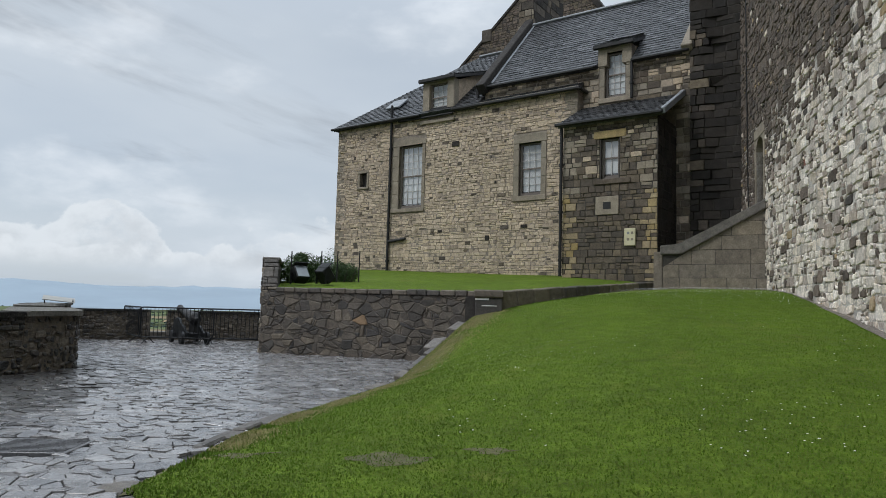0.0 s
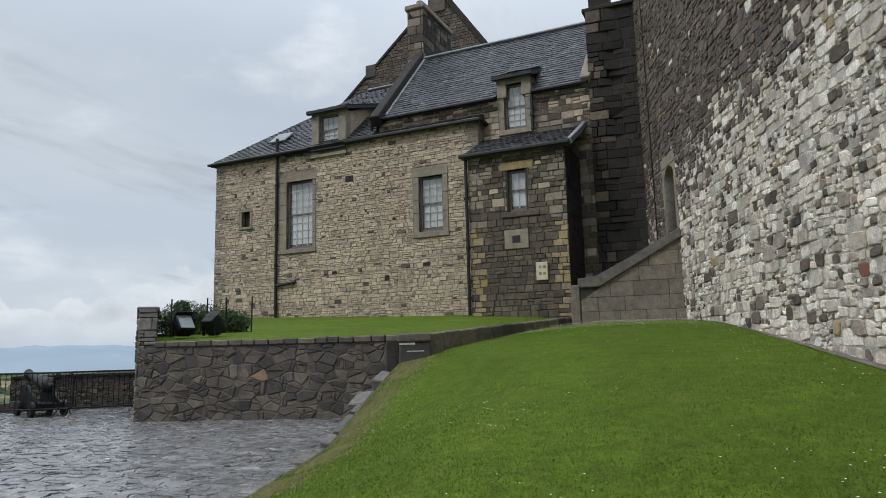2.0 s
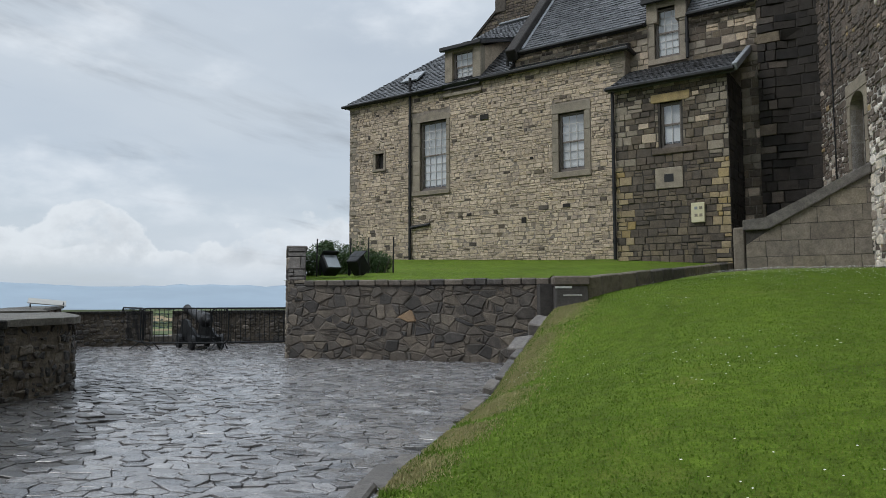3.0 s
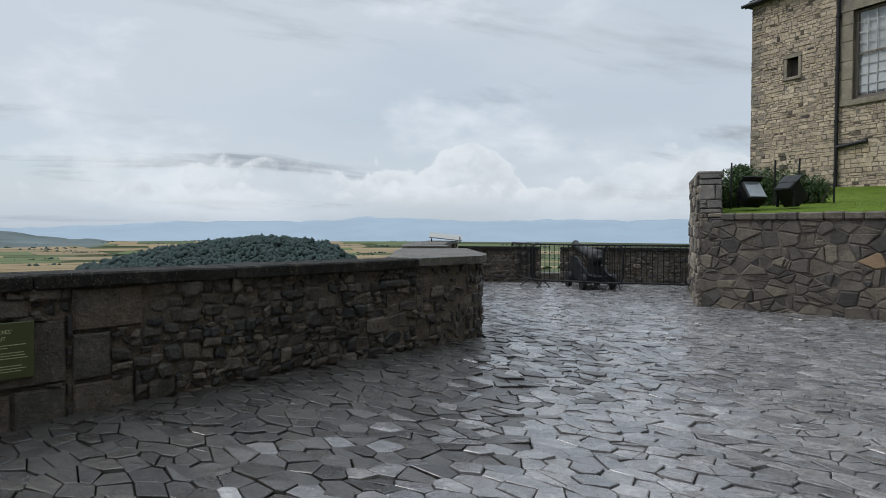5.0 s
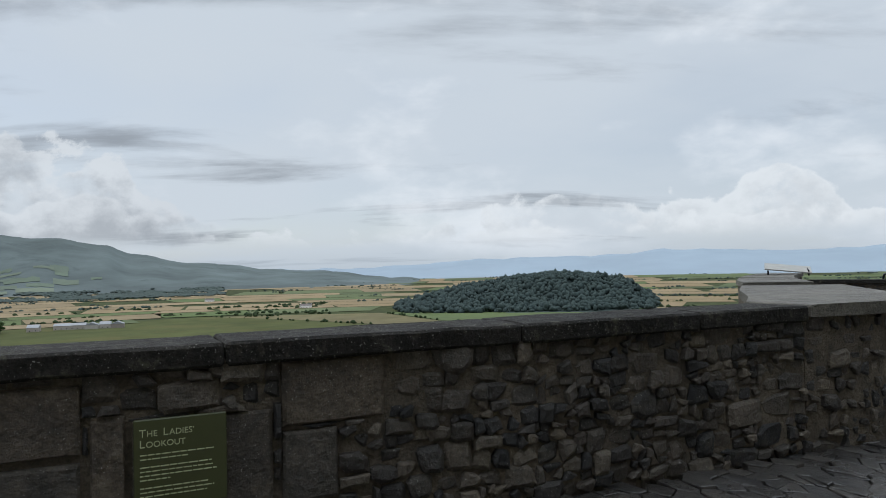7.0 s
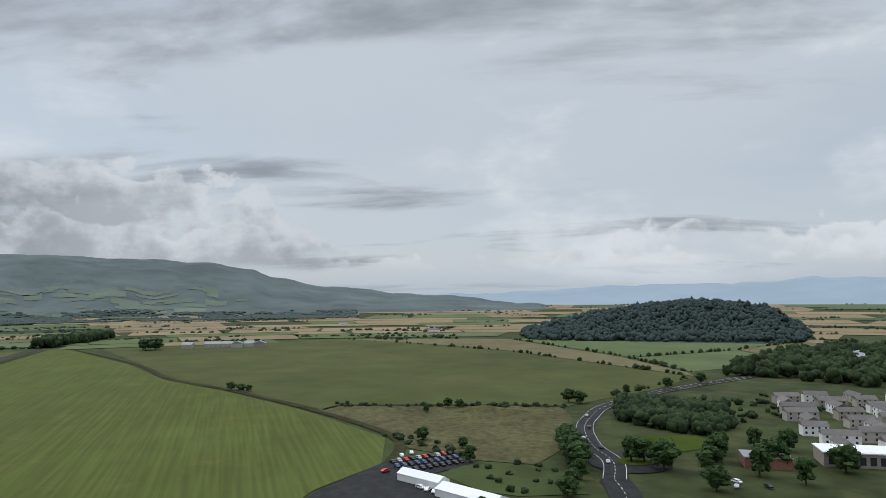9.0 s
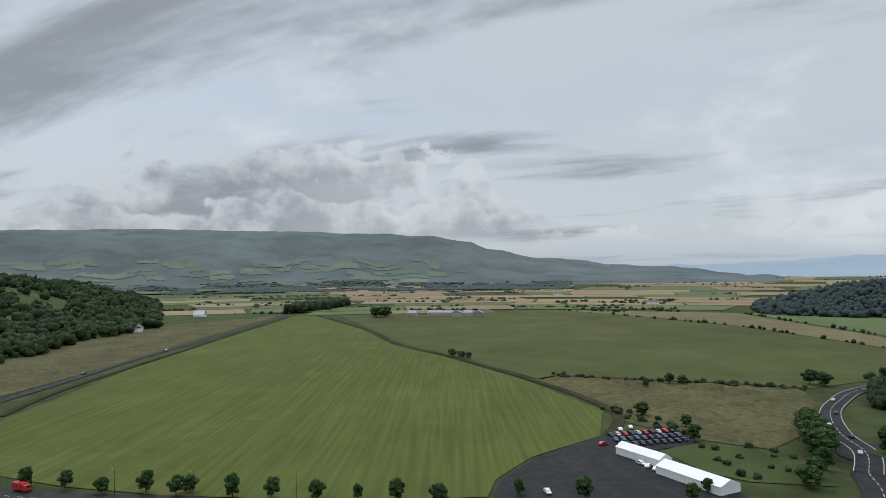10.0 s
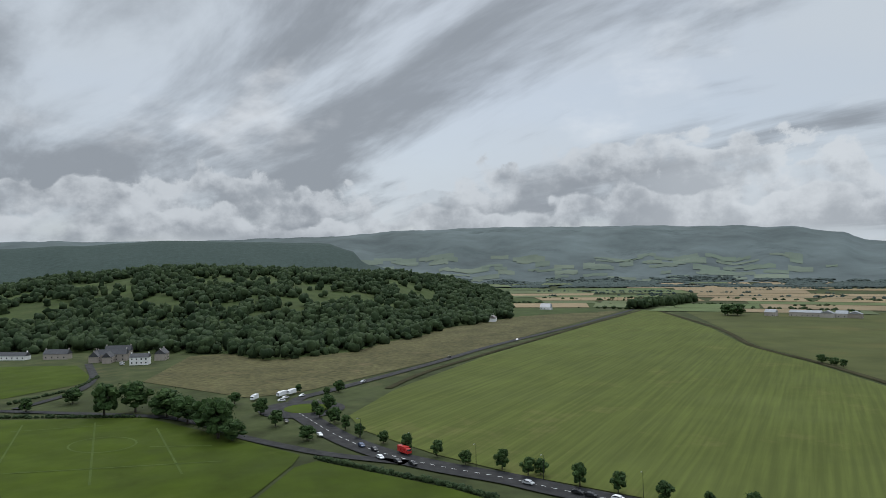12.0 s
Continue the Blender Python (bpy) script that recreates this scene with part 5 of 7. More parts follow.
def lettering(body, size, x, z, parent, mat):
    cu = bpy.data.curves.new("lettering", "FONT")
    cu.body, cu.size, cu.extrude = body, size, 0.0012
    tmp = bpy.data.objects.new("tmp_text", cu)
    scene.collection.objects.link(tmp)
    dg = bpy.context.evaluated_depsgraph_get()
    me = bpy.data.meshes.new_from_object(tmp.evaluated_get(dg))
    bpy.data.objects.remove(tmp)
    me.materials.append(mat)
    ob = new("lettering", me)
    ob.parent = parent
    ob.matrix_basis = pose(x, -0.0535, z, 90, 0, 0)
    return ob


lettering("T", 0.046, -0.168, 0.118, sign, SIGN_TEXT)
lettering("HE", 0.036, -0.139, 0.118, sign, SIGN_TEXT)
lettering("L", 0.046, -0.074, 0.118, sign, SIGN_TEXT)
lettering("ADIES'", 0.036, -0.048, 0.118, sign, SIGN_TEXT)
lettering("L", 0.046, -0.168, 0.072, sign, SIGN_TEXT)
lettering("OOKOUT", 0.036, -0.142, 0.072, sign, SIGN_TEXT)
rnd = random.Random(161)
for z, w in ((0.04, 0.3), (0.022, 0.2), (-0.012, 0.29), (-0.03, 0.3), (-0.048, 0.31), (-0.066, 0.12), (-0.1, 0.28), (-0.118, 0.3), (-0.136, 0.27)):
    x = -0.165
    while x < -0.165 + w:
        l = min(rnd.uniform(0.012, 0.04), w - 0.165 - x)
        if l < 0.004:
            break
        part("text_bar", box_bm(x, x + l, -0.0535, -0.0515, z - 0.0022, z + 0.0026), SIGN_TEXT, sign)
        x += l + 0.0045


def curve_pts(pts, n=6):
    """Rounds a line of points off."""
    out = []
    P = [Vector(p) for p in pts]
    for k in range(len(P) - 1):
        a, b, c, d = P[max(k - 1, 0)], P[k], P[k + 1], P[min(k + 2, len(P) - 1)]
        for i in range(n):
            t = i / n
            out.append(0.5 * ((2 * b) + (c - a) * t + (2 * a - 5 * b + 4 * c - d) * t * t + (3 * b - a - 3 * c + d) * t ** 3))
    return out + [P[-1]]


def path_wall(name, line, top, thick, seed, label, su, sz, copings, cop_mat=None, stone_mat=None, most=120, holes=(), base=-0.5):
    """A wall whose face follows a line on the plan, its body lying to the left of the way along it."""
    w = tagged(new(name), label, "wall", kind="structure")
    line = [Vector(p) for p in line]
    s = [0.0]
    for a, b in zip(line, line[1:]):
        s.append(s[-1] + (b - a).length)

    def at(u, out, z):
        k = 0
        while k < len(line) - 2 and u > s[k + 1]:
            k += 1
        d = (line[k + 1] - line[k]).normalized()
        p = line[k] + d * (u - s[k])
        return (p.x + d.y * out, p.y - d.x * out, z)

    cuts = [0.0] + [h[k] for h in holes for k in (0, 1)] + [s[-1]]
    for a, b in zip(cuts[::2], cuts[1::2]):
        ks = [a] + [x for x in s[1:-1] if a < x < b] + [b]
        bm = bmesh.new()
        rows = [[bm.verts.new(at(min(max(u, a + 1e-4), b - 1e-4), o, z)) for o, z in ((0, base), (0, top - 0.07), (-thick, top - 0.07), (-thick, base))] for u in ks]
        for r0, r1 in zip(rows, rows[1:]):
            for i in range(4):
                bm.faces.new((r0[i], r1[i], r1[(i + 1) % 4], r0[(i + 1) % 4]))
        bm.faces.new(rows[0][::-1])
        bm.faces.new(rows[-1])
        part("wall_core", bm, WET_MORTAR, w)
        u, rnd = a, random.Random(seed + 5)
        while u < b - 0.01 and copings:
            l = min(rnd.uniform(*copings), b - u)
            l = b - u if b - u - l < 0.3 else l
            bm = bmesh.new()
            lo = [bm.verts.new(at(x, o, top - 0.07)) for x, o in ((u + 0.004, 0.06), (u + l - 0.004, 0.06), (u + l - 0.004, -thick - 0.04), (u + 0.004, -thick - 0.04))]
            hi = [bm.verts.new(at(x, o, top + rnd.uniform(-0.006, 0.006))) for x, o in ((u + 0.004, 0.055), (u + l - 0.004, 0.055), (u + l - 0.004, -thick - 0.03), (u + 0.004, -thick - 0.03))]
            bm.faces.new(lo[::-1])
            bm.faces.new(hi)
            for i in range(4):
                bm.faces.new((lo[i], lo[(i + 1) % 4], hi[(i + 1) % 4], hi[i]))
            part("coping_slab", bm, cop_mat or COPING_WET, w)
            u += l
    polys = [[(u, z - 0.3) for u, z in p] for p in masonry(s[-1], top + 0.23, sz * 0.45, sz * 1.35, 1.3, seed, 0.010, 0.018, 0.9, 0.04, (0.25, 0.55))]
    polys = cut_holes(polys, [(a, b, -1, 5) for a, b in holes])
    stones(w, polys, None, lambda u, z, r: stone_mat or WET_STONE, lambda u, z, o: at(u, o, z), seed + 1, (-0.004, 0.05), 0.024, "stone", near=lambda p: 0, most=most)
    return w


# rounded end of the lookout wall, turning outward; its broad flat top
curve = [(-5.485, 6.39), (-5.40, 6.85), (-5.38, 7.2), (-5.46, 7.55), (-5.68, 7.9), (-6.2, 8.5), (-6.9, 9.3), (-7.55, 10.05)]
path_wall("bastion_wall", [tuple(p) for p in curve_pts(curve, 3)], 0.93, 0.4, 171, "rounded wet rubble end of the parapet", 0.2, 0.125, None, base=-0.5, most=250)
bm = bmesh.new()
outline = [(-5.43, 6.4), (-5.34, 6.85), (-5.31, 7.22), (-5.40, 7.6), (-5.63, 7.97), (-6.15, 8.57), (-6.85, 9.37), (-7.5, 10.1), (-8.35, 9.35), (-7.45, 8.2), (-6.4, 7.0), (-5.96, 6.4)]
outline = [tuple(p) for p in curve_pts(outline[:8], 5)] + outline[8:]
lo = [bm.verts.new((x, y, 0.86)) for x, y in outline]
hi = [bm.verts.new((x, y, 0.95 + 0.012 * noise.noise((x * 3, y * 3, 0)))) for x, y in outline]
bm.faces.new(lo[::-1])
bm.faces.new(hi)
for k in range(len(outline)):
    bm.faces.new((lo[k], lo[(k + 1) % len(outline)], hi[(k + 1) % len(outline)], hi[k]))
bmesh.ops.bevel(bm, geom=[e for e in bm.edges if all(v in hi for v in e.verts)], offset=0.02, segments=2, affect="EDGES", profile=0.5)
tagged(part("bastion_top", bm, COPING_FLAT, None), "broad flat weathered stone slab capping the wall end", "coping", kind="structure")
path_wall("second_parapet", [(-8.0, 10.2), (-9.0, 11.3), (-10.4, 13.2), (-11.9, 15.7)], 0.98, 0.75, 181, "wet stone parapet stepping outward", 0.3, 0.17, (1.1, 1.7), COPING_FLAT, RETAIN_STONE, base=-0.5)
FAR = [(-11.95, 15.85), (-11.0, 16.35), (-4.9, 19.25)]
path_wall("far_parapet", FAR, 0.82, 0.45, 191, "dark stone parapet closing the terrace, with an embrasure", 0.34, 0.13, (1.2, 1.8), stone_mat=RETAIN_STONE, holes=((2.25, 2.8),), base=-0.5, most=200)
part("embrasure_sill", box_bm(0.0, 0.56, -0.02, 0.5, -0.5, 0.12, bevel=0.02, m=pose(-9.93, 16.86, 0, 0, 0, 25.4)), WET_STONE, bpy.data.objects["far_parapet"])

# tilted viewpoint board on its stand
board = thing("viewpoint_board", pose(-11.35, 14.5, 0.95, 0, 0, 38), "tilted pale viewpoint panel on a thin metal stand", "sign")
BOARD_FACE = material("pale_printed_panel", [(0.30, 0.29, 0.26)], 0.5, 6, 0.1, 0.0, spot=(0.30, 0.33, 0.33), spot_amount=0.6, spot_scale=7.0)
part("panel", box_bm(-0.42, 0.42, -0.28, 0.28, -0.012, 0.012, bevel=0.004, m=pose(0, 0, 0.15, 12, 6, 0)), BOARD_FACE, board)
for x in (-0.36, 0.36):
    bm = bmesh.new()
    add_tube(bm, (x, -0.2, 0.0), (x, -0.2, 0.1), 0.016)
    add_tube(bm, (x, -0.2, 0.1), (x, 0.2, 0.15), 0.012)
    part("leg", bm, STEEL, board)

# ---- crowd barriers ----


def barrier_thing(m, length=2.3, label="dark steel crowd barrier with upright bars"):
    b = thing("crowd_barrier", m, label, "barrier", "crowd barriers before the cannon")
    h0, h1, r = 0.2, 1.08, 0.14
    bm = bmesh.new()
    pts = []
    for cx, cz, a0 in ((length - r, h0 + r, -90), (length - r, h1 - r, 0), (r, h1 - r, 90), (r, h0 + r, 180)):
        for k in range(5):
            a = radians(a0 + 22.5 * k)
            pts.append((cx + r * math.cos(a), 0, cz + r * math.sin(a)))
    for p, q in zip(pts, pts[1:] + pts[:1]):
        add_tube(bm, p, q, 0.021, n=8)
    part("frame", bm, STEEL, b)
    n = int(length / 0.115)
    for k in range(1, n):
        bm = bmesh.new()
        x = length * k / n
        add_tube(bm, (x, 0, h0), (x, 0, h1), 0.009, n=6)
        part("bar", bm, STEEL, b)
    for x in (0.32, length - 0.32):
        bm = bmesh.new()
        for s in (-1, 1):
            add_tube(bm, (x, 0, h0 + 0.02), (x + 0.06 * s, 0.26 * s, 0.012), 0.016, n=6)
        part("foot", bm, STEEL, b)
    return b


GZ = -0.15
bar = barrier_thing(pose(-9.25, 15.25, GZ, 0, 0, 6))
copy_thing(bar, pose(-7.45, 15.52, GZ, 0, 0, 21))
copy_thing(bar, pose(-9.2, 15.3, GZ, 0, 0, 136))

# ---- cannon on its carriage ----
cannon = thing("cannon", pose(-8.15, 16.2, GZ, 0, 0, 136) @ Matrix.Diagonal((0.92, 0.92, 1.0, 1)), "old dark iron cannon on a stepped carriage", "cannon")
bm = bmesh.new()
prof = [(-0.95, 0.0), (-0.95, 0.05), (-0.9, 0.085), (-0.84, 0.05), (-0.8, 0.17), (-0.72, 0.205), (-0.68, 0.175), (-0.3, 0.16), (-0.28, 0.175), (-0.22, 0.175), (-0.2, 0.145), (0.3, 0.12), (0.95, 0.092), (1.0, 0.11), (1.05, 0.125), (1.1, 0.11), (1.1, 0.055), (0.9, 0.05)]
rings = []
for x, r in prof:
    rings.append([bm.verts.new((x, r * math.cos(2 * math.pi * k / 18), r * math.sin(2 * math.pi * k / 18))) for k in range(18)])
for a, b in zip(rings, rings[1:]):
    for k in range(18):
        bm.faces.new((a[k], a[(k + 1) % 18], b[(k + 1) % 18], b[k]))
bmesh.ops.transform(bm, matrix=pose(0.1, 0, 0.88, 0, -9, 0), verts=bm.verts[:])
part("barrel", bm, IRON, cannon, "cast-iron barrel", smooth=True)
for y in (-0.3, 0.24):
    bm = bmesh.new()
    prism(bm, [(-0.9, 0.2), (0.75, 0.2), (0.8, 0.45), (0.6, 0.72), (0.35, 0.78), (0.1, 0.74), (-0.1, 0.6), (-0.4, 0.52), (-0.65, 0.4), (-0.9, 0.34)], y, y + 0.07)
    part("cheek", bm, STEEL, cannon)
for x in (-0.65, 0.5):
    bm = bmesh.new()
    add_tube(bm, (x, -0.46, 0.19), (x, 0.46, 0.19), 0.04, n=10)
    axle = part("axle", bm, IRON, cannon)
    for y in (-0.46, 0.36):
        bm = bmesh.new()
        add_tube(bm, (x, y, 0.19), (x, y + 0.1, 0.19), 0.19, n=20)
        part("wheel", bm, IRON, axle)
part("cross_bed", box_bm(-0.8, 0.6, -0.23, 0.24, 0.2, 0.32, bevel=0.01), STEEL, cannon)

# ---- floodlights, stakes and bush behind the end wall ----
LENS = material("floodlight_glass", [(0.20, 0.22, 0.23)], 0.08, 5, 0.1, 0.0)


def floodlight(m, label):
    f = thing("floodlight", m, label, "floodlight", "floodlights on the upper lawn")
    bm = bmesh.new()
    prism(bm, [(-0.17, 0.0), (0.17, 0.0), (0.2, 0.3), (-0.2, 0.3)], -0.22, 0.22)
    bmesh.ops.bevel(bm, geom=bm.edges[:], offset=0.02, segments=1, affect="EDGES", profile=0.5)
    bmesh.ops.transform(bm, matrix=pose(0, 0, 0.16, 52, 0, 0), verts=bm.verts[:])
    part("housing", bm, STEEL, f)
    part("glass", box_bm(-0.17, 0.17, -0.19, 0.19, 0.302, 0.31, m=pose(0, 0, 0.16, 52, 0, 0)), LENS, f, "pale front glass")
    part("visor", box_bm(-0.21, 0.21, 0.205, 0.225, 0.2, 0.42, m=pose(0, 0, 0.16, 52, 0, 0)), STEEL, f)
    for x in (-0.2, 0.18):
        part("bracket", box_bm(x, x + 0.02, -0.03, 0.03, 0.0, 0.3), STEEL, f)
    return f


floodlight(pose(-4.12, 14.75, upper_z(-4.1, 14.75) + 0.05, 0, 0, 48), "black floodlight with its pale glass turned to the terrace")
floodlight(pose(-3.42, 14.7, upper_z(-3.4, 14.7) + 0.05, 0, 0, 150), "black boxy floodlight seen from behind")
for x, y in ((-4.6, 15.4), (-3.9, 16.0), (-3.5, 16.3), (-2.9, 16.6)):
    st = thing("stake", pose(x, y, upper_z(x, y)), "thin dark wooden stake behind the wall", "stake", "stakes by the bush")
    bm = bmesh.new()
    add_tube(bm, (0, 0, 0), (0.01, 0, 0.95), 0.022, 0.018, 7)
    part("post", bm, IRON, st)

LEAF = material("bush_leaf", [(0.018, 0.045, 0.010), (0.035, 0.075, 0.016), (0.055, 0.10, 0.022), (0.025, 0.06, 0.012)], 0.55, 4, 0.25, 0.0)
BARK = material("bark", [(0.05, 0.04, 0.03)], 0.9, 9, 0.3, 0.5, 30)


def leafy(count, seed, lobes, size):
    """Many small leaves in lobes: (x, y, z, radius)."""
    rnd = random.Random(seed)
    vs, fs = [], []
    for _ in range(count):
        x, y, z, r = lobes[rnd.randrange(len(lobes))]
        d = Vector((rnd.gauss(0, 1), rnd.gauss(0, 1), rnd.gauss(0, 0.8))).normalized() * r * rnd.random() ** 0.4
        c = Vector((x, y, z)) + d
        a, b = Vector((rnd.gauss(0, 1), rnd.gauss(0, 1), rnd.gauss(0, 1))).normalized(), Vector((rnd.gauss(0, 1), rnd.gauss(0, 1), rnd.gauss(0, 1))).normalized()
        l = size * rnd.uniform(0.6, 1.3)
        k = len(vs)
        vs += [c, c + a * l * 0.5 + b * l * 0.25, c + a * l, c + a * l * 0.5 - b * l * 0.25]
        fs.append((k, k + 1, k + 2, k + 3))
    return vs, fs


bush = thing("shrub", pose(-4.15, 16.4, upper_z(-4.15, 16.4) - 0.1), "dark green leafy shrub behind the end wall", "shrub")
vs, fs = leafy(26000, 201, [(-0.8, -0.4, 0.3, 0.42), (-0.6, -0.3, 0.5, 0.42), (-0.3, 0.0, 0.55, 0.44), (0.1, 0.2, 0.5, 0.42), (0.5, 0.3, 0.45, 0.38), (0.85, 0.4, 0.4, 0.35), (-0.5, -0.1, 0.78, 0.22), (0.0, 0.1, 0.25, 0.45), (0.6, 0.3, 0.2, 0.4), (-0.5, -0.2, 0.15, 0.4)], 0.06)
mesh_object("crown", vs, fs, LEAF, bush)
for k in range(9):
    bm = bmesh.new()
    add_tube(bm, (-0.6 + 0.2 * k, 0.05, -0.02), (-0.75 + 0.24 * k, 0.15 * math.sin(k), 0.5), 0.018, 0.007, 6)
    part("stem", bm, BARK, bush)
vs, fs = leafy(160, 202, [(0.35, 0.3, 0.95, 0.28)], 0.05)
mesh_object("spray", vs, fs, LEAF, bush)

# drain cover in the setts
grate = thing("drain_cover", pose(-1.65, 2.2, ground_z(0, 2.2) + 0.012, 0, 0, 12), "wet iron drain cover set in the paving", "drain")
part("plate", box_bm(-0.38, 0.38, -0.3, 0.3, -0.04, 0.008, bevel=0.006), WET_IRON, grate)
for k in range(11):
    part("rib", box_bm(-0.34, 0.34, -0.27 + k * 0.05, -0.25 + k * 0.05, 0.008, 0.014), WET_IRON, grate)

# ---- setts of the terrace ----
setts = tagged(new("sett_paving"), "wet grey stone setts paving the terrace", "paving", kind="structure")


def on_terrace(x, y):
    if y < 12.2 and x > lawn_edge(y) - 0.1 and y > -0.9:
        return False
    if y < 7.2 and x < look_x(y) + 0.02:
        return False
    if y >= 7.2 and (x + 5.5) * 0.77 + (y - 7.6) * 0.64 < 0.02 and x < -5.4 and y < 10.3:
        return False
    if y >= 10.0 and x < -8.0 - (y - 10.2) * 0.71:
        return False
    if y > 15.85 + (x + 11.95) * 0.48:
        return False
    if x > -4.75 and y > 13.62 - (x + 4.68) * 0.103:
        return False
    if y > 13.6 and x > -4.68 - (y - 13.65) * 0.195:
        return False
    if abs(x + 1.65) < 0.37 and abs(y - 2.2) < 0.31:
        return False
    return x < 6.5


def sett_at(x, y, out):
    return (x, y, ground_z(x, y) + out + 0.013 * noise.noise((x * 3.6, y * 4.5, 0)) + 0.02 * noise.noise((x * 0.6, y * 0.6, 9)))


polys = []
for p in rubble(18.5, 25.0, 0.205, 0.135, 211, 0.42, 0.40, 0.0042, 0.10):
    p = [(u - 12.0, z - 6.0) for u, z in p]
    cx, cy = sum(q[0] for q in p) / len(p), sum(q[1] for q in p) / len(p)
    if on_terrace(cx, cy):
        polys.append(p)


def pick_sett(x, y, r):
    """Darker setts fill a ragged band along the foot of the lookout wall."""
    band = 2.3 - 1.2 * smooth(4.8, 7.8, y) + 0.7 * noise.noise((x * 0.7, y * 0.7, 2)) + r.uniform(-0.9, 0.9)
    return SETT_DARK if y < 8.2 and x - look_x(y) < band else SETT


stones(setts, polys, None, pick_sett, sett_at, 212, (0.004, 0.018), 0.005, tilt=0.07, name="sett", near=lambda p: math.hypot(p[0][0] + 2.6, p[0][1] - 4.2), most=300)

# ---- the plain below the castle ----
EYE = (-5.5, 2.5)
PLAIN = -78.0


def plain_z(x, y):
    r = math.hypot(x - EYE[0], y - EYE[1])
    return PLAIN + 46.0 * max(0.0, (r - 1700.0) / 3200.0) ** 1.4


def polar(az, d):
    return EYE[0] - d * math.sin(radians(az)), EYE[1] + d * math.cos(radians(az))


def interp(table, a):
    if a <= table[0][0]:
        return table[0][1]
    for (a0, v0), (a1, v1) in zip(table, table[1:]):
        if a <= a1:
            s = (a - a0) / (a1 - a0)
            s = s * s * (3 - 2 * s)
            return v0 + (v1 - v0) * s
    return table[-1][1]


MEADOW = material("rough_meadow", [(0.0440, 0.0540, 0.0195)], 0.95, 0.06, 0.35, 0.0, spot=(0.078, 0.070, 0.032), spot_amount=0.8, spot_scale=0.03, spec=0.1)
PASTURE = material("green_pasture", [(0.0730, 0.0885, 0.0200)], 0.95, 0.02, 0.10, 0.0, spot=(0.125, 0.118, 0.045), spot_amount=0.6, spot_scale=0.016, spec=0.1)
DITCH = material("dark_ditch_bank", [(0.040, 0.038, 0.018)], 0.95, 0.1, 0.3, 0.0, spec=0.05)
DULL_FIELD = material("dull_green_field", [(0.0640, 0.0720, 0.0230)], 0.95, 0.02, 0.2, 0.0, spot=(0.105, 0.092, 0.038), spot_amount=0.75, spot_scale=0.008, spec=0.1)
STUBBLE = material("stubble_field", [(0.2210, 0.1669, 0.0925), (0.2538, 0.1947, 0.1157), (0.1965, 0.1550, 0.0925)], 0.95, 0.02, 0.12, 0.0, spec=0.1)
# Far fields brightened in colour for the haze over the plain.
FAR_GREEN = material("hazed_pasture", [(0.088, 0.118, 0.045), (0.108, 0.128, 0.062), (0.080, 0.100, 0.048)], 0.95, 0.02, 0.15, 0.0, spec=0.1)
BRIGHT_GREEN = material("bright_pitch_grass", [(0.0440, 0.0650, 0.0050)], 0.95, 0.06, 0.22, 0.0, spot=(0.060, 0.078, 0.012), spot_amount=0.7, spot_scale=0.05, spec=0.1)
RUSH = material("brown_rushes", [(0.080, 0.074, 0.032)], 0.95, 0.22, 0.42, 0.0, spot=(0.125, 0.100, 0.050), spot_amount=0.85, spot_scale=0.06, spec=0.1)
DRY_STRIP = material("dull_tan_field", [(0.135, 0.117, 0.060)], 0.95, 0.03, 0.15, 0.0, spec=0.1)
PARK_GRASS = material("golf_rough_grass", [(0.046, 0.064, 0.020)], 0.95, 0.04, 0.25, 0.0, spot=(0.075, 0.085, 0.03), spot_amount=0.7, spot_scale=0.03, spec=0.1)
ASPHALT = material("asphalt", [(0.0120, 0.0125, 0.0132)], 0.8, 0.3, 0.25, 0.0, spec=0.25)
ROAD_LINE = material("road_line_paint", [(0.6, 0.6, 0.58)], 0.7, 1, 0.1, 0.0)
WOOD_LEAF = material("woodland_leaf", [(0.0205, 0.0340, 0.0150), (0.0320, 0.0500, 0.0215), (0.0420, 0.0610, 0.0255), (0.0260, 0.0420, 0.0190)], 0.9, 2.5, 0.4, 0.0, spec=0.1)
# Far woods: aerial haze mixed into the leaf colours, paler and bluer.
FAR_WOOD = material("hazed_woodland", [(0.0440, 0.0620, 0.0560), (0.0530, 0.0730, 0.0620), (0.0600, 0.0790, 0.0680)], 0.95, 0.5, 0.25, 0.0, spec=0.05)
CRAG_WOOD = material("hazed_hill_wood", [(0.042, 0.058, 0.056), (0.047, 0.064, 0.060), (0.051, 0.068, 0.063)], 0.95, 0.4, 0.2, 0.0, spec=0.05)
# Moorland greyed and lightened in its colour to give the air's haze.
HILL_SIDE = material("hazed_moorland", [(0.105, 0.126, 0.124)], 0.98, 0.004, 0.25, 0.0, spot=(0.066, 0.084, 0.082), spot_amount=0.95, spot_scale=0.0034, spec=0.05)
# Horizon hills carry the blue of distance haze in their colour.
HAZED_HILL = material("hazed_far_hill", [(0.28, 0.335, 0.385)], 1.0, 0.002, 0.06, 0.0, spec=0.0)
TREE_LEAF = material("tree_leaf", [(0.020, 0.040, 0.012), (0.032, 0.060, 0.017), (0.044, 0.073, 0.022)], 0.85, 2.0, 0.35, 0.0, spec=0.15)

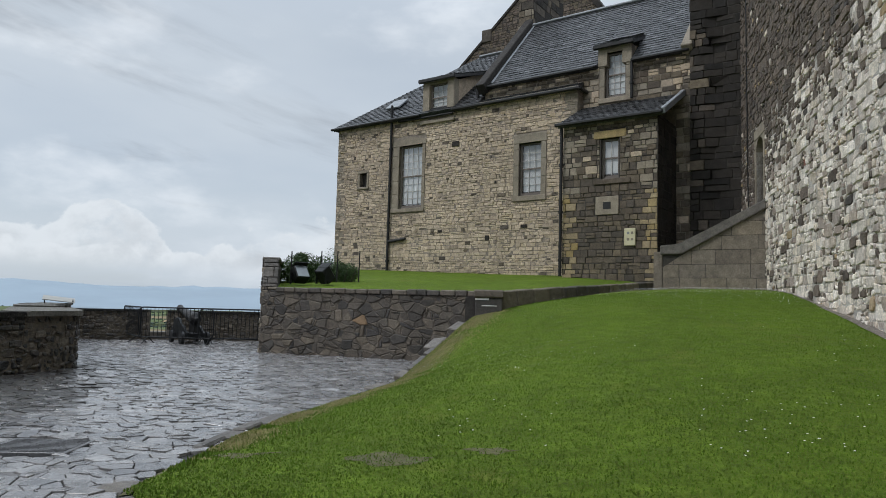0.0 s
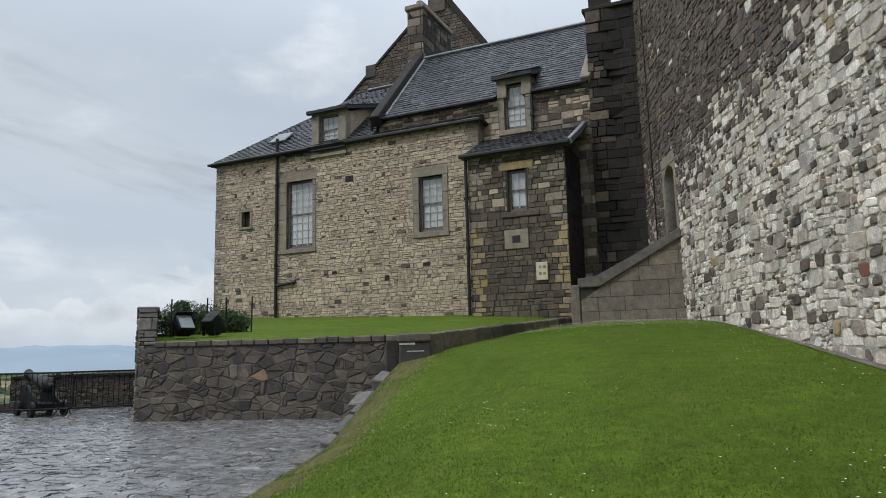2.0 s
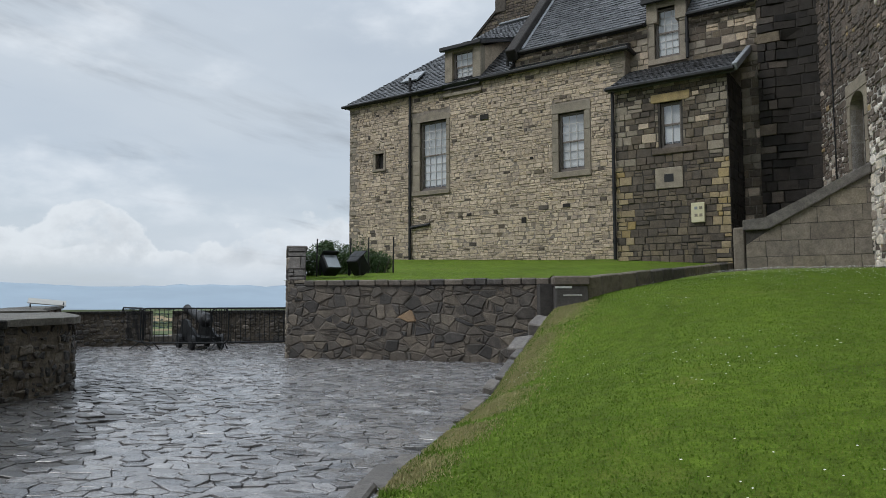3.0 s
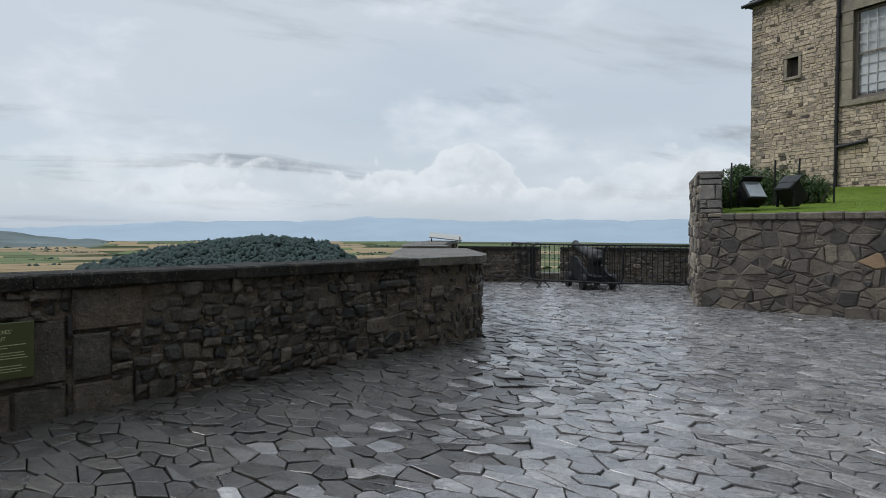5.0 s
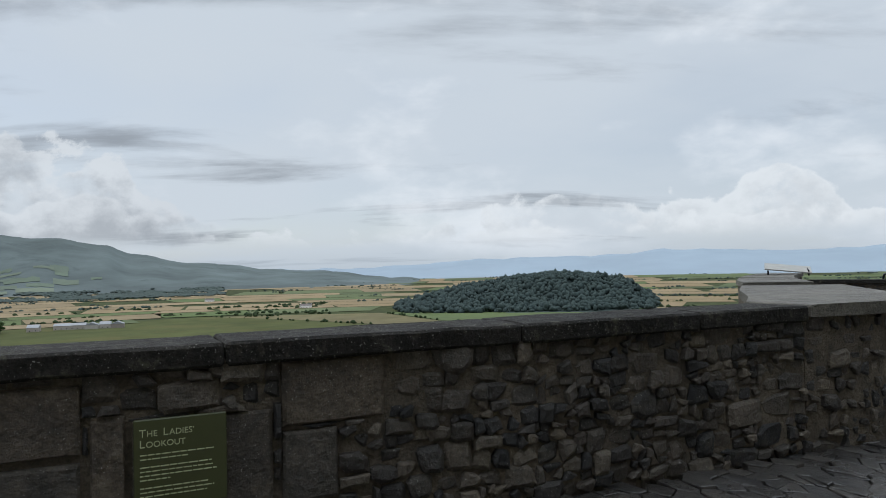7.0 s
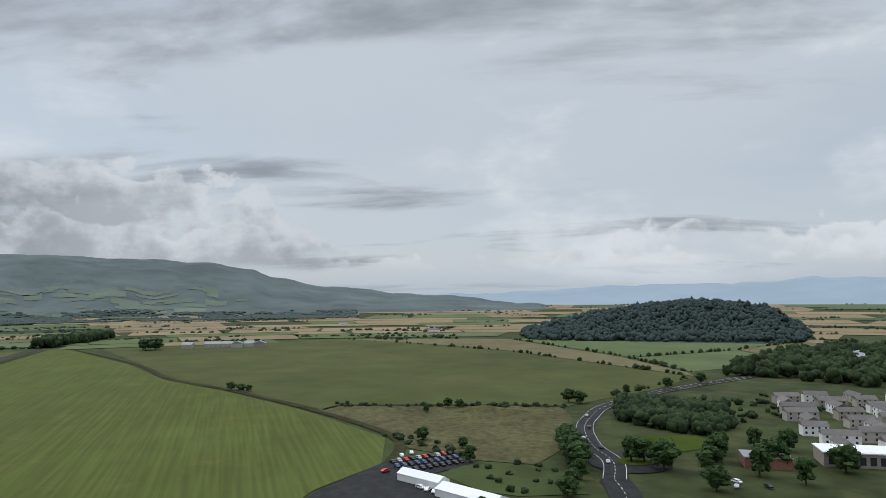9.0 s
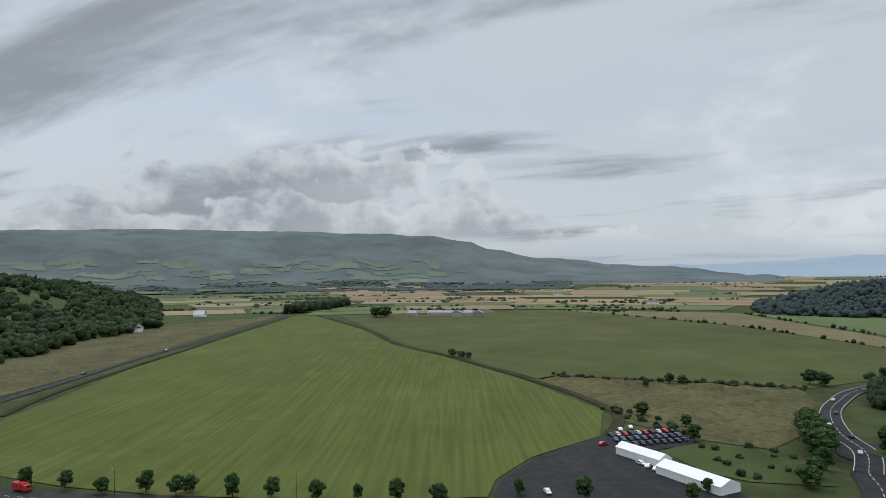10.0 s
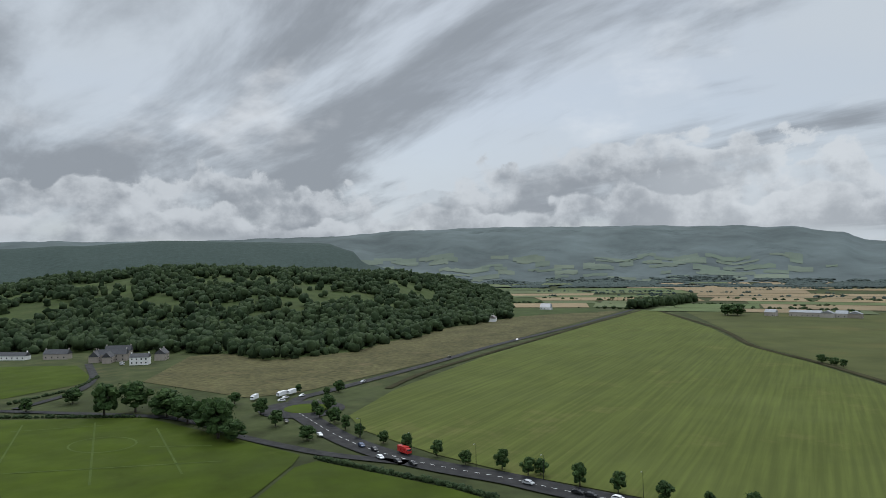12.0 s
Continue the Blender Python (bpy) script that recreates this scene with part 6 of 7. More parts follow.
# pale streaks that mowing has left along the big pasture
pt = PASTURE.node_tree
pb = pt.nodes["Principled BSDF"]
was = pb.inputs["Base Color"].links[0].from_socket
where, turn, streaks, tone, lighter = (pt.nodes.new("ShaderNode" + k) for k in ("NewGeometry", "Mapping", "TexNoise", "MapRange", "VectorMath"))
turn.inputs["Rotation"].default_value = (0, 0, radians(-10.5))
turn.inputs["Scale"].default_value = (0.012, 0.42, 0.01)
streaks.inputs["Scale"].default_value, streaks.inputs["Detail"].default_value = 1.0, 8.0
lighter.operation = "SCALE"
for k, v in enumerate((0.36, 0.68, 0.89, 1.21)):
    tone.inputs[k + 1].default_value = v
pt.links.new(where.outputs["Position"], turn.inputs["Vector"])
pt.links.new(turn.outputs[0], streaks.inputs["Vector"])
pt.links.new(streaks.outputs["Fac"], tone.inputs[0])
pt.links.new(was, lighter.inputs[0])
pt.links.new(tone.outputs[0], lighter.inputs[3])
pt.links.new(lighter.outputs[0], pb.inputs["Base Color"])

# one sheet from the castle rock out to the horizon
EDGE = [(-6.02, -13.0), (-5.9, 6.3), (-7.6, 8.0), (-8.5, 9.4), (-12.45, 15.7), (-12.3, 16.5), (-5.2, 19.75), (-5.9, 25.5), (-7.4, 27.0), (-3.0, 40.0), (22.0, 40.0), (32.0, 8.0), (22.0, -22.0), (-6.02, -22.0)]
CENTRE = (3.0, 8.0)


def edge_radius(a):
    dx, dy, best = math.cos(a), math.sin(a), 0.0
    for (xa, ya), (xb, yb) in zip(EDGE, EDGE[1:] + EDGE[:1]):
        ex, ey, fx, fy = xb - xa, yb - ya, xa - CENTRE[0], ya - CENTRE[1]
        det = dx * -ey + ex * dy
        if abs(det) < 1e-9:
            continue
        r, s = (fx * -ey + ex * fy) / det, (dx * fy - dy * fx) / det
        if r > 0 and -1e-6 <= s <= 1 + 1e-6:
            best = max(best, r)
    return best


NA = 320
gv, gf = [(CENTRE[0], CENTRE[1], -0.8)], []
falls = [(0, -0.75), (0.35, -3.5), (2.0, -14), (7, -30), (18, -48), (40, -65), (75, -75), (110, -78)]
rings = [150, 200, 260, 340, 450, 600, 800, 1050, 1400, 1800, 2300, 2900, 3600, 4300, 4900]
for k in range(NA):
    a = 2 * math.pi * k / NA
    r0 = edge_radius(a)
    for o, z in falls:
        r = r0 + o * (1 + 0.25 * noise.noise((math.cos(a) * 4, math.sin(a) * 4, o * 0.1)))
        gv.append((CENTRE[0] + r * math.cos(a), CENTRE[1] + r * math.sin(a), z))
    for r in rings:
        x, y = CENTRE[0] + r * math.cos(a), CENTRE[1] + r * math.sin(a)
        gv.append((x, y, plain_z(x, y)))
M = len(falls) + len(rings)
for k in range(NA):
    a, b = 1 + k * M, 1 + ((k + 1) % NA) * M
    gf.append((0, a, b))
    for j in range(M - 1):
        gf.append((a + j, a + j + 1, b + j + 1, b + j))
tagged(mesh_object("ground", gv, gf, MEADOW, smooth=True), "castle rock and wide rough grass plain below", "ground", kind="structure")


def field(pts, mat, label, lift=0.3):
    vs = [(x, y, plain_z(x, y) + lift) for x, y in pts]
    return tagged(mesh_object("field", vs, [tuple(range(len(vs)))], mat), label, "field", kind="structure")


field([(-1212, -243), (-903, -114), (-723, -59), (-617, -2), (-488, 54), (-384, 86), (-328, 72), (-293, 36), (-263, 19), (-244, 15), (-240, -30), (-245, -74), (-248, -100), (-258, -140), (-280, -194), (-304, -220), (-381, -240), (-557, -257), (-850, -263), (-1205, -265)], PASTURE, "large green pasture with pale mown streaks")
field([(-1190, -190), (-1225, -93), (-1282, 196), (-1072, 310), (-899, 376), (-660, 407), (-556, 422), (-497, 338), (-470, 280), (-446, 231), (-467, 188), (-484, 143), (-507, 81), (-490, 66), (-617, 9), (-723, -47), (-903, -101)], DULL_FIELD, "wide dull green grazing field")
field([(-1270, 204), (-1149, 478), (-764, 470), (-592, 440), (-562, 426), (-660, 413), (-899, 382), (-1072, 316)], DRY_STRIP, "long tan strip of cut field between two hedges")
field([(-1149, 486), (-1140, 590), (-1000, 735), (-886, 878), (-793, 672), (-757, 482)], FAR_GREEN, "green field with hedges")
field([(-747, 480), (-788, 668), (-700, 640), (-612, 520), (-594, 448)], FAR_GREEN, "small green field by the road")
field([(-800, 680), (-890, 885), (-760, 860), (-640, 660), (-705, 648)], DRY_STRIP, "tan field before the wood")
field([(-488, 58), (-507, 78), (-484, 140), (-467, 185), (-446, 226), (-403, 212), (-369, 193), (-330, 170), (-302, 140), (-320, 114), (-355, 92), (-384, 92)], RUSH, "rough brown rushy ground")
field([(-319, 114), (-300, 138), (-280, 150), (-252, 140), (-258, 112), (-270, 100), (-300, 92)], PARK_GRASS, "dark weedy grass behind the marquees")
field([(-446, -505), (-577, -430), (-1008, -410), (-1193, -296), (-490, -284), (-345, -290), (-318, -308), (-330, -420)], RUSH, "rough brown grazing beside the road")
field([(-213, -383), (-252, -316), (-240, -237), (-232, -192), (-219, -185), (-184, -172), (-100, -170), (-80, -300), (-140, -420)], BRIGHT_GREEN, "bright green playing field")
field([(-329, -600), (-362, -546), (-318, -455), (-249, -446), (-200, -520)], BRIGHT_GREEN, "bright golf green below the wood")
field([(-228, -180), (-222, -115), (-217, -95), (-150, -60), (-120, -140), (-182, -169), (-217, -182)], BRIGHT_GREEN, "green verge field below the road")
field([(-324, 68), (-336, 80), (-338, 112), (-314, 114), (-301, 88), (-277, 90), (-244, 103), (-214, 106), (-205, 30), (-244, 17), (-263, 21), (-293, 38)], ASPHALT, "dark tarmac car park", 0.36)
field([(-318, 200), (-344, 214), (-330, 250), (-306, 247), (-300, 215)], BRIGHT_GREEN, "mown green beside the junction")

# strip fields out to the far side of the plain
rnd = random.Random(301)
d = 1200.0
while d < 4300:
    step = d * rnd.uniform(0.055, 0.12)
    az = 22.0 + rnd.uniform(0, 4)
    while az < 128:
        w = rnd.uniform(3.5, 11.0)
        if 60 < az < 66 and d < 1500:
            az += 4
            continue
        tan_share = 0.66 if 40 < az < 100 else 0.35
        mat, what = (STUBBLE, "pale tan stubble field on the plain") if rnd.random() < tan_share else (FAR_GREEN, "green field on the plain")
        if rnd.random() < 0.85 and not (az > 108 and d < 1600):
            g, k = w * 0.02, step * 0.03
            q = [polar(az + g, d + k), polar(az + w - g, d + k * 2), polar(az + w - g + rnd.uniform(-1, 1), d + step - k), polar(az + g + rnd.uniform(-1, 1), d + step - k)]
            field(q, mat, what, 0.6 + d * 0.0004)
        az += w
    d += step


def strip(name, pts, width, mat, label, category="road", lift=0.5):
    vs, fs = [], []
    pts = [Vector(p) for p in pts]
    for k, p in enumerate(pts):
        d = (pts[min(k + 1, len(pts) - 1)] - pts[max(k - 1, 0)]).normalized()
        n = Vector((-d.y, d.x)) * width / 2
        for q in (p - n, p + n):
            vs.append((q.x, q.y, plain_z(q.x, q.y) + lift))
        if k:
            i = 2 * k
            fs.append((i - 2, i - 1, i + 1, i))
    return tagged(mesh_object(name, vs, fs, mat), label, category, kind="structure")


ROAD_WEST = curve_pts([(-1229, -285), (-900, -278), (-641, -283), (-491, -277), (-365, -276), (-330, -276), (-305, -262)])
ROAD_MAIN = curve_pts([(-305, -262), (-290, -238), (-264, -196), (-249, -161), (-243, -130), (-241, -100), (-237, -77), (-232, -30), (-222, 40), (-215, 110), (-235, 145), (-267, 160)])
ROAD_SOUTH = curve_pts([(-222, -420), (-250, -335), (-257, -300), (-252, -265), (-244, -239), (-239, -202), (-238, -178), (-242, -145)])
ROAD_EAST = curve_pts([(-267, 160), (-295, 176), (-328, 184), (-369, 202), (-401, 224), (-440, 261), (-488, 343), (-529, 444), (-600, 620), (-800, 900)])
ROADS = [(ROAD_WEST, 8), (ROAD_MAIN, 13), (ROAD_SOUTH, 6), (ROAD_EAST, 11)]
for line, w in ROADS:
    strip("road", line, w, ASPHALT, "grey tarmac road across the plain")
strip("road", curve_pts([(-372, -545), (-345, -500), (-326, -470), (-300, -440), (-275, -421), (-233, -405)]), 6, ASPHALT, "narrow drive to the houses", lift=0.55)
bm = bmesh.new()
for line, w in (ROADS[1], ROADS[3]):
    for a, b in zip(line[::1], line[1::1]):
        n = max(1, int((b - a).length / 9))
        for k in range(n):
            p, q = a.lerp(b, k / n), a.lerp(b, (k + 0.45) / n)
            d = (q - p).normalized()
            nn = Vector((-d.y, d.x)) * 0.16
            bm.faces.new([bm.verts.new((v.x, v.y, plain_z(v.x, v.y) + 0.6)) for v in (p - nn, q - nn, q + nn, p + nn)])
tagged(part("lane_dashes", bm, ROAD_LINE, None), "white dashed lane markings on the roads", "markings", kind="stuff")
bm = bmesh.new()
bmesh.ops.create_circle(bm, cap_ends=True, segments=28, radius=13, matrix=pose(-308, -252, PLAIN + 0.62))
tagged(part("roundabout", bm, BRIGHT_GREEN, None), "grassed roundabout island", "roundabout", kind="structure")
bm = bmesh.new()
bmesh.ops.create_circle(bm, cap_ends=True, segments=28, radius=8, matrix=pose(-291, 185, PLAIN + 0.66))
tagged(part("roundabout", bm, BRIGHT_GREEN, None), "small grassed island with two trees", "roundabout", kind="structure")
bm = bmesh.new()
bmesh.ops.create_circle(bm, cap_ends=True, segments=32, radius=19, matrix=pose(-290, 182, PLAIN + 0.47))
tagged(part("road", bm, ASPHALT, None), "tarmac round the small island", "road", kind="structure")
# white edge lines of the eastern road
for side in (-1, 1):
    line = []
    for k, p in enumerate(ROAD_EAST):
        d = (ROAD_EAST[min(k + 1, len(ROAD_EAST) - 1)] - ROAD_EAST[max(k - 1, 0)]).normalized()
        line.append((p.x - d.y * 4.9 * side, p.y + d.x * 4.9 * side))
    strip("edge_line", line, 0.25, ROAD_LINE, "white painted edge line of the road", "marking", 0.6)
bm = bmesh.new()
bmesh.ops.create_circle(bm, cap_ends=True, segments=32, radius=24, matrix=pose(-306, -254, PLAIN + 0.45))
tagged(part("road", bm, ASPHALT, None), "tarmac ring of the roundabout", "road", kind="structure")
strip("ditch", curve_pts([(-1205, -236), (-903, -107), (-723, -53), (-617, 4), (-488, 60), (-384, 91), (-328, 76)]), 6, DITCH, "dark overgrown ditch between two fields", "ditch", 0.55)
strip("ditch", curve_pts([(-1205, -268), (-850, -267), (-557, -262), (-450, -258), (-381, -246)]), 5, DITCH, "dark hedge bank beside the road", "ditch", 0.55)
strip("ditch", curve_pts([(-507, 79), (-484, 141), (-467, 186), (-446, 229)]), 5, DITCH, "dark weedy bank below the grazing field", "ditch", 0.55)
# worn marks on the playing field
PITCH_MARK = material("worn_pitch_grass", [(0.062, 0.088, 0.020)], 0.95, 0.1, 0.15, 0.0, spec=0.1)
strip("pitch_mark", [(-205 + 13 * math.cos(k * 0.2618), -285 + 16 * math.sin(k * 0.2618)) for k in range(25)], 1.0, PITCH_MARK, "worn ring in the playing field grass", "marking", 0.42)
for a, b in (((-238, -290), (-190, -215)), ((-232, -330), (-165, -235)), ((-212, -360), (-140, -260)), ((-230, -320), (-200, -350)), ((-210, -215), (-150, -290)), ((-226, -238), (-212, -262))):
    strip("pitch_mark", [a, b], 0.9, PITCH_MARK, "faint worn line in the playing field grass", "marking", 0.41)

for x, y, r, h in ((-452, 168, 16, 3.0), (-436, 182, 14, 2.6), (-410, 190, 12, 2.0), (-425, 150, 13, 1.8), (-398, 165, 10, 1.6)):
    vs, fs = [(x, y, PLAIN + h)], []
    for j in range(1, 6):
        for k in range(20):
            a, q = k * math.pi / 10, j / 5
            o = r * q * (1 + 0.3 * noise.noise((math.cos(a) * 2 + x, math.sin(a) * 2, q)))
            vs.append((x + o * 0.7 * math.cos(a), y + o * 1.5 * math.sin(a), PLAIN + h * (1 - smooth(0, 1, q)) + (0.3 if j < 5 else -0.4)))
            b = 1 + (j - 1) * 20 + k
            n = 1 + (j - 1) * 20 + (k + 1) % 20
            fs.append((0, b, n) if j == 1 else (b - 20, b, n, n - 20))
    tagged(mesh_object("mound", vs, fs, RUSH, smooth=True), "low grassy earth mound in the rushes", "mound", kind="structure")

# ---- trees and woods ----


def clump(seed, sub=1):
    """One lumpy leaf mass of radius 1."""
    bm = bmesh.new()
    bmesh.ops.create_icosphere(bm, subdivisions=sub, radius=1.0)
    for v in bm.verts:
        v.co *= 0.8 + 0.55 * noise.noise(v.co * 1.8 + Vector((seed * 3.1, 0, 0)))
    vs = np.array([v.co[:] for v in bm.verts])
    fs = [tuple(v.index for v in f.verts) for f in bm.faces]
    bm.free()
    return vs, fs


CLUMPS = [clump(k, 2) for k in range(5)]
SMALL_CLUMPS = [clump(k + 9, 1) for k in range(6)]


def crowd(name, spots, mat, label, small=True, parent=None, category="wood", kind="stuff", bushy=0):
    """Many leaf masses in one mesh: (x, y, z, rx, rz)."""
    rnd = random.Random(len(spots))
    V, F, k = [], [], 0
    if bushy:
        spots = [(x + rx * rnd.uniform(-0.5, 0.5), y + rx * rnd.uniform(-0.5, 0.5), z + rz * rnd.uniform(-0.4, 0.45), rx * rnd.uniform(0.6, 0.95), rz * rnd.uniform(0.5, 0.85)) for x, y, z, rx, rz in spots for _ in range(bushy)]
    for x, y, z, rx, rz in spots:
        vs, fs = (SMALL_CLUMPS if small else CLUMPS)[rnd.randrange(5)]
        a = rnd.uniform(0, 6.28)
        c, s = math.cos(a), math.sin(a)
        q = np.column_stack(((vs[:, 0] * c - vs[:, 1] * s) * rx + x, (vs[:, 0] * s + vs[:, 1] * c) * rx + y, vs[:, 2] * rz + z))
        V.append(q)
        F.extend(tuple(i + k for i in f) for f in fs)
        k += len(vs)
    ob = mesh_object(name, np.concatenate(V).tolist(), F, mat, parent, smooth=bool(bushy))
    return tagged(ob, label, category, kind=kind) if kind else ob


def tree_model(seed, tall, wide):
    """Tapered trunk, limbs and a crown of many small leaf clumps with gaps."""
    t = thing("tree", pose(0, 0, -500), "broad green roadside tree in leaf", "tree", "trees on the plain")
    rnd = random.Random(seed)
    bm = bmesh.new()
    add_tube(bm, (0, 0, 0), (0, 0, tall * 0.55), tall * 0.032, tall * 0.015, 7)
    for k in range(5):
        a = k * 1.3 + rnd.random()
        add_tube(bm, (0, 0, tall * (0.25 + 0.06 * k)), (wide * 0.6 * math.cos(a), wide * 0.6 * math.sin(a), tall * (0.5 + 0.07 * k)), tall * 0.012, tall * 0.004, 5)
    part("trunk", bm, BARK, t)
    spots = []
    for _ in range(34):
        a, e = rnd.uniform(0, 6.28), rnd.uniform(-0.75, 1.0)
        r = wide * math.sqrt(max(0.08, 1 - e * e)) * rnd.uniform(0.3, 1.0)
        spots.append((r * math.cos(a), r * math.sin(a), tall * 0.54 + e * tall * 0.38, wide * rnd.uniform(0.28, 0.48), tall * rnd.uniform(0.1, 0.17)))
    ob = crowd("crown", spots, TREE_LEAF, "", False, t, kind="")
    vs, fs = leafy(1500, seed, [(x, y, z, rx * 1.15) for x, y, z, rx, rz in spots], wide * 0.14)
    tagged(mesh_object("leaf_spray", vs, fs, TREE_LEAF, t), kind="stuff")
    return t


MODELS = [tree_model(k, 8.0, w) for k, w in enumerate((3.0, 3.5, 2.6))]


def tree(x, y, h, k=0, wide=1.0, label="broad green roadside tree in leaf"):
    m = pose(x, y, plain_z(x, y) + 0.2, 0, 0, (x * 37 + y * 17) % 360) @ Matrix.Diagonal((h / 8 * wide, h / 8 * wide, h / 8, 1))
    c = copy_thing(MODELS[k % 3], Matrix())
    c.matrix_world = m
    return tagged(c, label)


for k, (x, y) in enumerate([(-345, -290), (-358, -268), (-338, -262), (-322, -250), (-312, -240), (-300, -240), (-293, -231), (-286, -216), (-277, -202), (-268, -187), (-264, -171), (-257, -154), (-256, -139), (-251, -123), (-251, -107), (-248, -95), (-251, -91), (-245, -74), (-244, -60), (-243, -44), (-242, -30), (-240, -16), (-238, -2), (-246, 26), (-240, 48)]):
    tree(x, y, 5.5 + (k * 37 % 10) * 0.32, k, 1.0, "small round roadside tree by the pasture")
for k, (x, y, h) in enumerate([(-259, -391, 9), (-244, -340, 18), (-259, -334, 17), (-258, -307, 15), (-256, -296, 12), (-252, -284, 14), (-246, -262, 16), (-237, -246, 19), (-242, -252, 15), (-236, -236, 10), (-285, -265, 9), (-268, -239, 8), (-253, -206, 7), (-232, -392, 8), (-300, -300, 7), (-262, -318, 10)]):
    tree(x, y, h, k + 1, 1.25, "tall broad-leaved tree beside the playing field")
for k, (x, y, h) in enumerate([(-345, 177, 9), (-338, 174, 10), (-330, 171, 11), (-322, 167, 12), (-313, 163, 13), (-305, 160, 12), (-297, 157, 13), (-288, 154, 12), (-272, 146, 9), (-262, 138, 8), (-252, 130, 8), (-292, 184, 12), (-289, 189, 11), (-275, 190, 13), (-291, 234, 11), (-280, 222, 12), (-263, 240, 13), (-252, 222, 12), (-262, 205, 12), (-240, 190, 10), (-298, 260, 10), (-285, 270, 11), (-245, 262, 12), (-235, 230, 11), (-462, 240, 10), (-455, 246, 9), (-480, 300, 8), (-500, 352, 9), (-520, 400, 9), (-316, 112, 8), (-345, 118, 6), (-372, 104, 7), (-455, 130, 6), (-470, 150, 7), (-468, 158, 6), (-247, 92, 5), (-238, 84, 6)]):
    tree(x, y, h, k, 1.2, "dark leafy tree by the car parks")
for k, (x, y, h) in enumerate([(-1120, -118, 17), (-1132, -106, 18), (-1140, -124, 16), (-620, 4, 7), (-612, 12, 6), (-604, 18, 6)]):
    tree(x, y, h, k, 1.5, "round tree standing in the fields")
for m in MODELS:
    for o in (*m.children_recursive, m):
        bpy.data.objects.remove(o)

rnd = random.Random(311)
spots = []
# hedgerows and shelter belts between the far fields
far_spots = []
for _ in range(260):
    az, d = rnd.uniform(20, 112), 1220 * (4000 / 1220) ** rnd.random()
    if 44 < az < 67 and d < 1800:
        continue
    n, slope = rnd.randrange(3, 16), rnd.uniform(-1, 1)
    for k in range(n):
        x, y = polar(az + k * (rnd.uniform(6, 13) / d) * 57.3, d + slope * 6 * k)
        r = rnd.uniform(1.6, 4.2) * (1 + d / 9000)
        (spots if d < 1700 else far_spots).append((x, y, plain_z(x, y) + r * 0.5, r * 1.5, r))
crowd("far_hedgerows", far_spots, FAR_WOOD, "lines of far hedgerow trees on the plain, paled with haze")
# hedge along the green fields
for (xa, ya), (xb, yb), n in (((-560, 424), (-899, 379), 46), ((-899, 379), (-1282, 200), 34), ((-592, 444), (-764, 476), 30), ((-764, 476), (-1149, 482), 40), ((-752, 480), (-793, 670), 34), ((-793, 670), (-886, 878), 26), ((-470, 278), (-556, 420), 22)):
    for k in range(n):
        if rnd.random() < 0.7:
            s = rnd.random()
            x, y, r = xa + (xb - xa) * s + rnd.uniform(-3, 3), ya + (yb - ya) * s + rnd.uniform(-3, 3), rnd.uniform(1.2, 3.6)
            spots.append((x, y, PLAIN + r * 0.7, r * 1.2, r))
crowd("hedgerow_trees", spots, WOOD_LEAF, "dark hedgerow trees between far fields")
# copse by the road's far end
spots = []
for _ in range(120):
    s = rnd.random()
    x, y, r = -1240 - 240 * s + rnd.uniform(-18, 18), -285 + 55 * s + rnd.uniform(-14, 14), rnd.uniform(6, 10)
    spots.append((x, y, PLAIN + 9, r, 10))
crowd("copse", spots, WOOD_LEAF, "dark copse of trees at the road", small=False, category="copse", bushy=3)
# low scrub round the rushes and along the roads
spots = []
for _ in range(170):
    q = rnd.random()
    if q < 0.45:      # bushes on the waste ground beyond the junction
        x, y, r = rnd.uniform(-440, -350), rnd.uniform(290, 420), rnd.uniform(1.2, 3.0)
        if y - 200 < (-x - 330) * 1.1:
            continue
    elif q < 0.52:    # weeds behind the marquees
        x, y, r = rnd.uniform(-310, -262), rnd.uniform(108, 142), rnd.uniform(0.8, 2.0)
    elif q < 0.85:    # bank below the grazing field
        s = rnd.random()
        x, y, r = -507 + 61 * s + rnd.gauss(0, 3), 79 + 150 * s + rnd.gauss(0, 3), rnd.uniform(1.0, 2.4)
    else:
        s = rnd.random()
        x, y, r = -389 + 61 * s + rnd.gauss(0, 3), 92 + 18 * s + rnd.gauss(0, 4), rnd.uniform(1.0, 2.2)
    spots.append((x, y, PLAIN + r * 0.6, r * 1.15, r))
# young wood inside the bend of the road
while len(spots) < 430:
    u, v = rnd.random(), rnd.random()
    x, y = -385 - 60 * u + (68 - 4 * u) * v, 234 + 40 * u + (24 + 20 * u) * v
    r = rnd.uniform(3.0, 5.5)
    spots.append((x, y, PLAIN + r * 0.9, r, r * 1.15))
# broad belt of old trees behind the estate
for _ in range(420):
    s, w = rnd.random(), rnd.random()
    x, y, r = -556 + 124 * s - 330 * w * (0.4 + 0.6 * s), 457 + 60 * s + 520 * w * (0.35 + 0.65 * s), rnd.uniform(4.5, 8.5)
    spots.append((x, y, PLAIN + r * 0.9, r, r * 1.1))
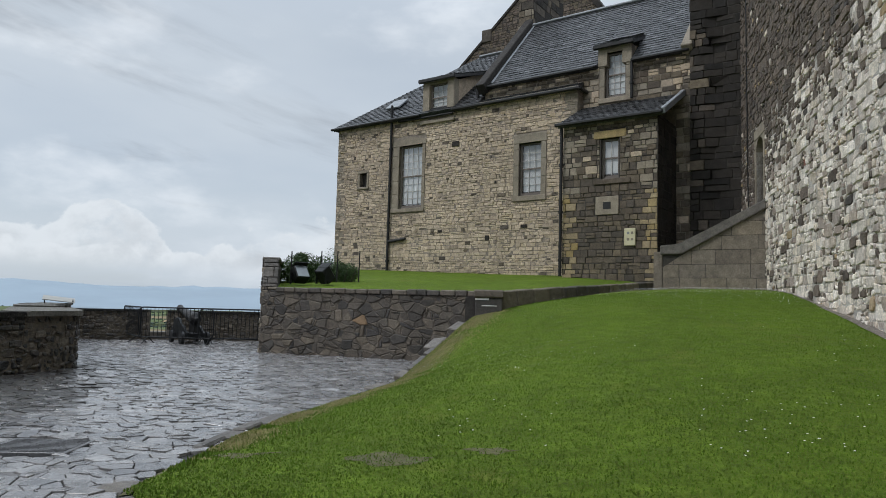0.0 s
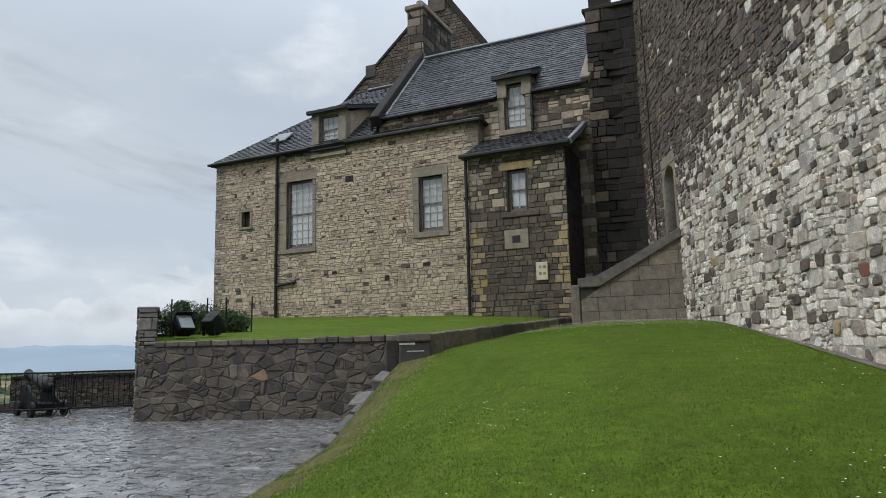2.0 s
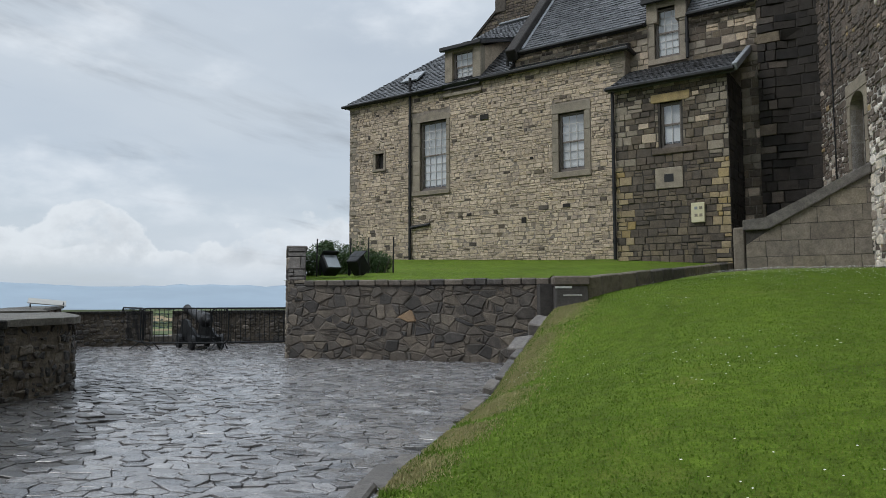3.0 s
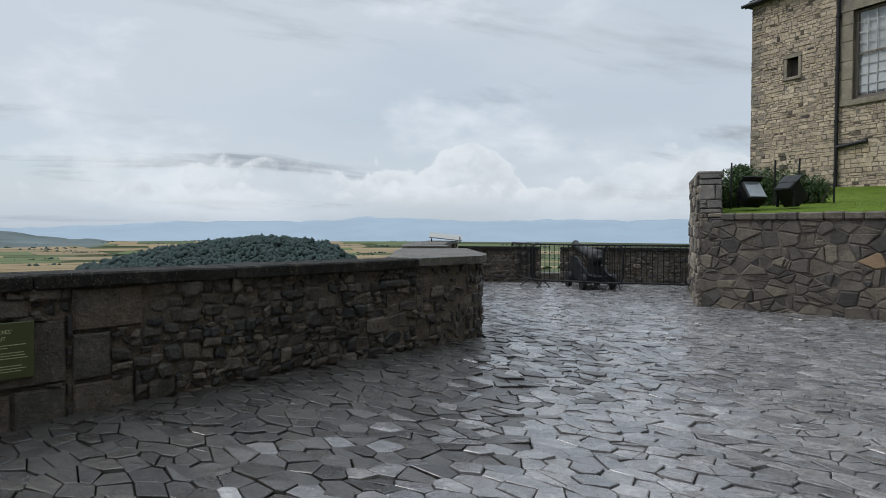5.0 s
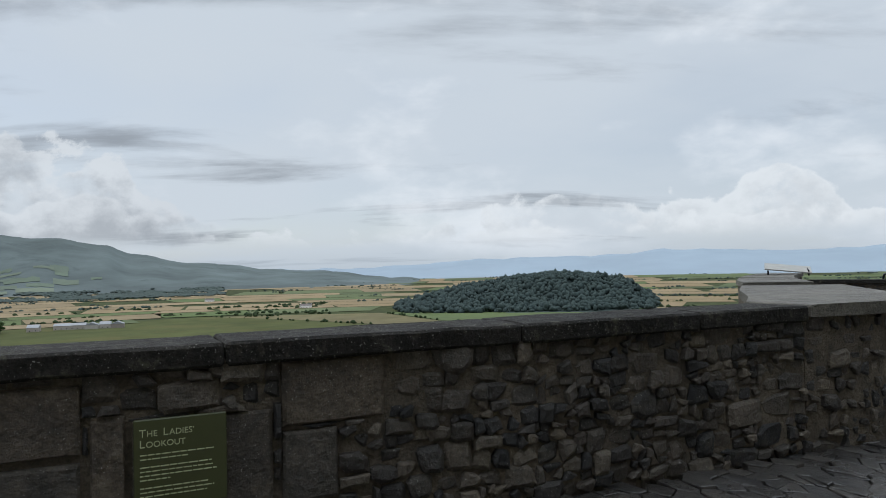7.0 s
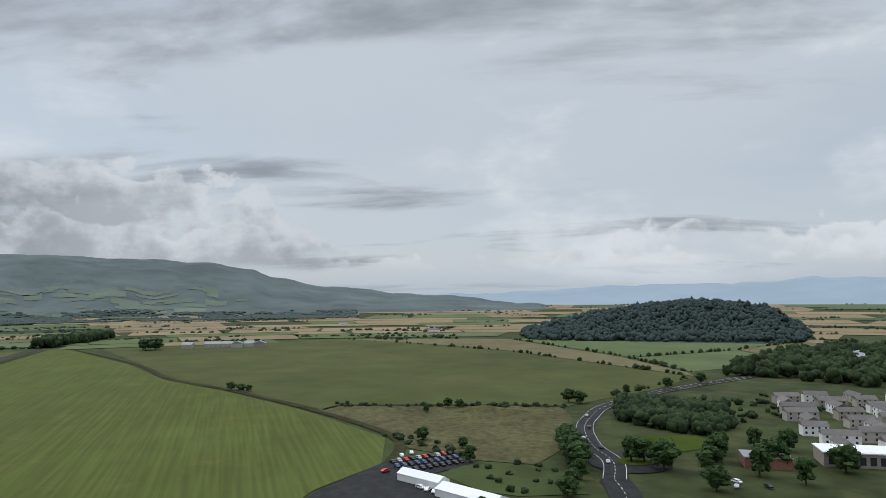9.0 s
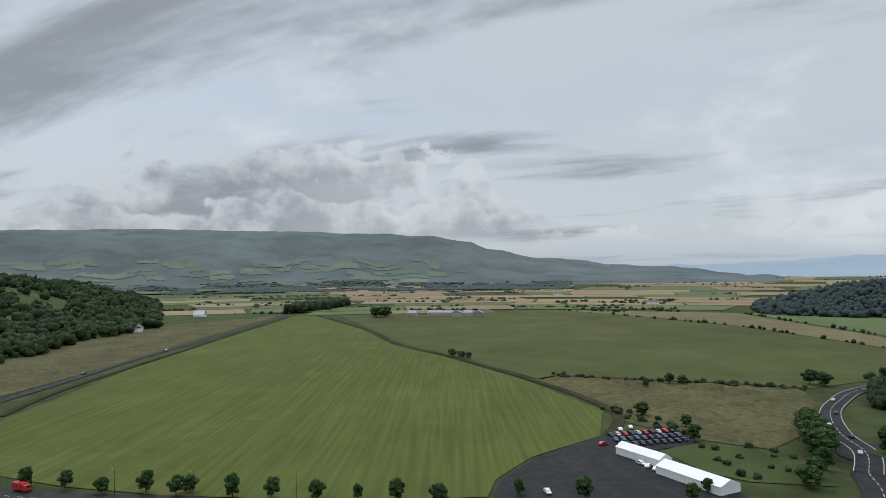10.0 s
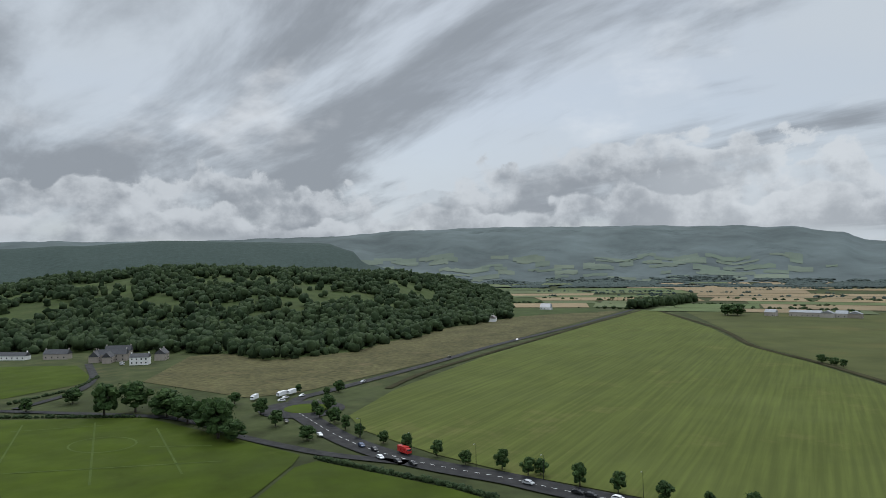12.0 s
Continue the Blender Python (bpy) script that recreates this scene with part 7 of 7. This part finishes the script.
# hedges by the playing field
for (xa, ya), (xb, yb), n in (((-231, -183), (-224, -115), 60), ((-224, -115), (-219, -95), 22), ((-216, -390), (-252, -320), 40), ((-330, -470), (-290, -436), 24), ((-290, -436), (-240, -424), 24)):
    for k in range(n):
        s, r = (k + rnd.random()) / n, rnd.uniform(0.9, 1.5)
        spots.append((xa + (xb - xa) * s, ya + (yb - ya) * s, PLAIN + r * 0.6, r * 1.1, r))
crowd("scrub_wood", spots, WOOD_LEAF, "dark scrub and trees beside the road", small=False, category="scrub", bushy=4)

# wooded crag rising from the plain
CRAG_TOP = [(44.5, -3.2), (45.4, -2.4), (47.5, -1.16), (50.0, -0.8), (52.9, -0.62), (55.5, -0.9), (60.1, -1.55), (63.0, -2.2), (65.4, -2.78), (67.0, -3.0)]


def crag_z(az, d):
    el = interp(CRAG_TOP, az)
    top = 1.3 + 1420 * math.tan(radians(el)) - 6
    s = smooth(1160, 1400, d) * smooth(1900, 1450, d)
    return PLAIN + max(0.0, top - PLAIN) * s


vs, fs = [], []
for j in range(25):
    for i in range(13):
        az, d = 44 + 23.5 * j / 24, 1120 + 800 * i / 12
        x, y = polar(az, d)
        vs.append((x, y, crag_z(az, d) + (0.5 if crag_z(az, d) > PLAIN + 1.5 else -4)))
for j in range(24):
    for i in range(12):
        k = j * 13 + i
        fs.append((k, k + 13, k + 14, k + 1))
tagged(mesh_object("wooded_hill", vs, fs, CRAG_WOOD, smooth=True), "long low hill under woodland, haze in its colour", "hill", kind="structure")
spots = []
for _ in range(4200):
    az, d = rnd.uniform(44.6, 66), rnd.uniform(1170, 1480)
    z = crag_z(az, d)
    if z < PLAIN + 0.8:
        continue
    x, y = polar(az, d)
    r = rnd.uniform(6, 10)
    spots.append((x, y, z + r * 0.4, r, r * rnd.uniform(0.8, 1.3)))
crowd("hill_trees", spots, CRAG_WOOD, "dense trees covering the low hill, haze in their colour", bushy=1)

# golf-course hill with woods and clearings
PARK_FRONT = [(108, 1120), (113, 1040), (117, 930), (122, 760), (127, 650), (133, 620), (137, 690), (146, 760), (152, 790), (160, 800)]
PARK_TOP = [(108, -4.2), (112, -3.6), (113.5, -2.6), (115.6, -1.9), (119, -1.1), (123, -0.75), (130, -0.45), (141, -0.15), (147, -0.6), (152, -1.3), (160, -1.2)]


def park_z(az, d):
    f = interp(PARK_FRONT, az)
    crest = f + 620
    top = 1.3 + crest * math.tan(radians(interp(PARK_TOP, az)))
    return PLAIN + max(0.0, top - PLAIN) * smooth(-20, 620, d - f) ** 0.8 * smooth(1500, 700, d - f)


vs, fs = [], []
for j in range(41):
    az = 106 + 54 * j / 40
    for i in range(19):
        d = interp(PARK_FRONT, az) - 30 + 1500 * i / 18
        x, y = polar(az, d)
        vs.append((x, y, park_z(az, d) + (0.4 if i else -2)))
for j in range(40):
    for i in range(18):
        k = j * 19 + i
        fs.append((k, k + 19, k + 20, k + 1))
tagged(mesh_object("park_hill", vs, fs, PARK_GRASS, smooth=True), "green golf-course hill with wooded flanks", "hill", kind="structure")
spots = []
while len(spots) < 3900:
    az, o = rnd.uniform(113.2, 158), rnd.uniform(-8, 700)
    d = interp(PARK_FRONT, az) + o
    x, y = polar(az, d)
    belt = o < 165 + 60 * noise.noise((az * 0.3, 0, 1)) or az < 119
    open_ = noise.noise((x * 0.0095, y * 0.0095, 3)) + 0.4 * noise.noise((x * 0.03, y * 0.03, 5))
    if not belt and open_ < (0.02 if o < 480 else -0.3) and rnd.random() > 0.07:
        continue
    r = rnd.uniform(5.0, 9.0)
    spots.append((x, y, park_z(az, d) + r * 0.75, r, r * rnd.uniform(0.9, 1.35)))
crowd("park_wood", spots, WOOD_LEAF, "dark deciduous woods on the golf-course hill", small=False, bushy=2)

# ---- hills round the plain ----
LONG_HILL = [(60, -1.4), (66, -0.5), (74, 0.05), (82.5, 0.8), (86.5, 1.55), (88.7, 2.25), (91.5, 2.7), (96, 2.95), (104, 3.17), (113, 3.28), (121.7, 3.1), (129, 2.6), (139.8, 2.3), (146, 2.2), (175, 2.0)]
MID_HILL = [(120, -1.0), (125.0, 0.2), (126.5, 1.5), (128.5, 2.1), (134, 2.2), (140.6, 2.32), (147, 1.9), (152, 1.65), (175, 1.6)]
BLUE_LINE = [(-20, 0.9), (20, 0.95), (25.7, 0.9), (27.8, 1.05), (31, 0.85), (35.3, 0.8), (40, 1.0), (43.8, 1.12), (48.3, 0.78), (54.9, 0.72), (60, 0.62), (64.7, 0.3), (70, 0.1), (80, 0.1)]


def hill(name, table, a0, a1, near, crest, mat, label, rough, steps=90, seed=0, n=12):
    vs, fs = [], []
    for j in range(steps + 1):
        az = a0 + (a1 - a0) * j / steps
        el = interp(table, az) + rough * noise.noise((az * 0.55, seed, 0)) + rough * 0.5 * noise.noise((az * 1.9, seed, 2))
        top = 1.3 + crest * math.tan(radians(el))
        for i in range(n + 2):
            if i <= n:
                s = i / n
                d = near + (crest - near) * s
                x, y = polar(az, d)
                b = plain_z(x, y) - 2
                prof = smooth(0, 1, s) * 0.55 + s * 0.45 + 0.10 * math.sin(s * 3.1416) * noise.noise((az * 0.35, s * 3, seed + 5))
                z = b + max(0.0, top - b) * prof
            else:
                x, y = polar(az, crest + 350)
                z = plain_z(x, y) - 60
            vs.append((x, y, z))
    for j in range(steps):
        for i in range(n + 1):
            k = j * (n + 2) + i
            fs.append((k, k + n + 2, k + n + 3, k + 1))
    return tagged(mesh_object(name, vs, fs, mat, smooth=True), label, "hill", kind="structure")


hill("long_hill", LONG_HILL, 58, 178, 2700, 4300, HILL_SIDE, "long moorland hill beyond the plain, haze in its grey-green", 0.10, 360, n=40)
hill("mid_hill", MID_HILL, 119, 178, 1750, 2500, FAR_WOOD, "wooded ridge behind the golf course, haze in its colour", 0.07, seed=3)
# Foot drawn near, so the far plain takes the haze blue too.
hill("blue_hills", BLUE_LINE, -25, 82, 3500, 4720, HAZED_HILL, "far mountains on the horizon, haze painted as blue", 0.16, 150, seed=7)


def flank_z(az, d):
    """Height of the long hill's flank."""
    el = interp(LONG_HILL, az) + 0.10 * noise.noise((az * 0.55, 0, 0)) + 0.05 * noise.noise((az * 1.9, 0, 2))
    x, y = polar(az, d)
    b = plain_z(x, y) - 2
    s = max(0.0, (d - 2700) / 1600)
    prof = smooth(0, 1, s) * 0.55 + s * 0.45 + 0.10 * math.sin(s * 3.1416) * noise.noise((az * 0.35, s * 3, 5))
    return max(plain_z(x, y), b + max(0.0, 1.3 + 4300 * math.tan(radians(el)) - b) * prof)


# Flank pastures, with the haze put into their base colours.
HILL_FIELD = material("hazed_hill_pasture", [(0.122, 0.150, 0.112), (0.115, 0.138, 0.110), (0.140, 0.162, 0.122)], 0.98, 0.006, 0.15, 0.0, spec=0.02)
rnd = random.Random(341)
for k in range(100):
    az, d, w, l = rnd.uniform(88, 127), rnd.uniform(2720, 3300), rnd.uniform(0.7, 2.4), rnd.uniform(35, 100)
    vs = [(*polar(az + w * i / 5, d + l * j / 3 + 30 * noise.noise((az + i, k, j))), 0) for j in range(4) for i in range(6)]
    vs = [(x, y, flank_z(az + w * (q % 6) / 5, math.hypot(x - EYE[0], y - EYE[1])) + 1.8) for q, (x, y, _) in enumerate(vs)]
    fs = [(j * 6 + i, j * 6 + i + 1, j * 6 + i + 7, j * 6 + i + 6) for j in range(3) for i in range(5)]
    tagged(mesh_object("hill_field", vs, fs, HILL_FIELD, smooth=True), "green pasture on the hill flank, paled by haze in its colour", "field", kind="structure")
spots = []
for _ in range(26000):
    az, d = rnd.uniform(80, 128), rnd.uniform(2300, 2860)
    x, y = polar(az, d)
    if noise.noise((x * 0.0036, y * 0.0036, 2)) + 0.6 * noise.noise((x * 0.012, y * 0.012, 7)) < 0.10 - 0.28 * smooth(3100, 2500, d) + 0.35 * smooth(3100, 3700, d):
        continue
    r = rnd.uniform(6, 11)
    spots.append((x, y, flank_z(az, d) + 3, r * 1.4, r * 0.42))
spots = spots[:5000]
# Foot woods lightened towards the hill, as haze in the colour.
HAZE_WOOD = material("hazed_far_wood", [(0.066, 0.084, 0.078), (0.078, 0.096, 0.086)], 0.98, 0.01, 0.15, 0.0, spec=0.02)
crowd("hillside_woods", spots, HAZE_WOOD, "woods along the foot of the far hill, haze in their colour")
# clear fields on the hill foot
for az, d, w, l in ((119, 2250, 2.6, 160), (113, 2300, 3.0, 150), (124, 2150, 3.0, 140), (108, 2450, 2.6, 140), (96, 2500, 3.0, 120), (121.5, 1900, 3.2, 130), (116.5, 2050, 2.2, 120)):
    q = [polar(az, d), polar(az + w, d), polar(az + w * 0.9, d + l), polar(az + 0.3, d + l)]
    field(q, FAR_GREEN, "pale green field at the foot of the hill", 6.0)

# ---- buildings on the plain ----
HARL = material("white_harling", [(0.74, 0.735, 0.715)], 0.9, 0.5, 0.08, 0.0)
GREY_HARL = material("grey_brown_render", [(0.27, 0.235, 0.20), (0.34, 0.30, 0.26), (0.42, 0.39, 0.35)], 0.9, 0.5, 0.1, 0.0)
FAR_SLATE = material("dark_slate_roof", [(0.040, 0.041, 0.045), (0.055, 0.056, 0.060)], 0.75, 0.5, 0.2, 0.0)
TILE = material("grey_tile_roof", [(0.09, 0.0855, 0.081), (0.126, 0.1125, 0.1035), (0.153, 0.135, 0.126)], 0.85, 0.5, 0.15, 0.0)
SHEET = material("grey_sheet_roof", [(0.2310, 0.2415, 0.2520)], 0.6, 0.5, 0.1, 0.0)
PANE = material("dark_far_window", [(0.03, 0.033, 0.038)], 0.15, 2, 0.1, 0.0)
CANVAS = material("white_marquee_canvas", [(0.78, 0.78, 0.77)], 0.7, 0.6, 0.05, 0.0)


def cottage(name, x, y, turn, w, d, h, roof, wall, roof_mat, label, windows=3, storeys=1, category="house", chimneys=True):
    b = thing(name, pose(x, y, plain_z(x, y) + 0.3, 0, 0, turn), label, category)
    part("wall", box_bm(-w / 2, w / 2, -d / 2, d / 2, -1, h), wall, b)
    bm = bmesh.new()
    prism(bm, [(-d / 2 - 0.3, h), (d / 2 + 0.3, h), (0, h + roof)], -w / 2 - 0.3, w / 2 + 0.3)
    bmesh.ops.transform(bm, matrix=pose(0, 0, 0, 0, 0, 90), verts=bm.verts[:])
    part("roof", bm, roof_mat, b)
    for s in range(storeys):
        for k in range(windows):
            u = -w / 2 + w * (k + 0.5) / windows
            z = 1.0 + s * (h / storeys)
            for side in (-1, 1):
                part("window", box_bm(u - 0.55, u + 0.55, side * d / 2 - 0.06, side * d / 2 + 0.06, z, z + 1.25), PANE, b)
    if chimneys:
        for u in (-w / 2 + 0.6, w / 2 - 0.6):
            part("chimney", box_bm(u - 0.4, u + 0.4, -0.5, 0.5, h + roof * 0.6, h + roof + 1.0), wall, b)
    return b


cottage("white_house", -391, -503, -52, 15, 9, 6.0, 3.2, HARL, FAR_SLATE, "white harled two-storey house with slate roof", 4, 2)
cottage("stone_house_block", -394, -545, -52, 26, 9, 6.0, 4.2, GREY_HARL, FAR_SLATE, "grey stone steading houses with steep roofs", 5, 2)
cottage("stone_house_block", -384, -552, 38, 14, 8, 5.0, 4.5, GREY_HARL, FAR_SLATE, "grey stone gabled house by the wood", 3, 2)
cottage("stone_house_block", -386, -538, 38, 12, 7, 5.0, 4.2, GREY_HARL, FAR_SLATE, "small grey stone gabled wing", 2, 2, chimneys=False)
cottage("stone_house_block", -412, -560, -52, 22, 9, 6.5, 4.5, GREY_HARL, FAR_SLATE, "long stone steading range behind", 5, 2)
cottage("stone_house_block", -420, -512, 38, 15, 9, 5.5, 4.2, GREY_HARL, FAR_SLATE, "dark gabled house beside the white house", 3, 2)
cottage("stone_house_block", -383, -606, -62, 22, 9, 4.5, 4.0, GREY_HARL, FAR_SLATE, "low stone house below the wood", 4, 1)
cottage("white_cottage_row", -362, -640, -66, 30, 8, 3.4, 3.4, HARL, FAR_SLATE, "long white cottage row with grey roof", 6, 1)
cottage("farm_shed", -1150, -14, 82, 42, 22, 6, 3, GREY_HARL, SHEET, "large pale farm shed with grey roof", 6, 1, "shed", False)
for k, (dx, dy) in enumerate(((6, 22), (2, 40), (8, 56), (0, -52))):
    cottage("farm_shed", -1140 + dx, 12 + dy - 20, 82 if k % 2 else -8, 15, 18, 6, 4, GREY_HARL, SHEET, "small pale-fronted farm shed", 2, 1, "shed", False)
for k in range(5):
    cottage("long_shed", -1180 - 22 * k, -430 - 8 * k, 80, 20, 10, 4, 2, HARL, SHEET, "low white shed row by the wood edge", 3, 1, "shed", False)
for x, y, turn, w, st in ((-905, -410, 20, 26, 1), (-1010, 700, 20, 20, 1), (-1420, 420, 60, 24, 1), (-1900, 300, 80, 24, 1)):
    cottage("farmhouse", x, y, turn, w, 10, 5, 4, HARL, TILE, "white farmhouse on the plain", 4, st)
# housing estate
rnd = random.Random(331)
for r in range(8):
    for c in range(6):
        x, y = -272 - 19 * r + 7 * c + rnd.uniform(-3, 3), 290 + 13 * r + 27 * c + rnd.uniform(-4, 4)
        if x < -420 or y > 520:
            continue
        cottage("estate_house", x, y, (62 if (r + c) % 3 else -28) + rnd.uniform(-6, 6), rnd.uniform(13, 21), 7.5, rnd.uniform(4.8, 5.8), 2.4, rnd.choice((GREY_HARL, GREY_HARL, HARL)), TILE, "terraced estate house with low tiled roof", 4, 2, chimneys=False)
for k in range(7):
    cottage("white_hall", -565 - 14 * k, 650 + 12 * k, 40 + 90 * (k % 2), 30, 20, 6, 3, HARL, SHEET, "pale flat-roofed hall beyond the trees", 4, 1, "building", False)
flat = thing("school_building", pose(-252, 285, PLAIN + 0.3, 0, 0, 58), "flat white-roofed school building of brown brick", "building")
part("wall", box_bm(-22, 22, -9, 9, -1, 6), GREY_HARL, flat)
part("roof", box_bm(-22.5, 22.5, -9.5, 9.5, 6, 6.5), HARL, flat)
for k in range(10):
    part("window", box_bm(-20 + 4.2 * k, -17.4 + 4.2 * k, -9.1, -8.9, 1, 4.6), PANE, flat)
flat = thing("school_building", pose(-266, 238, PLAIN + 0.3, 0, 0, 58), "low red-brick hall with flat roof", "building")
part("wall", box_bm(-10, 10, -7, 7, -1, 4.5), BRICK, flat)
part("roof", box_bm(-10.4, 10.4, -7.4, 7.4, 4.5, 5), SHEET, flat)


def marquee(x, y, turn, l, w):
    m = thing("marquee", pose(x, y, PLAIN + 0.35, 0, 0, turn), "long white ridge marquee in the car park", "marquee", "white marquees")
    part("side", box_bm(-l / 2, l / 2, -w / 2, w / 2, 0, 3), CANVAS, m)
    bm = bmesh.new()
    prism(bm, [(-w / 2 - 0.2, 3), (w / 2 + 0.2, 3), (0, 5)], -l / 2 - 0.2, l / 2 + 0.2)
    bmesh.ops.transform(bm, matrix=pose(0, 0, 0, 0, 0, 90), verts=bm.verts[:])
    part("roof", bm, CANVAS, m)


marquee(-288, 81, 30, 24, 7)
marquee(-258, 92, 28, 30, 10)


# ---- vehicles ----
def paint(name, c):
    return material(name, [c], 0.3, 1, 0.05, 0.0)


PAINTS = [paint("silver_paint", (0.45, 0.46, 0.47)), paint("black_paint", (0.02, 0.02, 0.022)), paint("white_car_paint", (0.75, 0.75, 0.75)), paint("blue_paint", (0.06, 0.09, 0.16)), paint("red_paint", (0.45, 0.03, 0.025))]
NAMES = ["silver", "black", "white", "dark blue", "red"]
TYRE = material("tyre_rubber", [(0.02, 0.02, 0.02)], 0.8, 2, 0.1, 0.0)


def car(x, y, turn, colour, big=False, lift=0.55):
    l, w, h = (7.5, 2.4, 3.0) if big else (4.4, 1.8, 1.5)
    c = thing("truck" if big else "car", pose(x, y, plain_z(x, y) + lift, 0, 0, turn), f"{NAMES[colour]} {'box truck' if big else 'car'} on the tarmac", "truck" if big else "car", "" if big else "vehicles on the plain")
    bm = bmesh.new()
    if big:
        prism(bm, [(-l / 2, 0.5), (l / 2, 0.5), (l / 2, 1.6), (l / 2 - 0.5, 2.5), (l / 2 - 1.8, 2.5), (l / 2 - 1.9, h), (-l / 2, h)], -w / 2, w / 2)
    else:
        prism(bm, [(-l / 2, 0.3), (l / 2, 0.3), (l / 2, 0.75), (l / 2 - 0.9, 0.9), (0.75, 1.4), (-1.1, h), (-1.9, 1.0), (-l / 2, 0.9)], -w / 2, w / 2)
    bmesh.ops.bevel(bm, geom=bm.edges[:], offset=0.07, segments=1, affect="EDGES", profile=0.5)
    part("body", bm, PAINTS[colour], c)
    bm = bmesh.new()
    if big:
        add_box(bm, l / 2 - 1.0, l / 2 + 0.02, -w / 2 + 0.2, w / 2 - 0.2, 1.65, 2.3)
    else:
        prism(bm, [(1.25, 0.98), (0.72, 1.36), (-1.05, 1.42), (-1.7, 1.02)], -w / 2 - 0.015, w / 2 + 0.015)
    part("glazing", bm, PANE, c)
    for u in (-l * 0.3, l * 0.32):
        for v in (-w / 2, w / 2 - 0.2):
            bm = bmesh.new()
            add_tube(bm, (u, v, 0.32), (u, v + 0.2, 0.32), 0.32, n=12)
            part("wheel", bm, TYRE, c)


def along(line, s, side):
    k = min(int(s * (len(line) - 1)), len(line) - 2)
    f = s * (len(line) - 1) - k
    d = (line[k + 1] - line[k]).normalized()
    p = line[k].lerp(line[k + 1], f)
    return p.x - d.y * side, p.y + d.x * side, math.degrees(math.atan2(d.y, d.x))


for x, y, c, a in ((-251, -167, 1, 60), (-242, -158, 2, 60), (-240, -148, 1, 62), (-240, -141, 1, 66), (-261, -205, 2, 58), (-276, -239, 1, 58), (-238, -91, 0, 80), (-236, -72, 1, 84), (-235, -67, 1, 84), (-236, -58, 2, 84), (-254, -176, 3, 60)):
    car(x, y, a, c)
for s, side, colour in ((0.60, -2.6, 0), (0.66, 2.6, 2)):
    car(*along(ROAD_MAIN, s, side), colour)
car(-253, -153, 66, 4, True)
car(-314, -298, 20, 2, True)
car(-330, -291, 5, 2, True)
car(-338, -290, 5, 2, True)
for s, side, colour in ((0.3, 1.8, 2), (0.45, -1.8, 1), (0.62, 1.8, 0), (0.8, -1.8, 2)):
    car(*along(ROAD_WEST, s, side), colour)
for s, side, colour in ((0.1, 2.6, 0), (0.2, -2.6, 1), (0.26, 2.6, 2), (0.34, -2.6, 1), (0.45, 2.6, 0)):
    car(*along(ROAD_EAST, s, side), colour)
rnd = random.Random(341)
for k in range(30):
    u, row = (k // 3) * 3.4, k % 3
    car(-309 - 9 * row - 0.25 * u + rnd.uniform(-0.5, 0.5), 77 + u, 15 + rnd.uniform(-6, 6), (1, 3, 1, 1, 3, 0, 1, 1, 4)[k % 9], lift=0.42)
for x, y, c in ((-281, 78, 2), (-277, 80, 2), (-273, 82, 2), (-247, 36, 2), (-338, 84, 2), (-342, 90, 2), (-311, 70, 4), (-240, 200, 0), (-246, 205, 2), (-236, 212, 1), (-252, 246, 2), (-386, -520, 2), (-380, -512, 0), (-318, -280, 2), (-326, -284, 2)):
    car(x, y, rnd.uniform(0, 180), c, lift=0.4)
for k, s in enumerate((0.1, 0.2, 0.3, 0.4, 0.5, 0.6)):
    x, y, a = along(ROAD_MAIN, s, 7.0)
    lp = thing("street_lamp", pose(x, y, PLAIN + 0.3, 0, 0, a - 90), "tall grey street lamp beside the road", "street lamp", "street lamps along the road")
    bm = bmesh.new()
    add_tube(bm, (0, 0, 0), (0, 0, 9), 0.12, 0.07, 7)
    add_tube(bm, (0, 0, 9), (1.4, 0, 9.4), 0.06, 0.05, 6)
    part("pole", bm, STEEL, lp)
    part("lantern", box_bm(1.2, 2.0, -0.15, 0.15, 9.32, 9.48), SHEET, lp)
